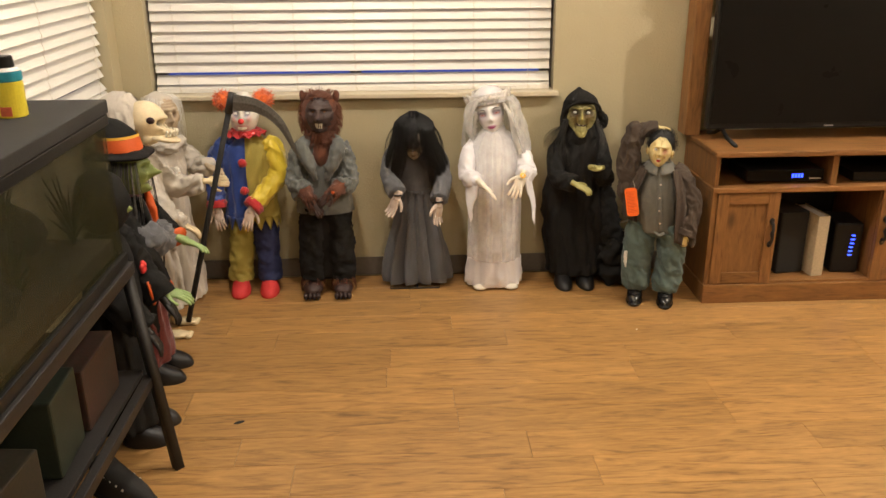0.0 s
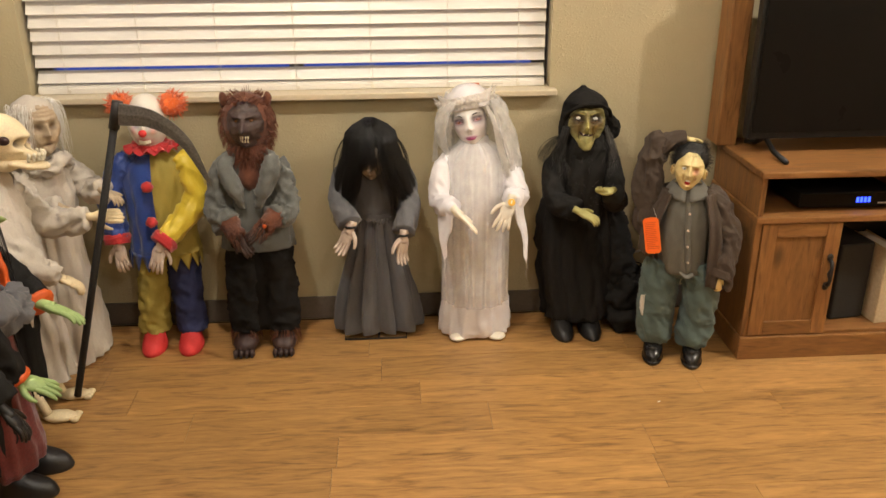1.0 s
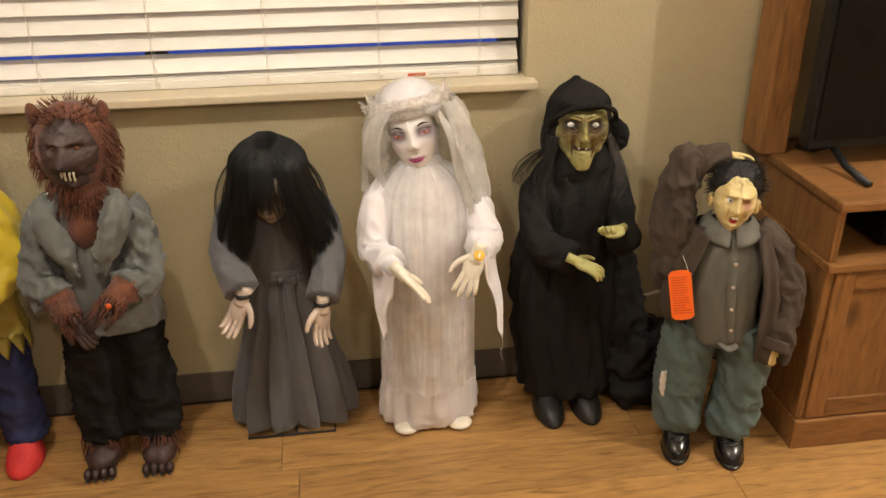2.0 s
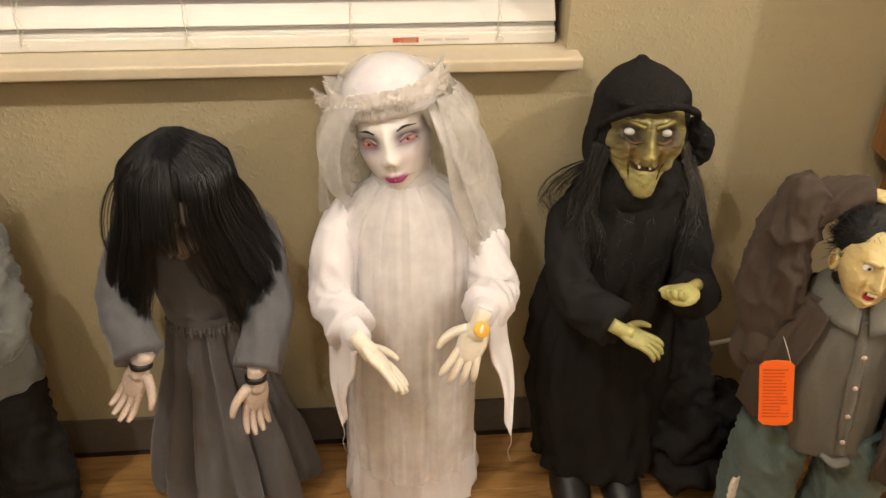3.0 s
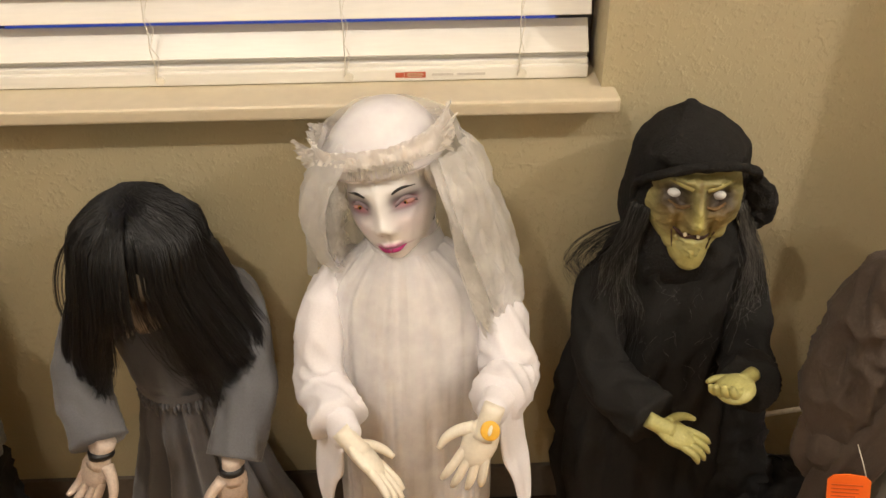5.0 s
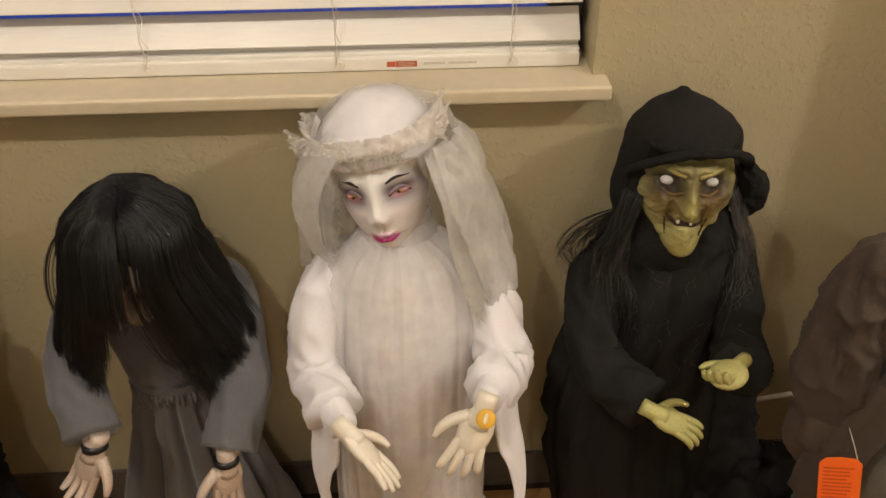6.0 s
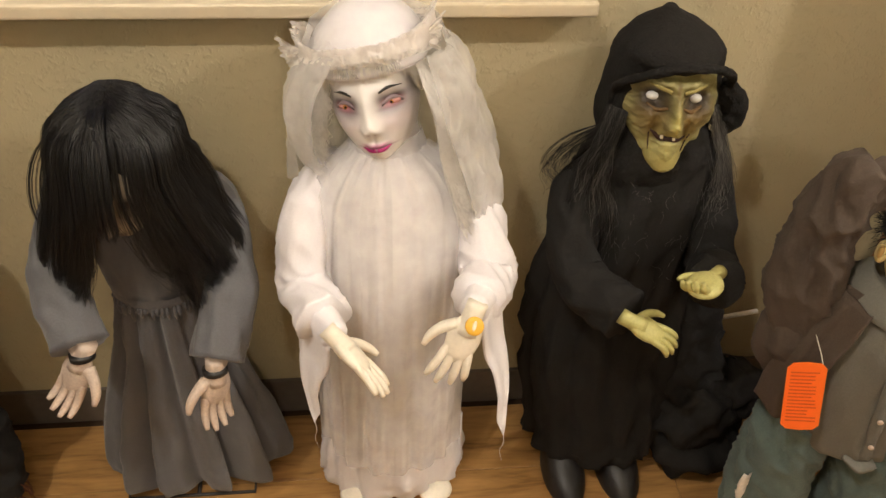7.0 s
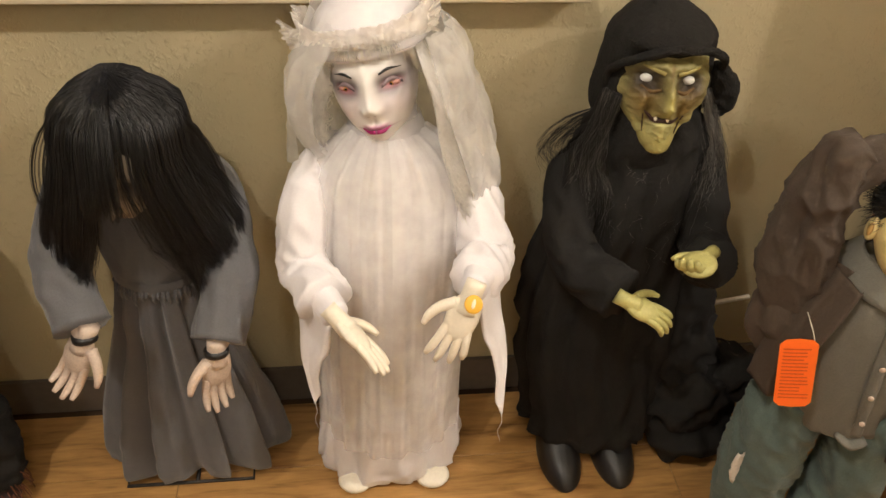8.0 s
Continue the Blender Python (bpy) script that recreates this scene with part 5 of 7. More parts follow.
# ---------------------------------------------------------------- boy with a raised arm
def boy_doll():
    d = Doll("undead_boy_doll")
    rnd = d.rnd
    # loose trousers and polished shoes
    for sx, top in ((-1, (-0.036, 0.0, 0.35)), (1, (0.062, 0.0, 0.35))):
        fx = -0.078 if sx < 0 else 0.052
        hip = -0.062 if sx < 0 else 0.074
        d.tube([top, (hip, -0.004, 0.26), (fx * 1.06 + 0.004, -0.008, 0.16), (fx, -0.012, 0.085), (fx, -0.012, 0.054)], [0.058, 0.060, 0.058, 0.060, 0.050], D_TEAL, 34, 50, 0.0062, scale=16)
        d.loft([(fx, -0.055, 0.0, 0.033, 0.062), (fx, -0.055, 0.010, 0.036, 0.066), (fx, -0.052, 0.014, 0.034, 0.064), (fx, -0.048, 0.036, 0.033, 0.055), (fx, -0.02, 0.062, 0.030, 0.036), (fx, -0.012, 0.085, 0.030, 0.034)], D_SHINE, 22, 32)
        d.tube([(fx - 0.028, -0.06, 0.038), (fx, -0.078, 0.046), (fx + 0.028, -0.06, 0.038)], [0.006, 0.007, 0.006], D_SHINE, 8, 12)
        for k in range(3):
            d.tube([(fx - 0.014, -0.072 + 0.012 * k, 0.050 + 0.007 * k), (fx, -0.078 + 0.012 * k, 0.053 + 0.007 * k), (fx + 0.014, -0.072 + 0.012 * k, 0.050 + 0.007 * k)], [0.0022] * 3, D_SHINE, 6, 8)
    d.ball((0.012, 0.0, 0.340), (0.104, 0.064, 0.052), D_TEAL, None, 32, 0.003, 14)
    # shirt with placket, buttons and a turned-down collar
    d.loft([(0.020, -0.006, 0.322, 0.080, 0.062), (0.020, -0.008, 0.35, 0.083, 0.064), (0.022, -0.006, 0.45, 0.086, 0.064), (0.026, -0.002, 0.545, 0.088, 0.056), (0.026, 0.004, 0.595, 0.062, 0.046), (0.026, 0.006, 0.612, 0.044, 0.040)], D_OLIVE, 34, 90, drapes(0.014, (6, 11)), 0.0042, 15)
    d.tube([(0.036, -0.070, 0.335), (0.038, -0.074, 0.40), (0.036, -0.072, 0.48), (0.032, -0.064, 0.545), (0.028, -0.052, 0.590)], [0.0085, 0.0085, 0.0085, 0.008, 0.006], D_OLIVE, 12, 30, 0.0015, 0.35)
    d.tube([(0.010, -0.066, 0.335), (0.030, -0.070, 0.322), (0.052, -0.066, 0.330)], [0.010, 0.013, 0.008], D_OLIVE, 10, 14, 0.003, 0.4)
    for z, y in ((0.375, -0.0815), (0.43, -0.0825), (0.485, -0.0795), (0.54, -0.073)):
        d.ball((0.037, y, z), (0.0045, 0.0022, 0.0045), D_CORPSE, None, 10)
    for sx in (-1, 1):
        rows = []
        for i in range(10):
            v = i / 9
            row = []
            for j in range(7):
                u = j / 6
                ang = sx * (0.10 + 2.2 * v)
                rr = 0.042 + 0.030 * u * (1.15 - 0.35 * v)
                row.append(Vector((0.026 + rr * math.sin(ang) * 1.02, 0.004 - rr * math.cos(ang) * 0.98, 0.618 + 0.010 * v - u * (0.040 - 0.016 * v) + 0.004 * math.sin(u * 3.1))))
            rows.append(row + [p + Vector((0, 0.002, -0.002)) for p in reversed(row)])
        d.sheet(rows, D_OLIVE)
    # open jacket: back and two hanging front panels
    d.loft([(0.026, 0.008, 0.330, 0.112, 0.070), (0.024, 0.006, 0.40, 0.108, 0.070), (0.024, 0.004, 0.50, 0.112, 0.068), (0.026, 0.004, 0.565, 0.112, 0.060), (0.026, 0.008, 0.605, 0.076, 0.048)],
           D_BROWN, 30, 80, drapes(0.025, (5, 9)), 0.004, 13, arc=(0.95, 2 * math.pi - 0.80))
    for top, mid, low, m0, m1 in (((-0.022, -0.052, 0.596), (-0.062, -0.072, 0.480), (-0.072, -0.062, 0.370), 0.022, 0.034), ((0.080, -0.048, 0.596), (0.104, -0.074, 0.470), (0.088, -0.072, 0.290), 0.022, 0.042)):
        rows = []
        out = -1 if top[0] < 0.02 else 1
        for i, p in enumerate(spline([top, mid, low], 26)):
            v = i / 25
            row = []
            half = m0 + (m1 - m0) * v
            for j in range(13):
                u = j / 12
                roll = 0.006 * math.sin(u * 9 + v * 3) + 0.010 * (1 - u) * math.exp(-((v - 0.15) / 0.25) ** 2)
                row.append(Vector((p[0] + out * u * half * 1.5, p[1] + 0.035 * u * u - roll + 0.004 * noise.noise(Vector((u * 3, v * 7, out))), p[2] - 0.018 * u * v * out + 0.01 * u * (1 - v))))
            rows.append(row + [q + Vector((-0.001 * out, 0.004, 0)) for q in reversed(row)])
        d.sheet(rows, D_BROWN)
    # hanging arm in a wide sleeve with a cuff
    d.tube([(0.085, 0.012, 0.592), (0.125, 0.004, 0.566), (0.160, -0.004, 0.480), (0.162, -0.022, 0.400), (0.138, -0.045, 0.325)], [0.028, 0.037, 0.040, 0.041, 0.037], D_BROWN, 34, 56, 0.0080, scale=15)
    d.tube([(0.146, -0.040, 0.345), (0.137, -0.047, 0.318)], [0.0405, 0.0395], D_BROWN, 24, 6, 0.002)
    d.tube([(0.150, -0.036, 0.330), (0.158, -0.040, 0.295), (0.160, -0.045, 0.268)], [0.026, 0.020, 0.004], D_BROWN, 12, 14, 0.004, 0.35)
    d.palm((0.134, -0.054, 0.322), (-0.1, -0.2, -0.97), (0.6, -0.6, 0.1), 0.062, D_LATEX, thumb=-1, curl=0.9)
    # bunched shoulder, upright sleeve, and forearm bent back over the head
    d.tube([(-0.045, 0.0, 0.570), (-0.082, -0.006, 0.520), (-0.092, -0.008, 0.470), (-0.086, -0.010, 0.430)], [0.030, 0.040, 0.038, 0.020], D_BROWN, 28, 40, 0.0085, scale=13)
    d.tube([(-0.070, 0.0, 0.500), (-0.094, 0.004, 0.560), (-0.096, 0.008, 0.630), (-0.092, 0.014, 0.700), (-0.080, 0.020, 0.742), (-0.058, 0.028, 0.758)], [0.040, 0.046, 0.044, 0.043, 0.036, 0.022], D_BROWN, 36, 70, 0.0085, scale=15)
    d.tube([(-0.082, 0.018, 0.728), (-0.055, 0.024, 0.742), (-0.025, 0.030, 0.752), (0.004, 0.036, 0.755)], [0.030, 0.032, 0.031, 0.028], D_BROWN, 26, 30, 0.0050, scale=14)
    d.palm((0.000, 0.036, 0.756), (0.95, 0.0, 0.02), (0, 0.2, 0.95), 0.066, D_LATEX, thumb=1, curl=0.5)
    # head
    hc = (0.024, -0.014, 0.668)
    bumps = [(-0.36, 0.12, 0.2, 0.13, -0.2), (0.36, 0.12, 0.2, 0.13, -0.2), (-0.34, 0.32, 0.25, 0.08, 0.12), (0.34, 0.32, 0.25, 0.08, 0.12), (0, 0.0, 0.12, 0.26, 0.2), (0, -0.18, 0.16, 0.1, 0.24),
             (0, -0.50, 0.22, 0.15, -0.22), (0, -0.36, 0.25, 0.05, 0.08), (0, -0.70, 0.22, 0.06, 0.12), (0, -0.9, 0.25, 0.1, 0.1), (-0.5, -0.12, 0.2, 0.2, 0.1), (0.5, -0.12, 0.2, 0.2, 0.1), (0, 0.5, 0.06, 0.2, -0.05),
             (-0.38, -0.30, 0.06, 0.2, -0.06), (0.38, -0.30, 0.06, 0.2, -0.06)]
    paints = [(0, -0.51, 0.19, 0.11, (0.55, 0.03, 0.03), 0.95), (0.42, 0.05, 0.27, 0.20, (0.40, 0.12, 0.12), 0.85), (-0.36, 0.10, 0.24, 0.15, (0.62, 0.46, 0.30), 0.7),
              (-0.6, 0.3, 0.2, 0.3, (0.8, 0.7, 0.5), 0.5), (0, 0.5, 0.05, 0.25, (0.6, 0.45, 0.3), 0.6), (-0.36, -0.32, 0.04, 0.2, (0.6, 0.45, 0.3), 0.7), (0.36, -0.32, 0.04, 0.2, (0.6, 0.45, 0.3), 0.7), (0.5, -0.30, 0.07, 0.08, (0.35, 0.05, 0.04), 0.8), (0, 0.27, 0.5, 0.02, (0.6, 0.45, 0.3), 0.5)]
    pl = d.face(hc, (0.046, 0.054, 0.068), D_LATEX, yaw=-2, pitch=-9, roll=6, bumps=bumps, paints=paints, taper=0.35, n=100, wrinkle=0.0015)
    t = d.turn
    d.ball(pl(-0.36, 0.12), (0.009, 0.006, 0.0065), D_WHITE_EYE, t, 14)
    d.ball(pl(-0.36, 0.12) + t @ Vector((0, -0.005, 0)), (0.0026, 0.002, 0.0026), D_MOUTH, t, 10)
    d.ball(pl(0, -0.50), (0.013, 0.006, 0.009), D_MOUTH, t, 14)
    d.ball(pl(0, -0.55) + t @ Vector((0, -0.003, 0)), (0.009, 0.006, 0.006), D_SCARLET, t, 12)
    for k in range(5):
        d.ball(pl(-0.12 + 0.06 * k, -0.40) + t @ Vector((0, -0.003, -0.002)), (0.0022, 0.002, 0.003), D_TOOTH, t, 8)
    for sx in (-1, 1):
        ear = Vector(hc) + t @ Vector((0.050 * sx, 0.004, -0.006))
        d.ball(ear, (0.008, 0.012, 0.017), D_LATEX, t, 16)
        d.ball(ear + t @ Vector((0.004 * sx, -0.006, 0.001)), (0.004, 0.006, 0.010), D_LATEX, t, 12, color=(0.6, 0.45, 0.3, 1))
        d.tube([pl(0.15 * sx, 0.28), pl(0.36 * sx, 0.31), pl(0.55 * sx, 0.26)], [0.003, 0.004, 0.002], D_LATEX, 8, 9)
    cap = Vector((hc[0] + 0.003, 0.006, 0.698))
    d.ball(cap + Vector((0, 0.006, 0.004)), (0.056, 0.052, 0.052), D_BLACK_SHELL, None, 36, 0.008, 45)
    for i in range(1100):
        a, z = rnd.uniform(-math.pi, math.pi), rnd.uniform(-0.03, 0.055)
        if abs(a) < 1.0 and z < 0.022:
            continue
        rr = math.sqrt(max(0.1, 1 - (z / 0.066) ** 2))
        p = cap + Vector((0.057 * rr * math.sin(a), -0.053 * rr * math.cos(a), z))
        o = (p - cap).normalized()
        q = Vector((rnd.uniform(-1, 1), rnd.uniform(-1, 1), rnd.uniform(-1, 1))) * 0.007
        d.strand([p, p + o * 0.008 + q * 0.5, p + o * 0.012 + q], 0.0005, 0.0002, D_BLACK_HAIR, 5)
    # torn pale patch at the thigh
    rows = []
    for i in range(9):
        v = i / 8
        w = 0.010 * (0.6 + 0.5 * math.sin(v * 2.6)) * (1 - 0.25 * (i == 4))
        c = Vector((-0.116 - 0.004 * math.sin(v * 3), -0.052 + 0.004 * v, 0.232 - 0.075 * v))
        row = [c + Vector((u * w, -0.004 * (1 - u * u) + 0.004 * u, 0.003 * math.sin(u * 5 + i))) for u in (-1, -0.5, 0, 0.5, 1)]
        rows.append(row + [q + Vector((0, 0.002, 0)) for q in reversed(row)])
    d.sheet(rows, D_WHITE_RAG)
    # he leans a little to one side above the hips
    for v in d.bm.verts:
        f = min(1.0, max(0.0, (v.co.z - 0.10) / 0.40))
        v.co.x -= 0.044 * f * f * (3 - 2 * f)
    return d.finish((0.930, 3.212, 0), -17, "undead boy doll in brown jacket and faded teal trousers, arm raised")


# ---------------------------------------------------------------- werewolf
def wolf_doll():
    d = Doll("werewolf_doll")
    rnd = d.rnd
    for sx in (-1, 1):
        fx = -0.068 if sx < 0 else 0.068
        d.tube([(0.046 * sx, 0, 0.405), (0.056 * sx, 0, 0.30), (fx * 0.95, -0.004, 0.16), (fx * 0.98, -0.006, 0.072)], [0.060, 0.060, 0.058, 0.054], D_BLACK_CLOTH, 24, 30, 0.007)
        d.ball((fx, -0.045, 0.032), (0.042, 0.062, 0.034), D_MUZZLE, None, 24, 0.006, 40, color=(0.9, 0.8, 0.8, 1))
        for k in range(4):
            d.ball((fx - 0.028 + k * 0.0187, -0.104, 0.018), (0.0105, 0.016, 0.015), D_MUZZLE, None, 12, color=(0.8, 0.7, 0.7, 1))
            d.ball((fx - 0.028 + k * 0.0187, -0.119, 0.012), (0.004, 0.007, 0.004), D_BOOT, None, 8)
        for i in range(90):
            a = rnd.uniform(-math.pi, math.pi)
            p = Vector((fx + 0.045 * math.sin(a), -0.02 - 0.045 * math.cos(a), rnd.uniform(0.05, 0.085)))
            d.strand([p, p + Vector((0.008 * math.sin(a), -0.01 * math.cos(a), -0.015)), p + Vector((0.010 * math.sin(a), -0.014 * math.cos(a), -0.035))], 0.0016, 0.0005, D_FUR_HAIR, 5)
    d.loft([(0, 0, 0.385, 0.126, 0.078), (0, 0, 0.43, 0.120, 0.076), (0, 0, 0.54, 0.104, 0.070), (0, 0.005, 0.64, 0.098, 0.062), (0, 0.01, 0.69, 0.072, 0.055)], D_SLATE, 30, 80, pleats(8, 0.03), 0.008, 14)
    d.loft([(0, 0, 0.075, 0.090, 0.040), (0, 0, 0.25, 0.090, 0.045), (0, 0, 0.395, 0.080, 0.045)], D_BLACK_CLOTH, 16, 40, None, 0.004, 14)
    # furry chest in the open collar
    d.ball((0, -0.048, 0.645), (0.036, 0.028, 0.055), D_FUR, None, 24, 0.006, 50)
    for sx in (-1, 1):
        d.tube([(0.022 * sx, -0.082, 0.545), (0.045 * sx, -0.085, 0.61), (0.075 * sx, -0.062, 0.68), (0.06 * sx, -0.02, 0.715)], [0.010, 0.024, 0.026, 0.016], D_SLATE, 14, 26, 0.006)
        elbow = (0.108 * sx, -0.055, 0.53)
        wrist = (-0.040, -0.130, 0.465) if sx < 0 else (0.044, -0.140, 0.500)
        d.tube([(0.07 * sx, 0, 0.665), (0.098 * sx, -0.008, 0.63), elbow, tuple(np.array(elbow) * 0.5 + np.array(wrist) * 0.5 + np.array((0, 0, -0.004)))], [0.034, 0.040, 0.040, 0.040], D_SLATE, 24, 34, 0.011)
        d.tube([tuple(np.array(elbow) * 0.55 + np.array(wrist) * 0.45), wrist], [0.034, 0.026], D_FUR, 14, 9, 0.005, scale=60)
        d.palm(wrist, (0.75 * -sx * (1 if sx > 0 else 0.5), -0.25, -0.55), (0.1 * sx, -0.8, 0.45), 0.085, D_MUZZLE, thumb=-sx, curl=0.6, bony=1.3)
        for i in range(120):
            e, w = Vector(elbow), Vector(wrist)
            p = e.lerp(w, rnd.uniform(0.5, 1.05)) + Vector((rnd.uniform(-1, 1), rnd.uniform(-1, 0.3), rnd.uniform(-1, 1))).normalized() * 0.028
            d.strand([p, p + (w - e).normalized() * 0.012 + Vector((0, -0.003, -0.004)), p + (w - e).normalized() * 0.022 + Vector((0, -0.003, -0.014))], 0.0015, 0.0005, D_FUR_HAIR, 4)
    d.ball((0.052, -0.172, 0.513), (0.007, 0.004, 0.007), D_ORANGE, None, 12)
    # head
    hc = Vector((0.002, -0.015, 0.80))
    d.ball(hc + Vector((0, 0.015, 0.010)), (0.082, 0.075, 0.100), D_FUR, None, 40, 0.006, 40)
    d.ball(hc + Vector((0, 0.010, -0.078)), (0.062, 0.055, 0.058), D_FUR, None, 30, 0.006, 40)
    bumps = [(-0.36, 0.25, 0.2, 0.12, -0.2), (0.36, 0.25, 0.2, 0.12, -0.2), (-0.33, 0.46, 0.26, 0.1, 0.22), (0.33, 0.46, 0.26, 0.1, 0.22), (0, 0.1, 0.2, 0.3, 0.30), (0, -0.08, 0.26, 0.22, 0.55), (0, 0.0, 0.14, 0.1, 0.2),
             (0, -0.48, 0.24, 0.14, -0.25), (0, -0.78, 0.25, 0.14, 0.25)]
    paints = [(0, -0.48, 0.24, 0.13, (1.6, 0.25, 0.2), 0.8), (0, -0.02, 0.12, 0.08, (0.3, 0.3, 0.3), 0.9), (0, 0.3, 0.2, 0.3, (1.3, 1.2, 1.2), 0.5)]
    pl = d.face(hc + Vector((0, -0.020, 0.012)), (0.062, 0.056, 0.078), D_MUZZLE, bumps=bumps, paints=paints, taper=0.2, n=80, wrinkle=0.003)
    t = d.turn
    d.ball(pl(0, -0.47), (0.018, 0.010, 0.012), D_MOUTH, t, 16)
    for x, z in ((-0.2, -0.36), (0.2, -0.36), (-0.08, -0.35), (0.08, -0.35), (-0.16, -0.60), (0.16, -0.60), (0, -0.6)):
        big = abs(x) > 0.15
        p = pl(x, z)
        s = 1 if z > -0.5 else -1
        d.tube([p + Vector((0, -0.004, 0.002 * s)), p + Vector((0, -0.006, -0.005 * s)), p + Vector((0, -0.006, (-0.012 if big else -0.008) * s))], [0.0030, 0.0024, 0.0006], D_TOOTH, 7, 6)
    for sx in (-1, 1):
        d.ball(pl(0.36 * sx, 0.26), (0.007, 0.004, 0.004), D_EYE, t, 12, color=(0.25, 0.12, 0.05, 1))
        d.ball(hc + Vector((0.070 * sx, 0.01, 0.085)), (0.014, 0.012, 0.026), D_FUR, None, 14, 0.004, 60)
    for i in range(1500):
        a, z = rnd.uniform(-math.pi, math.pi), rnd.uniform(-0.13, 0.105)
        front = math.cos(a) > 0.55
        if front and -0.055 < z < 0.075:
            continue
        if z > -0.06:
            k = math.sqrt(max(0.05, 1 - ((z - 0.01) / 0.105) ** 2))
            p = hc + Vector((0.080 * k * math.sin(a), 0.012 - 0.076 * k * math.cos(a), z))
        else:
            k = math.sqrt(max(0.05, 1 - ((z + 0.078) / 0.060) ** 2))
            p = hc + Vector((0.062 * k * math.sin(a), 0.008 - 0.060 * k * math.cos(a), z))
        o = Vector((math.sin(a), -math.cos(a) * 0.8, 0.5 if z > 0.07 else -0.6)).normalized()
        q = Vector((rnd.uniform(-1, 1), rnd.uniform(-1, 1), rnd.uniform(-1, 1))) * 0.004
        d.strand([p, p + o * 0.010 + q, p + o * 0.017 + q + Vector((0, 0, 0.004 if z > 0.07 else -0.014))], 0.0017, 0.0004, D_FUR_HAIR, 4)
    return d.finish((-0.506, 3.385, 0), 0, "werewolf doll with rust-brown fur, grey shirt and black trousers")


# ---------------------------------------------------------------- clown
def clown_doll():
    d = Doll("clown_doll")
    rnd = d.rnd
    for sx, m in ((-1, D_OCHRE), (1, D_NAVY)):
        fx = -0.070 if sx < 0 else 0.058
        d.tube([(0.048 * sx, 0, 0.38), (0.052 * sx, 0, 0.26), (fx * 0.95, -0.005, 0.14), (fx, -0.008, 0.058)], [0.056, 0.055, 0.050, 0.052], m, 22, 28, 0.006)
        d.loft([(fx, -0.052, 0.0, 0.040, 0.068), (fx, -0.052, 0.014, 0.043, 0.072), (fx, -0.048, 0.036, 0.039, 0.062), (fx, -0.025, 0.062, 0.032, 0.038), (fx + 0.006, -0.010, 0.088, 0.022, 0.022)], D_SHOE_RED, 20, 32)
    blue_side = (D_YELLOW, lambda c: c.x > 0.002)
    d.loft([(0.004, 0, 0.360, 0.118, 0.080), (0.004, 0, 0.42, 0.114, 0.078), (0, 0, 0.54, 0.108, 0.072), (0, 0.004, 0.66, 0.104, 0.062), (0, 0.008, 0.715, 0.052, 0.045)], D_BLUE, 30, 88, pleats(7, 0.03), 0.007, 13, split=(D_OCHRE, lambda c: c.x > 0.002))
    # zigzag hem: pointed tongues of cloth with thickness
    for i in range(11):
        a = -1.9 + 3.8 * i / 10
        x, y = 0.117 * math.sin(a), -0.079 * math.cos(a)
        m = D_BLUE if x < 0 else D_OCHRE
        tx, ty = math.cos(a), math.sin(a)
        rows = []
        for v in np.linspace(0, 1, 6):
            wd = 0.026 * (1 - v) + 0.001
            z = 0.368 - 0.062 * v
            o = 1.02 + 0.03 * v
            rows.append([Vector((x * o + tx * k * wd, y * o + ty * k * wd, z)) for k in (-1, 0, 1)] + [Vector((x * (o - 0.02) + tx * k * wd, y * (o - 0.02) + ty * k * wd, z)) for k in (1, 0, -1)])
        d.sheet(rows, m)
    # red ruffled collar, cuffs and pompons
    rows = []
    for i in range(6):
        v = i / 5
        rows.append([Vector(((0.045 + 0.040 * v) * math.sin(a) * (1 + 0.08 * math.sin(a * 11)), -0.004 - (0.040 + 0.034 * v) * math.cos(a) * (1 + 0.08 * math.sin(a * 11)), 0.742 - 0.020 * v + 0.009 * v * math.sin(a * 11 + 1))) for a in np.linspace(0, 2 * math.pi, 89)[:-1]])
    d.sheet(rows, D_SCARLET, cap=False)
    d.tube([(0.05 * math.sin(a), -0.004 - 0.044 * math.cos(a), 0.730) for a in np.linspace(-math.pi, math.pi, 20)], [0.016] * 20, D_SCARLET, 10, 44, 0.004, scale=60)
    for z, y in ((0.612, -0.084), (0.492, -0.090)):
        d.ball((-0.010, y, z), (0.019, 0.018, 0.018), D_SCARLET, None, 22, 0.004, 120)
    for sx, m, elbow, wrist, way in ((-1, D_BLUE, (-0.150, -0.02, 0.535), (-0.140, -0.055, 0.425), (0.18, -0.3, -0.9)), (1, D_YELLOW, (0.118, -0.03, 0.53), (0.030, -0.115, 0.435), (-0.25, -0.3, -0.88))):
        d.tube([(0.07 * sx, 0.004, 0.685), (0.110 * sx, 0.0, 0.645), elbow, wrist], [0.036, 0.044, 0.042, 0.036], m, 22, 30, 0.007)
        w, e = Vector(wrist), Vector(elbow)
        u = (w - e).normalized()
        d.tube([w - u * 0.016, w, w + u * 0.018], [0.038, 0.042, 0.040], D_SCARLET, 20, 8, 0.005, scale=70)
        d.palm(tuple(w + u * 0.020), way, (0.1 * sx, -0.8, 0.3), 0.105, D_CORPSE, thumb=-sx, curl=0.5, spread=0.3)
    # head
    hc = Vector((0.0, -0.008, 0.805))
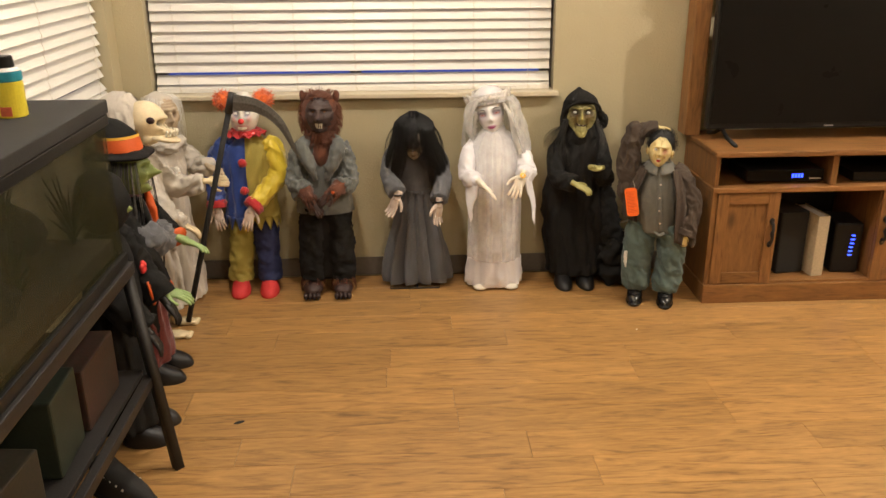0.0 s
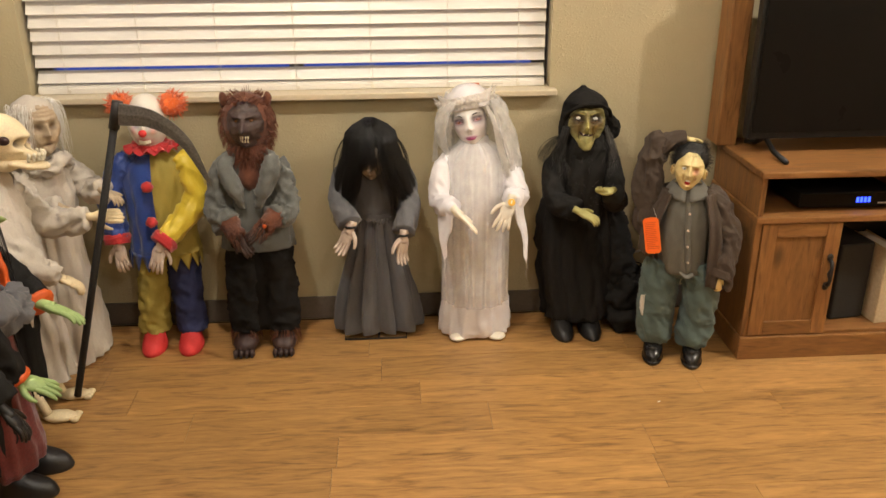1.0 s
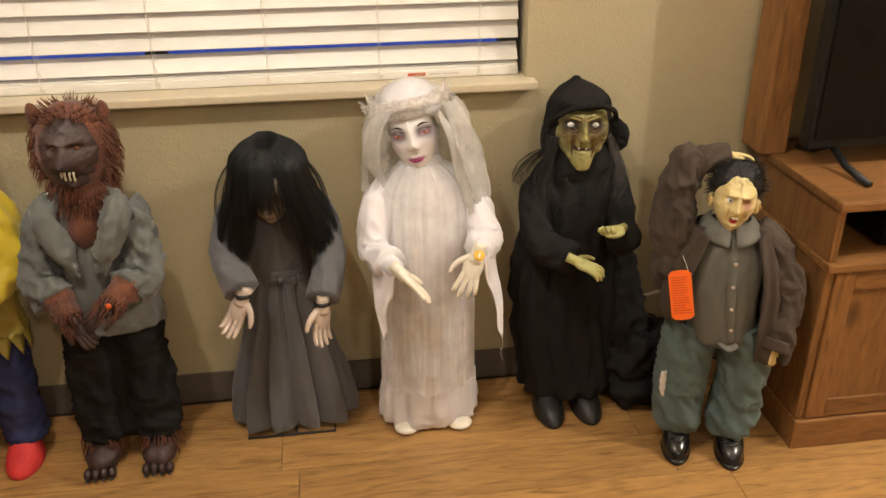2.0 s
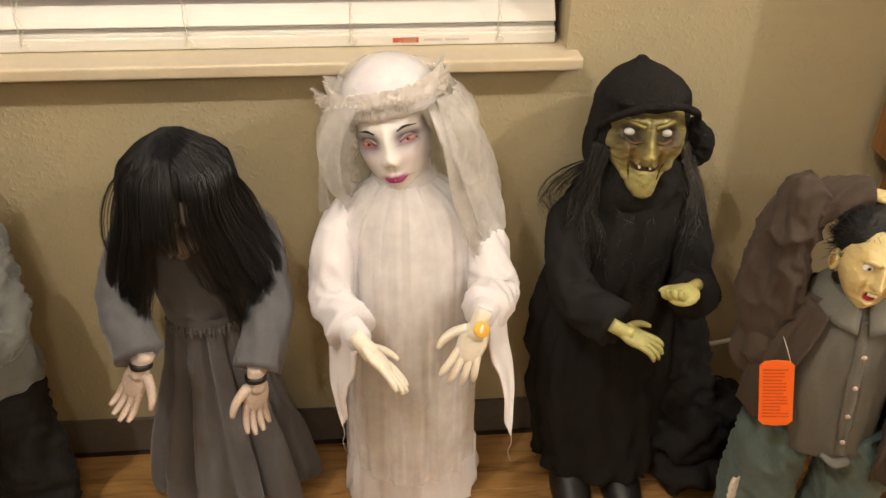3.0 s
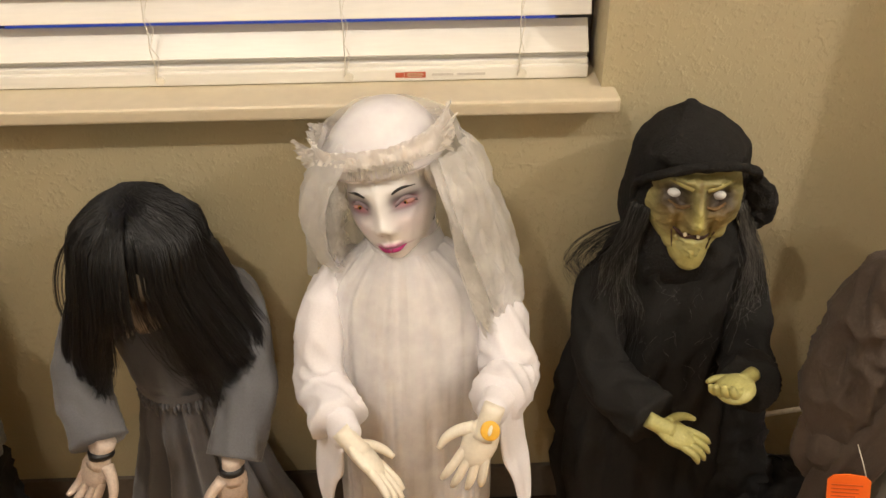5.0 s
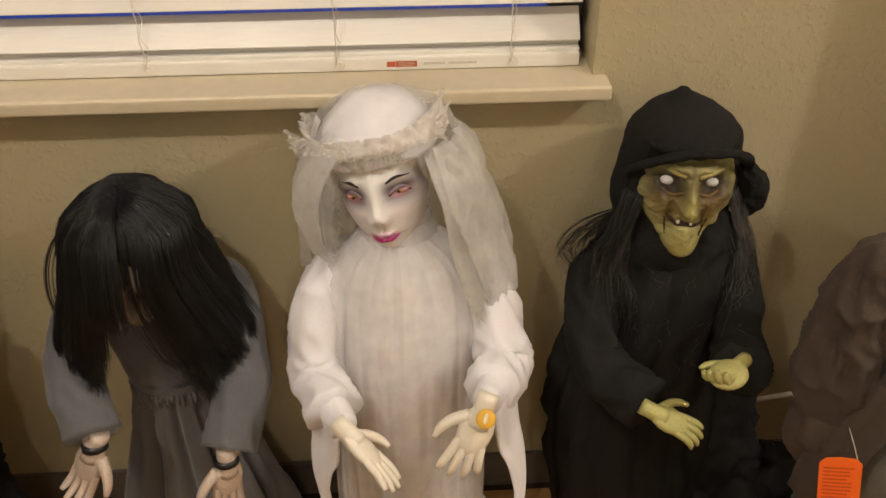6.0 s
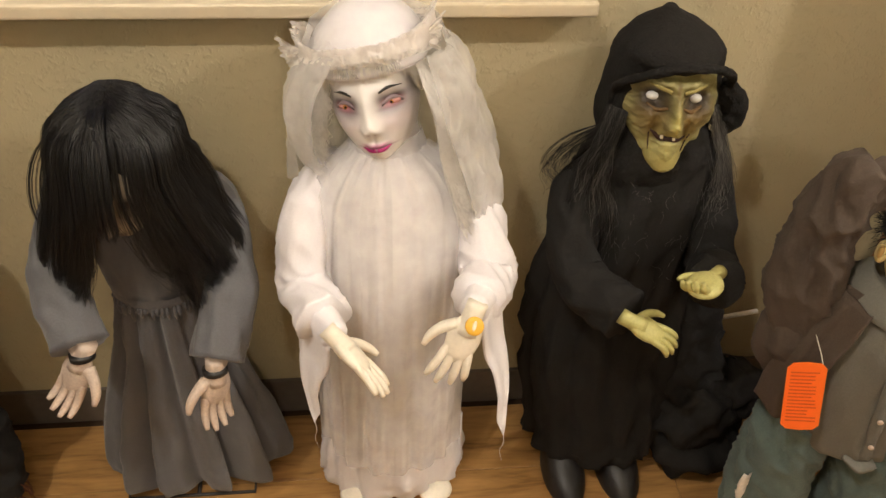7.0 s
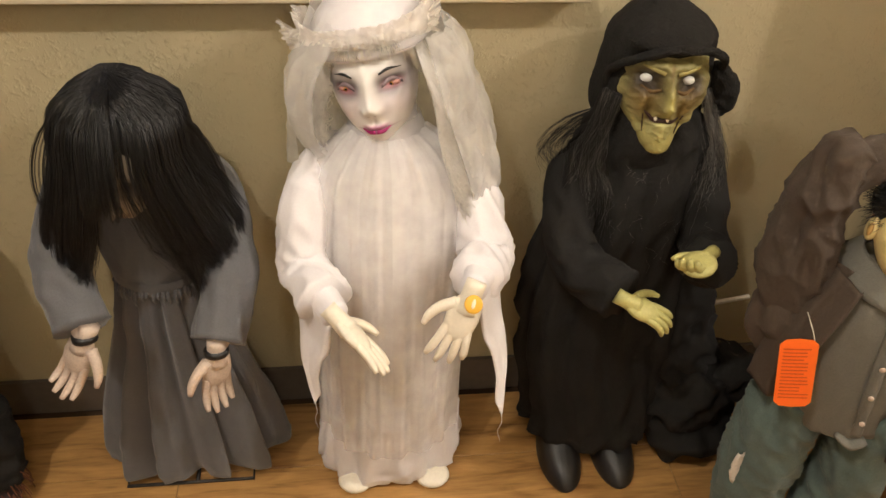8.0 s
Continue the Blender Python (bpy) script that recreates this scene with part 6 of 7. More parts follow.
    bumps = [(-0.36, 0.14, 0.2, 0.14, -0.18), (0.36, 0.14, 0.2, 0.14, -0.18), (0, 0.0, 0.1, 0.2, 0.15), (0, -0.48, 0.42, 0.14, 0.12), (0, -0.85, 0.3, 0.14, 0.15), (-0.48, -0.12, 0.22, 0.2, 0.14), (0.48, -0.12, 0.22, 0.2, 0.14)]
    paints = [(0, -0.48, 0.48, 0.17, (0.55, 0.04, 0.05), 0.9), (-0.36, 0.14, 0.2, 0.2, (0.08, 0.12, 0.3), 0.85), (0.36, 0.14, 0.2, 0.2, (0.08, 0.12, 0.3), 0.85), (-0.5, -0.1, 0.15, 0.13, (0.75, 0.2, 0.2), 0.6), (0.5, -0.1, 0.15, 0.13, (0.75, 0.2, 0.2), 0.6)]
    pl = d.face(hc, (0.064, 0.066, 0.098), D_CLOWN, bumps=bumps, paints=paints, taper=0.3, n=72)
    t = d.turn
    d.ball(pl(0, -0.16) + t @ Vector((0, -0.004, 0)), (0.013, 0.012, 0.012), D_SHOE_RED, None, 18)
    for k in range(7):
        x = -0.27 + 0.09 * k
        d.ball(pl(x, -0.49 + 0.05 * abs(x)) + t @ Vector((0, -0.001, 0)), (0.0038, 0.003, 0.007), D_TOOTH, t, 10)
    for sx in (-1, 1):
        d.ball(pl(0.36 * sx, 0.14), (0.009, 0.006, 0.006), D_WHITE_EYE, t, 14)
        d.tube([pl(0.2 * sx, 0.36), pl(0.36 * sx, 0.46), pl(0.5 * sx, 0.36)], [0.0012, 0.002, 0.001], D_NAVY, 6, 9)
        d.ball(hc + Vector((0.082 * sx, 0.012, 0.060)), (0.038, 0.042, 0.036), D_ORANGE_FUZZ, None, 26, 0.012, 60)
        for i in range(260):
            o = Vector((rnd.gauss(0.45 * sx, 1), rnd.gauss(0, 1), rnd.gauss(0, 1))).normalized()
            p = hc + Vector((0.082 * sx, 0.012, 0.060)) + Vector((o.x * 0.036, o.y * 0.040, o.z * 0.034))
            q = Vector((rnd.uniform(-1, 1), rnd.uniform(-1, 1), rnd.uniform(-1, 1))) * 0.008
            d.strand([p, p + o * 0.008 + q * 0.5, p + o * 0.014 + q], 0.0014, 0.0006, D_ORANGE_FUZZ, 4)
    return d.finish((-0.830, 3.425, 0), 0, "clown doll in blue and yellow satin suit with red shoes")


# ---------------------------------------------------------------- hooded skeleton in white rags (looks along the row)
def reaper_doll():
    d = Doll("skeleton_reaper_doll")
    rnd = d.rnd
    # local: looks to -y; turned to face the room later
    d.loft([(0, 0.01, 0.070, 0.105, 0.060), (0, 0.01, 0.12, 0.105, 0.062), (0, 0.01, 0.35, 0.096, 0.062), (0, 0.01, 0.50, 0.095, 0.062), (0, 0.01, 0.55, 0.07, 0.05)], D_BLACK_CLOTH, 26, 64, pleats(6, 0.06, 0.6), 0.008, 14)
    d.loft([(0, 0, 0.44, 0.120, 0.085), (0, -0.005, 0.54, 0.118, 0.080), (0, 0, 0.64, 0.108, 0.072), (0, 0.0, 0.72, 0.060, 0.052), (0, -0.008, 0.78, 0.03, 0.03)], D_RAG, 30, 80, pleats(8, 0.04, 0.3), 0.012, 16)
    for k in range(9):
        a = rnd.uniform(-2.2, 2.2)
        x, y, z = 0.115 * math.sin(a), -0.080 * math.cos(a), rnd.uniform(0.42, 0.56)
        d.tube([(x * 0.9, y * 0.9, z + 0.14), (x, y - 0.01, z), (x * 1.05, y * 1.1, z - rnd.uniform(0.06, 0.15))], [0.03, 0.028, 0.004], D_RAG, 10, 12, 0.008, 0.3)
    # long rag drape at the farther side
    d.loft([(0.05, -0.01, 0.09, 0.085, 0.09), (0.05, -0.01, 0.22, 0.078, 0.075), (0.045, -0.005, 0.36, 0.070, 0.062), (0.04, 0, 0.48, 0.06, 0.055)], D_RAG, 24, 60, pleats(7, 0.09, 0.5), 0.012, 14, cap=False)
    for sx, elbow, wrist in ((-1, (-0.115, -0.11, 0.545), (-0.055, -0.155, 0.475)), (1, (0.090, -0.11, 0.59), (0.085, -0.235, 0.608))):
        d.tube([(0.065 * sx, 0, 0.70), (0.10 * sx, -0.025, 0.655), elbow, tuple(np.array(elbow) * 0.15 + np.array(wrist) * 0.85)], [0.035, 0.042, 0.042, 0.032], D_RAG, 20, 28, 0.009)
        d.tube([elbow, wrist], [0.014, 0.011], D_BONE, 10, 6)
        d.palm(wrist, (0.25, -0.75, -0.55) if sx < 0 else (0.15, -0.95, -0.05), (0.0, -0.2, 0.9) if sx < 0 else (-0.85, 0.15, 0.35), 0.095, D_BONE, thumb=1 if sx > 0 else -1, curl=0.85 if sx > 0 else 0.6, spread=0.1, bony=1.5)
    for fx, fy in ((-0.062, 0.0), (0.066, 0.0)):
        d.ball((fx, -0.085 + fy, 0.014), (0.028, 0.052, 0.016), D_BONE, None, 20, 0.003, 60)
        for k in range(4):
            d.ball((fx - 0.02 + 0.0133 * k, -0.132 + fy, 0.011), (0.007, 0.014, 0.009), D_BONE, None, 10)
        d.tube([(fx, -0.05, 0.02), (fx, -0.02, 0.12)], [0.014, 0.012], D_BONE, 10, 5)
    # skull: cranium, cheekbones, sockets, open beak-like jaw
    hc = Vector((0, -0.045, 0.868))
    bumps = [(-0.38, 0.05, 0.22, 0.18, -0.45), (0.38, 0.05, 0.22, 0.18, -0.45), (0, -0.12, 0.10, 0.12, -0.25), (0, -0.45, 0.32, 0.2, 0.62), (-0.55, -0.2, 0.15, 0.1, 0.15), (0.55, -0.2, 0.15, 0.1, 0.15), (0, 0.3, 0.6, 0.1, 0.10)]
    paints = [(-0.38, 0.05, 0.19, 0.16, (0.03, 0.02, 0.02), 0.98), (0.38, 0.05, 0.19, 0.16, (0.03, 0.02, 0.02), 0.98), (0, -0.14, 0.09, 0.12, (0.06, 0.04, 0.03), 0.95), (0, -0.58, 0.4, 0.04, (0.25, 0.17, 0.1), 0.8)]
    d.face(hc, (0.060, 0.080, 0.075), D_BONE, pitch=8, bumps=bumps, paints=paints, taper=0.25, n=76)
    d.ball(hc + Vector((0.0515, -0.035, 0.010)), (0.010, 0.017, 0.013), D_MOUTH, None, 14)
    d.ball(hc + Vector((-0.0515, -0.035, 0.010)), (0.010, 0.017, 0.013), D_MOUTH, None, 14)
    jaw = hc + Vector((0, -0.055, -0.064))
    d.ball(jaw, (0.042, 0.072, 0.015), D_BONE, Euler((radians(12), 0, 0)).to_matrix(), 26, 0.002, 50)
    d.ball(hc + Vector((0, -0.010, -0.060)), (0.045, 0.04, 0.03), D_BONE, None, 18)
    for k in range(9):
        a = -1.1 + 2.2 * k / 8
        d.ball((0.034 * math.sin(a), hc.y - 0.060 - 0.056 * math.cos(a), hc.z - 0.040), (0.005, 0.005, 0.008), D_TOOTH, None, 8)
        d.ball((0.032 * math.sin(a), jaw.y - 0.058 * math.cos(a), jaw.z + 0.014), (0.005, 0.005, 0.008), D_TOOTH, None, 8)
    # hood
    d.loft([(0, 0.020, 0.70, 0.105, 0.085), (0, 0.030, 0.78, 0.096, 0.090), (0, 0.040, 0.87, 0.092, 0.100), (0, 0.040, 0.935, 0.074, 0.086), (0, 0.030, 0.972, 0.030, 0.04), (0, 0.025, 0.978, 0.006, 0.01)],
           D_RAG, 30, 80, pleats(7, 0.04), 0.010, 18, arc=(0.82, 2 * math.pi - 0.82))
    d.ball((0, 0.045, 0.90), (0.080, 0.082, 0.075), D_RAG, None, 28, 0.008, 24)
    return d.finish((-1.165, 3.0, 0), 90, "skeleton doll in white rags with open jaw, gripping a scythe")


def mummy_doll():
    d = Doll("withered_ghost_doll")
    rnd = d.rnd
    d.loft([(0, 0.0, 0.012, 0.135, 0.105), (0, 0, 0.06, 0.128, 0.10), (0, 0, 0.25, 0.105, 0.085), (0, 0, 0.45, 0.095, 0.075), (0, 0, 0.60, 0.100, 0.070), (0, 0.005, 0.68, 0.085, 0.06), (0, 0, 0.72, 0.04, 0.04)], D_RAG, 40, 90, pleats(9, 0.07, 0.7), 0.010, 13)
    for sx in (-1, 1):
        elbow, wrist = (0.125 * sx, -0.07, 0.585), (0.085 * sx, -0.155, 0.60)
        d.tube([(0.06 * sx, 0, 0.69), (0.10 * sx, -0.012, 0.65), elbow, wrist], [0.034, 0.042, 0.042, 0.034], D_RAG, 20, 26, 0.009)
        d.palm((wrist[0], wrist[1] - 0.01, wrist[2]), (0, -0.9, -0.3), (0, -0.2, 0.9), 0.085, D_TAN_MASK, thumb=-sx, curl=0.7)
    pts = [(0.075 * math.sin(a), -0.01 - 0.065 * math.cos(a), 0.705 + 0.008 * math.sin(3 * a)) for a in np.linspace(-math.pi, math.pi, 18)]
    d.tube(pts, [0.020] * 18, D_RAG, 12, 44, 0.010, scale=36)
    hc = Vector((0, -0.025, 0.815))
    bumps = [(-0.36, 0.10, 0.2, 0.14, -0.25), (0.36, 0.10, 0.2, 0.14, -0.25), (0, 0, 0.1, 0.25, 0.22), (0, -0.18, 0.15, 0.1, 0.25), (0, -0.52, 0.3, 0.06, -0.18), (0, -0.8, 0.26, 0.14, 0.2), (0, 0.36, 0.5, 0.07, 0.14)] + [(0, 0.45 + 0.1 * k, 0.6, 0.03, 0.05) for k in range(4)]
    paints = [(-0.36, 0.1, 0.24, 0.16, (0.25, 0.18, 0.12), 0.85), (0.36, 0.1, 0.24, 0.16, (0.25, 0.18, 0.12), 0.85), (0, -0.52, 0.26, 0.05, (0.15, 0.08, 0.06), 0.9)] + [(0, 0.48 + 0.12 * k, 0.7, 0.03, (0.55, 0.45, 0.35), 0.7) for k in range(4)]
    d.face(hc, (0.062, 0.068, 0.090), D_TAN_MASK, pitch=-6, yaw=-20, bumps=bumps, paints=paints, taper=0.35, n=76, wrinkle=0.003)
    d.ball(hc + Vector((0, 0.02, 0.035)), (0.070, 0.068, 0.066), D_RAG, None, 26, 0.006, 40)
    for i in range(260):
        sx = rnd.choice((-1, 1))
        p = hc + Vector((sx * rnd.uniform(0.03, 0.066), rnd.uniform(-0.03, 0.05), rnd.uniform(0.04, 0.085)))
        d.strand([p, p + Vector((sx * 0.014, -0.008, -0.01)), p + Vector((sx * rnd.uniform(0.01, 0.03), -0.01, -rnd.uniform(0.06, 0.18)))], 0.0009, 0.0004, D_PALE_HAIR, 7)
    return d.finish((-1.165, 3.345, 0), 62, "withered ghost doll wrapped in off-white gauze with tan face")


def green_witch_doll():
    d = Doll("green_witch_doll")
    rnd = d.rnd
    d.loft([(0, 0.0, 0.070, 0.120, 0.085), (0, 0, 0.12, 0.120, 0.088), (0, 0, 0.30, 0.105, 0.078), (0, 0, 0.46, 0.092, 0.068)], D_DARK_RED, 26, 76, pleats(9, 0.06, 0.6), 0.006, 14)
    d.loft([(0, 0.012, 0.10, 0.128, 0.090), (0, 0.01, 0.30, 0.118, 0.084), (0, 0.006, 0.48, 0.108, 0.074), (0, 0.006, 0.62, 0.104, 0.066), (0, 0.008, 0.69, 0.06, 0.05)], D_BLACK_CLOTH, 32, 76, pleats(8, 0.05, 0.5), 0.007, 14, arc=(0.35, 2 * math.pi - 0.35))
    d.loft([(0, -0.004, 0.46, 0.075, 0.072), (0, -0.004, 0.58, 0.075, 0.068), (0, 0, 0.68, 0.05, 0.05)], D_DARK_RED, 14, 40, None, 0.004, 20)
    for sx in (-1, 1):
        d.tube([(0.03 * sx, -0.072, 0.50), (0.038 * sx, -0.074, 0.60), (0.045 * sx, -0.055, 0.69)], [0.010, 0.012, 0.010], D_ORANGE if sx > 0 else D_BLACK_CLOTH, 10, 16, 0.003)
        elbow, wrist = (0.130 * sx, -0.07, 0.53), ((-0.085, -0.105, 0.385) if sx < 0 else (0.085, -0.130, 0.505))
        d.tube([(0.07 * sx, 0, 0.67), (0.105 * sx, -0.01, 0.63), elbow, wrist], [0.034, 0.042, 0.040, 0.034], D_BLACK_CLOTH, 20, 28, 0.007)
        w, e = Vector(wrist), Vector(elbow)
        u = (w - e).normalized()
        d.tube([w - u * 0.004, w + u * 0.010], [0.036, 0.037], D_ORANGE, 20, 4, 0.003)
        d.palm(tuple(w + u * 0.02), (0.1 * -sx, -0.85, -0.35), (0.25 * sx, -0.3, 0.85), 0.115, D_GREEN_SKIN, thumb=-sx, curl=0.32, spread=0.35)
        fx = 0.060 * sx
        d.loft([(fx, -0.065, 0.0, 0.038, 0.075), (fx, -0.065, 0.012, 0.040, 0.078), (fx, -0.060, 0.04, 0.036, 0.066), (fx, -0.03, 0.068, 0.030, 0.036), (fx, -0.02, 0.11, 0.029, 0.032)], D_BOOT, 18, 28)
    # grey gauzy shawl
    d.tube([(-0.125, 0.02, 0.56), (-0.10, -0.065, 0.555), (-0.02, -0.095, 0.53), (0.05, -0.085, 0.55)], [0.05, 0.052, 0.046, 0.03], D_GREY, 16, 28, 0.014, scale=26)
    hc = Vector((0, -0.025, 0.772))
    bumps = [(-0.38, 0.12, 0.2, 0.14, -0.22), (0.38, 0.12, 0.2, 0.14, -0.22), (0, 0.05, 0.1, 0.2, 0.25), (0, -0.18, 0.12, 0.14, 0.60), (0, -0.52, 0.36, 0.05, -0.15), (0, -0.84, 0.22, 0.17, 0.45), (-0.5, -0.12, 0.2, 0.17, 0.15), (0.5, -0.12, 0.2, 0.17, 0.15), (0, 0.33, 0.5, 0.08, 0.14)]
    paints = [(-0.38, 0.12, 0.24, 0.16, (0.3, 0.3, 0.25), 0.8), (0.38, 0.12, 0.24, 0.16, (0.3, 0.3, 0.25), 0.8), (0, -0.53, 0.32, 0.05, (0.12, 0.06, 0.05), 0.9)]
    d.face(hc, (0.060, 0.064, 0.085), D_GREEN, pitch=-4, bumps=bumps, paints=paints, taper=0.5, n=76, wrinkle=0.002)
    # pointed hat with orange band and gold edge
    d.loft([(0, 0.0, 0.826, 0.108, 0.108), (0, 0, 0.834, 0.112, 0.112), (0, 0, 0.842, 0.085, 0.085), (0, 0, 0.850, 0.074, 0.076)], D_BLACK_CLOTH, 12, 56, pleats(4, 0.04), 0.006, 20)
    d.loft([(0, 0, 0.848, 0.0735, 0.0755), (0, 0.002, 0.870, 0.072, 0.073), (0, 0.004, 0.892, 0.068, 0.069)], D_ORANGE, 6, 48, cap=False)
    d.loft([(0, 0.004, 0.890, 0.0705, 0.0715), (0, 0.004, 0.899, 0.069, 0.069)], D_GOLD, 4, 48, cap=False)
    d.loft([(0, 0.003, 0.889, 0.067, 0.068), (0, 0.012, 0.915, 0.054, 0.055), (0, 0.030, 0.940, 0.038, 0.040), (0, 0.060, 0.952, 0.022, 0.024), (0, 0.10, 0.940, 0.007, 0.008)], D_BLACK_CLOTH, 14, 40, None, 0.005, 30)
    for i in range(200):
        a = rnd.uniform(0.9, 2 * math.pi - 0.9)
        p = hc + Vector((0.06 * math.sin(a), -0.06 * math.cos(a), 0.04))
        d.strand([p, p + Vector((0.03 * math.sin(a), -0.02 * math.cos(a), -0.07)), p + Vector((0.045 * math.sin(a), -0.03 * math.cos(a), -0.16 - rnd.uniform(0, 0.08)))], 0.0012, 0.0005, D_GREY_HAIR if rnd.random() < 0.5 else D_BLACK_HAIR, 7)
    return d.finish((-1.105, 2.640, 0), 90, "green-faced witch doll in black coat, dark red skirt and pointed hat")


def dark_doll():
    d = Doll("black_coat_doll")
    d.loft([(0, 0, 0.06, 0.125, 0.095), (0, 0, 0.10, 0.125, 0.095), (0, 0, 0.32, 0.108, 0.082), (0, 0, 0.52, 0.100, 0.07), (0, 0.005, 0.64, 0.095, 0.06), (0, 0.01, 0.69, 0.05, 0.04)], D_BLACK_CLOTH, 30, 76, pleats(8, 0.06, 0.6), 0.008, 13)
    for sx in (-1, 1):
        elbow, wrist = (0.125 * sx, -0.05, 0.53), (0.105 * sx, -0.115, 0.43)
        d.tube([(0.07 * sx, 0, 0.67), (0.105 * sx, -0.01, 0.63), elbow, wrist], [0.036, 0.044, 0.045, 0.044], D_BLACK_CLOTH, 18, 26, 0.007)
        d.palm((wrist[0], wrist[1] - 0.012, wrist[2] - 0.014), (0, -0.5, -0.8), (0, -0.8, 0.4), 0.095, D_BOOT, thumb=-sx, curl=0.4)
        fx = 0.058 * sx
        d.loft([(fx, -0.065, 0.0, 0.038, 0.075), (fx, -0.065, 0.012, 0.040, 0.078), (fx, -0.060, 0.04, 0.036, 0.066), (fx, -0.03, 0.068, 0.030, 0.036), (fx, -0.02, 0.10, 0.029, 0.032)], D_BOOT, 18, 28)
    hc = Vector((0, -0.015, 0.775))
    d.face(hc, (0.060, 0.064, 0.085), D_GREEN, bumps=[(0, -0.15, 0.13, 0.14, 0.35), (-0.37, 0.12, 0.2, 0.14, -0.2), (0.37, 0.12, 0.2, 0.14, -0.2)], taper=0.4, n=48)
    d.ball(hc + Vector((0, 0.004, 0.01)), (0.082, 0.080, 0.098), D_BLACK_CLOTH, None, 30, 0.008, 24)
    for k in range(5):
        a = 2 * math.pi * k / 5
        d.ball((0.06 + 0.011 * math.sin(a), -0.086, 0.555 + 0.011 * math.cos(a)), (0.011, 0.008, 0.011), D_SHOE_RED, None, 12)
    d.tube([(0.075, -0.090, 0.50), (0.078, -0.097, 0.46), (0.082, -0.10, 0.42)], [0.010, 0.014, 0.010], D_ORANGE, 8, 9, 0.002, 0.4)
    return d.finish((-1.055, 2.235, 0), 90, "doll in a long black coat with a red flower")


ghost_doll()
girl_doll()
witch_doll()
boy_doll()
wolf_doll()
clown_doll()
reaper_doll()
mummy_doll()
green_witch_doll()
dark_doll()


# ---------------------------------------------------------------- scythe
M_BLADE = surface("aged_blade", (0.16, 0.15, 0.135), 0.45, metal=0.55, scale=40, vary=0.45, bump=0.5, fine=160)
scythe = thing("scythe", "toy scythe with black pole and grey curved blade", "scythe", (-1.056, 3.03, 0.028))
TOP = Vector((0.262, -0.01, 0.925))
part("pole", rod([(0, 0, 0), tuple(TOP * 0.5), tuple(TOP)], 0.011, 12), M_BLACK_MAT, scythe, smooth=True)


def blade_bm():
    """A curved blade: thick spine above, ground edge below."""
    bm = bmesh.new()
    mid = spline([(0.0, 0.0, 0.0), (0.09, 0, -0.018), (0.17, 0, -0.085), (0.228, 0, -0.215)], 26)
    rows = []
    for i, p in enumerate(mid):
        v = i / 25
        q = mid[min(i + 1, 25)] - mid[max(i - 1, 0)]
        tang = Vector(q).normalized()
        nrm = Vector((tang.z, 0, -tang.x))
        nrm = nrm if nrm.z > 0 else -nrm
        wd = 0.032 * (1 - v) ** 0.6 + 0.001
        c = Vector(p)
        rows.append([bm.verts.new(c + nrm * wd * 0.9 + Vector((0, -0.005 * (1 - v), 0))), bm.verts.new(c + Vector((0, -0.006 * (1 - v) - 0.0006, 0))), bm.verts.new(c - nrm * wd),
                     bm.verts.new(c + Vector((0, 0.006 * (1 - v) + 0.0006, 0))), bm.verts.new(c + nrm * wd * 0.9 + Vector((0, 0.005 * (1 - v), 0)))])
    for a, b in zip(rows, rows[1:]):
        for k in range(5):
            bm.faces.new((a[k], a[(k + 1) % 5], b[(k + 1) % 5], b[k]))
    bm.faces.new(rows[0][::-1])
    bm.faces.new(rows[-1])
    bmesh.ops.recalc_face_normals(bm, faces=bm.faces[:])
    return bm


blade = part("blade", blade_bm(), M_BLADE, scythe, "weathered grey curved blade")
blade.location = TOP + Vector((0.006, -0.014, -0.02))
part("blade_socket", rod([tuple(TOP * 0.93), tuple(TOP * 1.012)], 0.0155, 12), M_IRON, scythe, smooth=True)

# ---------------------------------------------------------------- orange tag, rod and bag by the boy
M_TAG = surface("orange_card", (0.95, 0.16, 0.015), 0.55, scale=20, vary=0.04, bump=0.03)
M_INK = surface("tag_ink", (0.62, 0.085, 0.01), 0.6)
tag = thing("orange_tag", "bright orange hang tag with small print, tied to a sleeve", "tag", (0.812, 3.112, 0.376))
tag.matrix_basis = pose(0.799, 3.150, 0.404, -6, -10, -16)
bm = bmesh.new()
outline = [(-0.025, 0.010), (-0.018, 0.002), (0.0, 0.0), (0.018, 0.002), (0.025, 0.010), (0.025, 0.112), (0.018, 0.120), (0.0, 0.122), (-0.018, 0.120), (-0.025, 0.112)]
fr = [bm.verts.new((x, -0.0007, z)) for x, z in outline]
bk = [bm.verts.new((x, 0.0007, z)) for x, z in outline]
bm.faces.new(fr)
bm.faces.new(bk[::-1])
for k in range(10):
    bm.faces.new((fr[k], bk[k], bk[(k + 1) % 10], fr[(k + 1) % 10]))
bmesh.ops.recalc_face_normals(bm, faces=bm.faces[:])
part("card", bm, M_TAG, tag)
rl = random.Random(2)
for i in range(15):
    wd = rl.uniform(0.026, 0.040)
    part("text_bar", box_bm(wd, 0.0004, 0.0022, -0.020 + wd / 2, -0.0010, 0.018 + i * 0.0062), M_INK, tag)
part("string", rod([(0.02, 0, 0.114), (0.016, 0.008, 0.132), (0.012, 0.03, 0.145)], 0.0006, 5), M_CORD, tag)

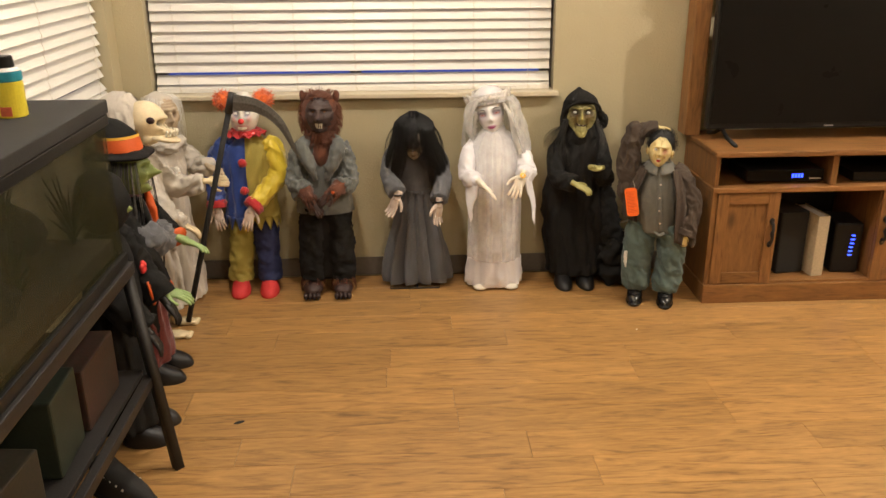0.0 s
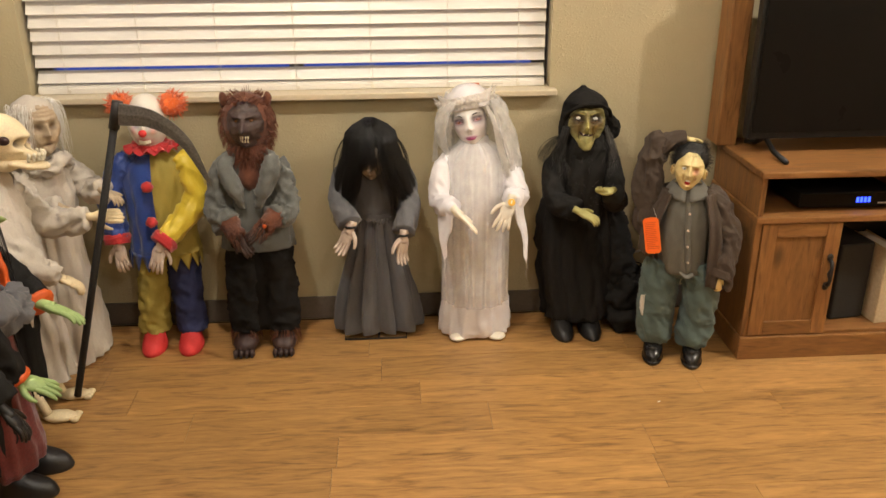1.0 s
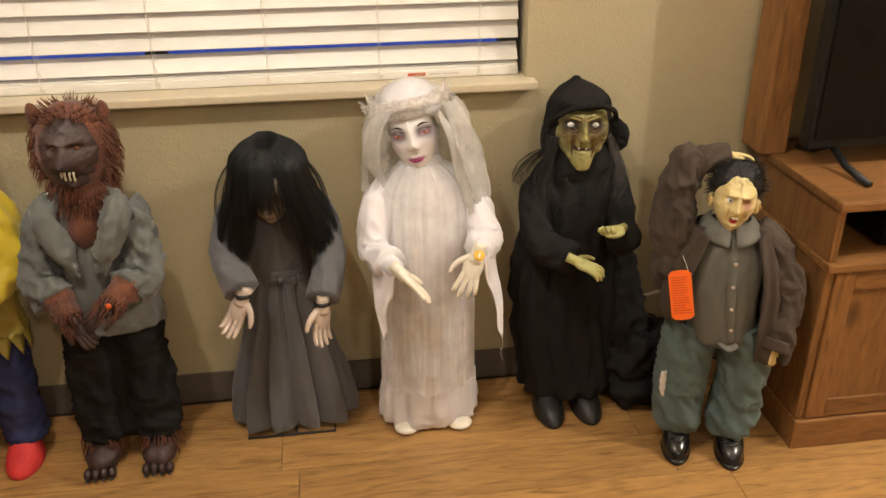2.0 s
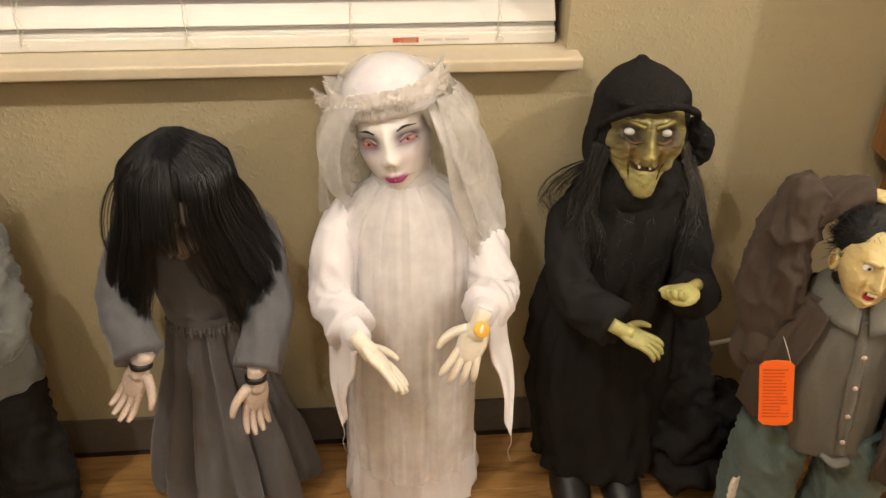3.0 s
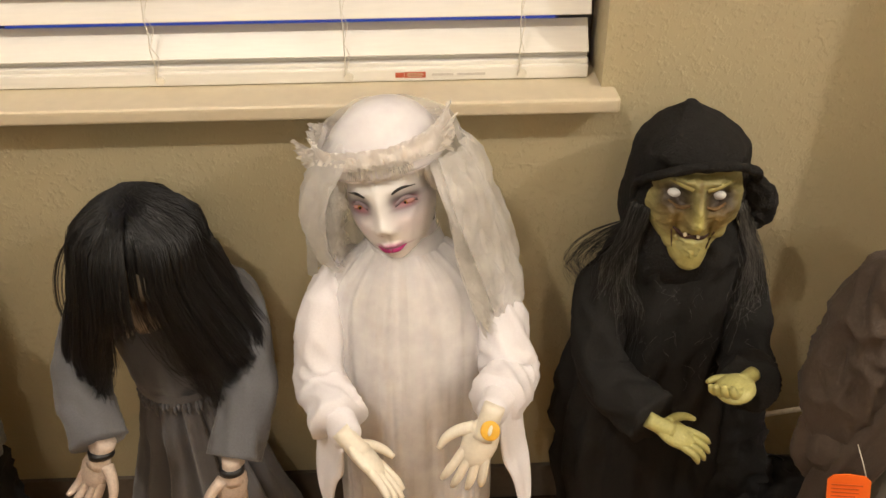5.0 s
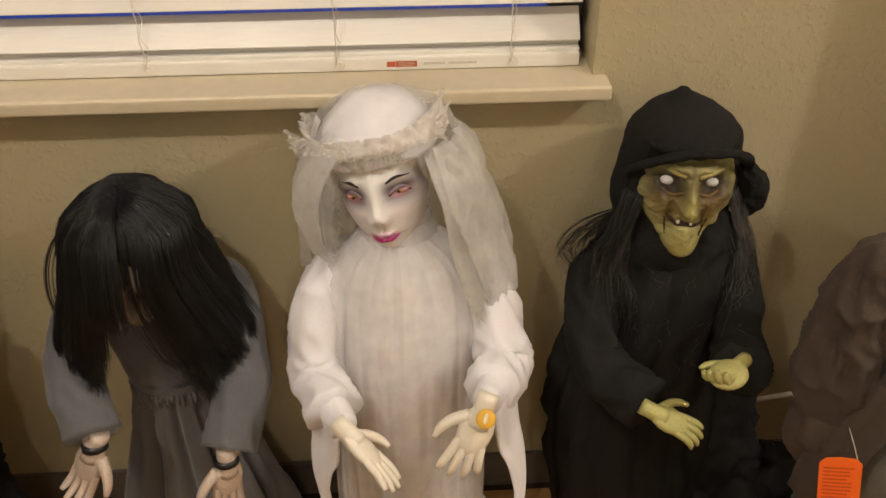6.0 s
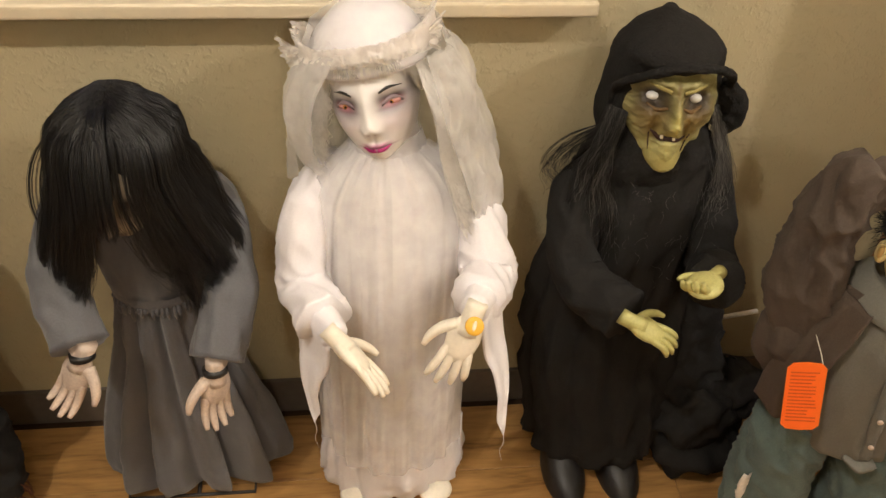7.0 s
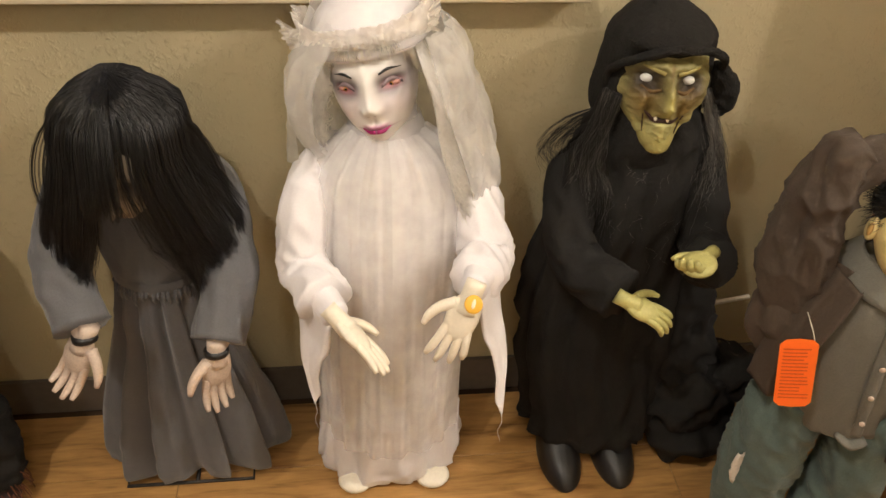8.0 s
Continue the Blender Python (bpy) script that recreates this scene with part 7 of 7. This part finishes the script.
bag = Doll("black_bag")
M_BAG = D_BLACK_CLOTH
bag.ball((0, 0, 0.062), (0.085, 0.075, 0.062), M_BAG, None, 44, 0.022, 26)
bag.ball((-0.01, 0.0, 0.150), (0.075, 0.06, 0.075), M_BAG, None, 40, 0.026, 34)
bag.ball((0.06, 0.02, 0.185), (0.06, 0.05, 0.050), M_BAG, None, 36, 0.024, 36)
bag.ball((0.05, 0.02, 0.10), (0.05, 0.05, 0.055), M_BAG, None, 30, 0.022, 34)
bag.ball((-0.03, 0.10, 0.165), (0.075, 0.042, 0.055), M_BAG, None, 44, 0.024, 34)
bag.ball((-0.02, 0.08, 0.09), (0.09, 0.05, 0.085), M_BAG, None, 40, 0.022, 30)
bag.finish((0.80, 3.40, 0), 0, "crumpled black cloth bag on the floor behind the boy doll", "bag", "")

stick = thing("rod", "thin grey rod with a white tip lying across the black bag", "rod", (0.80, 3.52, 0.0))
part("shaft", rod([(-0.10, 0.012, 0.212), (-0.02, 0.010, 0.232), (0.045, 0.006, 0.250)], 0.0032, 8), surface("grey_rod", (0.22, 0.20, 0.18), 0.5), stick, smooth=True)
part("tip", rod([(0.043, 0.006, 0.2495), (0.125, 0.0, 0.272)], 0.0046, 8), M_WHITE_PLASTIC, stick, "white plastic tip", True)
part("wire", rod([tuple(p) for p in spline([(-0.07, -0.02, 0.20), (-0.03, -0.06, 0.235), (0.02, -0.08, 0.250), (0.06, -0.08, 0.235), (0.09, -0.07, 0.18)], 24)], 0.0025, 6), M_BLACK, stick, "thin black wire loop", True)

# display base of the black-haired doll: a bent black wire frame
wire = mesh_ob("doll_stand", rod([(-0.118, 0.06, 0.1), (-0.118, 0.06, 0.004), (-0.122, -0.064, 0.004), (0.10, -0.064, 0.004), (0.10, 0.06, 0.004), (-0.118, 0.06, 0.004)], 0.0035, 8), M_IRON, True)
wire.matrix_basis = pose(-0.107, 3.445, 0)
tagged(wire, "black wire stand under the grey-dressed doll", "stand")
foot_bar = rod([(0, -0.066, 0.004), (0, 0.06, 0.004)], 0.0035, 8)
part("cross_bar", foot_bar, M_IRON, wire)

# ---------------------------------------------------------------- fish tank on an iron stand
# olive pane tint stands for algae, murky water and the water's reflection
M_TANK_GLASS = sheer("murky_olive_glass", (0.060, 0.058, 0.026), 0.42)
M_TANK_GLASS.node_tree.nodes["Principled BSDF"].inputs["Sheen Weight"].default_value = 0.0
M_TANK_GLASS.node_tree.nodes["Principled BSDF"].inputs["Roughness"].default_value = 0.25
M_GRAVEL = surface("tank_gravel", (0.09, 0.075, 0.055), 0.9, scale=200, vary=0.5, bump=0.9)
M_ALGAE = surface("algae_backing", (0.30, 0.28, 0.11), 0.7, scale=34, vary=0.5, other=(0.05, 0.06, 0.02), bump=0.1)
M_WEED = surface("water_weed", (0.018, 0.040, 0.022), 0.6, vary=0.4)
M_ROCK = surface("dark_rock", (0.028, 0.030, 0.034), 0.8, vary=0.5, bump=0.6)
TX, TY, TW, TL, TZ0, TZ1 = -1.135, 1.535, 0.40, 1.06, 0.66, 1.115

tank = thing("fish_tank", "glass fish tank with black lid, weeds and dark rocks", "fish tank", (TX, TY, TZ0))
hgt = TZ1 - TZ0


def tb(nm, sx, sy, sz, cx, cy, cz, m, bev=0.003, parent=None, label=""):
    return part(nm, box_bm(sx, sy, sz, cx, cy, cz, bev), m, parent or tank, label)


for sx in (-1, 1):
    tb("glass_side", 0.006, TL - 0.02, hgt - 0.05, sx * (TW / 2 - 0.008), 0, hgt / 2, M_TANK_GLASS, 0)
    tb("glass_end", TW - 0.03, 0.006, hgt - 0.05, 0, sx * (TL / 2 - 0.014), hgt / 2, M_TANK_GLASS, 0)
for z, h2 in ((0.015, 0.03), (hgt - 0.052, 0.028)):
    for sx in (-1, 1):
        tb("rim", 0.016, TL, h2, sx * (TW / 2 - 0.004), 0, z, M_BLACK)
        tb("rim", TW - 0.025, 0.016, h2, 0, sx * (TL / 2 - 0.008), z, M_BLACK)
tb("lid", TW + 0.012, TL + 0.008, 0.036, 0, 0, hgt - 0.018, M_BLACK_MAT, 0.004, label="black plastic lid")
tb("backing", 0.004, TL - 0.05, hgt - 0.09, -TW / 2 + 0.022, 0, hgt / 2, M_ALGAE, 0, label="mottled olive backing sheet")
tb("gravel_bed", TW - 0.04, TL - 0.045, 0.05, 0, 0, 0.056, M_GRAVEL, 0.01)
rt = random.Random(8)
for k in range(9):
    r = Doll("rock")
    r.ball((0, 0, 0), (rt.uniform(0.05, 0.09), rt.uniform(0.05, 0.10), rt.uniform(0.04, 0.09)), M_ROCK, None, 20, 0.03, 22)
    o = r.finish((rt.uniform(-0.09, 0.08), -0.44 + 0.105 * k, 0.115), rt.uniform(0, 360), "", "", "")
    o.parent = tank
for k in range(12):
    r = Doll("water_plant")
    for i in range(26):
        a, ln = rt.uniform(0, 6.28), rt.uniform(0.07, 0.2)
        r.tube([(0, 0, 0), (0.015 * math.cos(a), 0.015 * math.sin(a), ln * 0.5), (0.05 * math.cos(a), 0.05 * math.sin(a), ln)], [0.003, 0.005, 0.001], M_WEED, 5, 8, 0, 0.3)
    o = r.finish((rt.uniform(-0.12, 0.12), -0.46 + 0.083 * k, 0.08), 0, "", "", "")
    o.parent = tank

stand = thing("tank_stand", "dark iron tank stand with splayed legs and a lower shelf", "stand", (TX, TY, 0))
for sx in (-1, 1):
    tb("top_rail", 0.03, TL + 0.02, 0.035, sx * (TW / 2), 0, TZ0 - 0.018, M_IRON, 0.003, stand)
    tb("low_rail", 0.026, TL - 0.03, 0.03, sx * (TW / 2 + 0.022), 0, 0.30, M_IRON, 0.003, stand)
    for sy in (-1, 1):
        tb("end_rail", TW - 0.032, 0.028, 0.035, 0, sy * (TL / 2 - 0.004), TZ0 - 0.018, M_IRON, 0.003, stand) if sx > 0 else None
        bm = bmesh.new()
        tube_bm(bm, [(sx * TW / 2, sy * (TL / 2 - 0.018), TZ0 - 0.037), (sx * (TW / 2 + 0.075), sy * (TL / 2 - 0.03), 0.0)], 0.019, 4)
        part("leg", bm, M_IRON, stand)
tb("shelf", TW + 0.015, TL - 0.05, 0.016, 0, 0, 0.325, M_IRON, 0.002, stand)
for nm, lab, sx, sy, sz, cx, cy, col in (
        ("storage_box", "dark red patterned box on the tank stand's shelf", 0.28, 0.24, 0.17, 0.03, 0.30, (0.035, 0.010, 0.006)),
        ("storage_box", "dark green box on the tank stand's shelf", 0.26, 0.18, 0.20, 0.04, 0.06, (0.010, 0.016, 0.009)),
        ("storage_box", "brown cardboard box on the tank stand's shelf", 0.30, 0.26, 0.15, 0.02, -0.24, (0.025, 0.016, 0.010))):
    bx = mesh_ob(nm, box_bm(sx, sy, sz, 0, 0, sz / 2, 0.006), surface("printed_carton", col, 0.6, scale=24, vary=0.6, bump=0.1, other=(0.010, 0.014, 0.008)))
    bx.matrix_basis = pose(TX + cx, TY + cy, 0.3335, 0, 0, rt.uniform(-6, 6))
    tagged(bx, lab, "box")
shoe = Doll("striped_sneaker")
shoe.loft([(0, 0, 0.0, 0.045, 0.13), (0, 0, 0.016, 0.047, 0.132), (0, 0, 0.02, 0.043, 0.128), (0, 0.01, 0.05, 0.040, 0.11), (0, 0.05, 0.085, 0.036, 0.06), (0, 0.06, 0.10, 0.033, 0.045)], M_BLACK_MAT, 20, 32)
for k in range(5):
    shoe.tube([(-0.034, -0.04 + 0.022 * k, 0.052 + 0.008 * k), (0, -0.045 + 0.022 * k, 0.066 + 0.009 * k), (0.034, -0.04 + 0.022 * k, 0.052 + 0.008 * k)], [0.005] * 3, M_WHITE_PLASTIC, 6, 10)
shoe.finish((-0.985, 1.90, 0), 60, "black sneaker with white laces on the floor", "shoe", "")

M_CAN_Y = surface("yellow_label", (0.72, 0.58, 0.04), 0.35, vary=0.1, bump=0.02)
M_CAN_T = surface("teal_label", (0.02, 0.26, 0.34), 0.35, vary=0.1, bump=0.02)
can = thing("fish_food_can", "yellow and teal can with a black cap on tank lid", "can", (-1.083, 1.86, TZ1))


def drum(r0, r1, z0, z1, bev=0.002):
    bm = bmesh.new()
    bmesh.ops.create_cone(bm, cap_ends=True, segments=32, radius1=r0, radius2=r1, depth=z1 - z0, matrix=Matrix.Translation((0, 0, (z0 + z1) / 2)))
    bmesh.ops.bevel(bm, geom=[e for e in bm.edges if e.is_manifold and e.calc_face_angle() > 1], offset=bev, segments=2, affect="EDGES")
    return bm


part("body", drum(0.036, 0.036, 0, 0.083), M_CAN_Y, can)
part("band", drum(0.0365, 0.0365, 0.0832, 0.106), M_CAN_T, can)
part("shoulder", drum(0.036, 0.028, 0.1062, 0.114), M_WHITE_PLASTIC, can)
part("cap", drum(0.024, 0.022, 0.1142, 0.140), M_BLACK, can, "black screw cap")
part("picture_patch", box_bm(0.026, 0.003, 0.022, 0.004, -0.0352, 0.016, 0.001), M_RED, can)

for nm, lab, m, at, rx in (("paper_scrap", "tiny white paper scrap on the plank floor", M_WHITE_PLASTIC, (0.777, 2.90, 0.0005), 0.006), ("lint_scrap", "dark lint scrap lying on the plank floor", M_BLACK_MAT, (-0.72, 2.28, 0.0005), 0.02)):
    sc = Doll(nm)
    sc.ball((0, 0, 0.0015), (rx, rx * 0.4, 0.0016), m, None, 14, 0.002, 160)
    sc.finish(at, 25, lab, "scrap", "")


# ---------------------------------------------------------------- floor planks
PW, PL, GAP = 0.1525, 0.915, 0.0010
plank_meshes = {}


def plank_mesh(length):
    key = round(length, 3)
    if key not in plank_meshes:
        bm = box_bm(length - GAP, PW - GAP, 0.006, 0, 0, -0.003, 0.0008, 1)
        me = bpy.data.meshes.new("plank")
        bm.to_mesh(me)
        bm.free()
        me.materials.append(M_PLANK)
        plank_meshes[key] = me
    return plank_meshes[key]


rp = random.Random(21)
y = Y1 - PW / 2 - 0.02
while y - PW / 2 > Y0 - 0.01:
    x = X0 - rp.uniform(0.05, 0.85)
    while x < X1 - 0.02:
        a, b = max(x, X0), min(x + PL, X1)
        if b - a > 0.03:
            ob = new("plank", plank_mesh(b - a))
            ob.location = ((a + b) / 2, y, 0)
            ob.parent = floor
        x += PL
    y -= PW
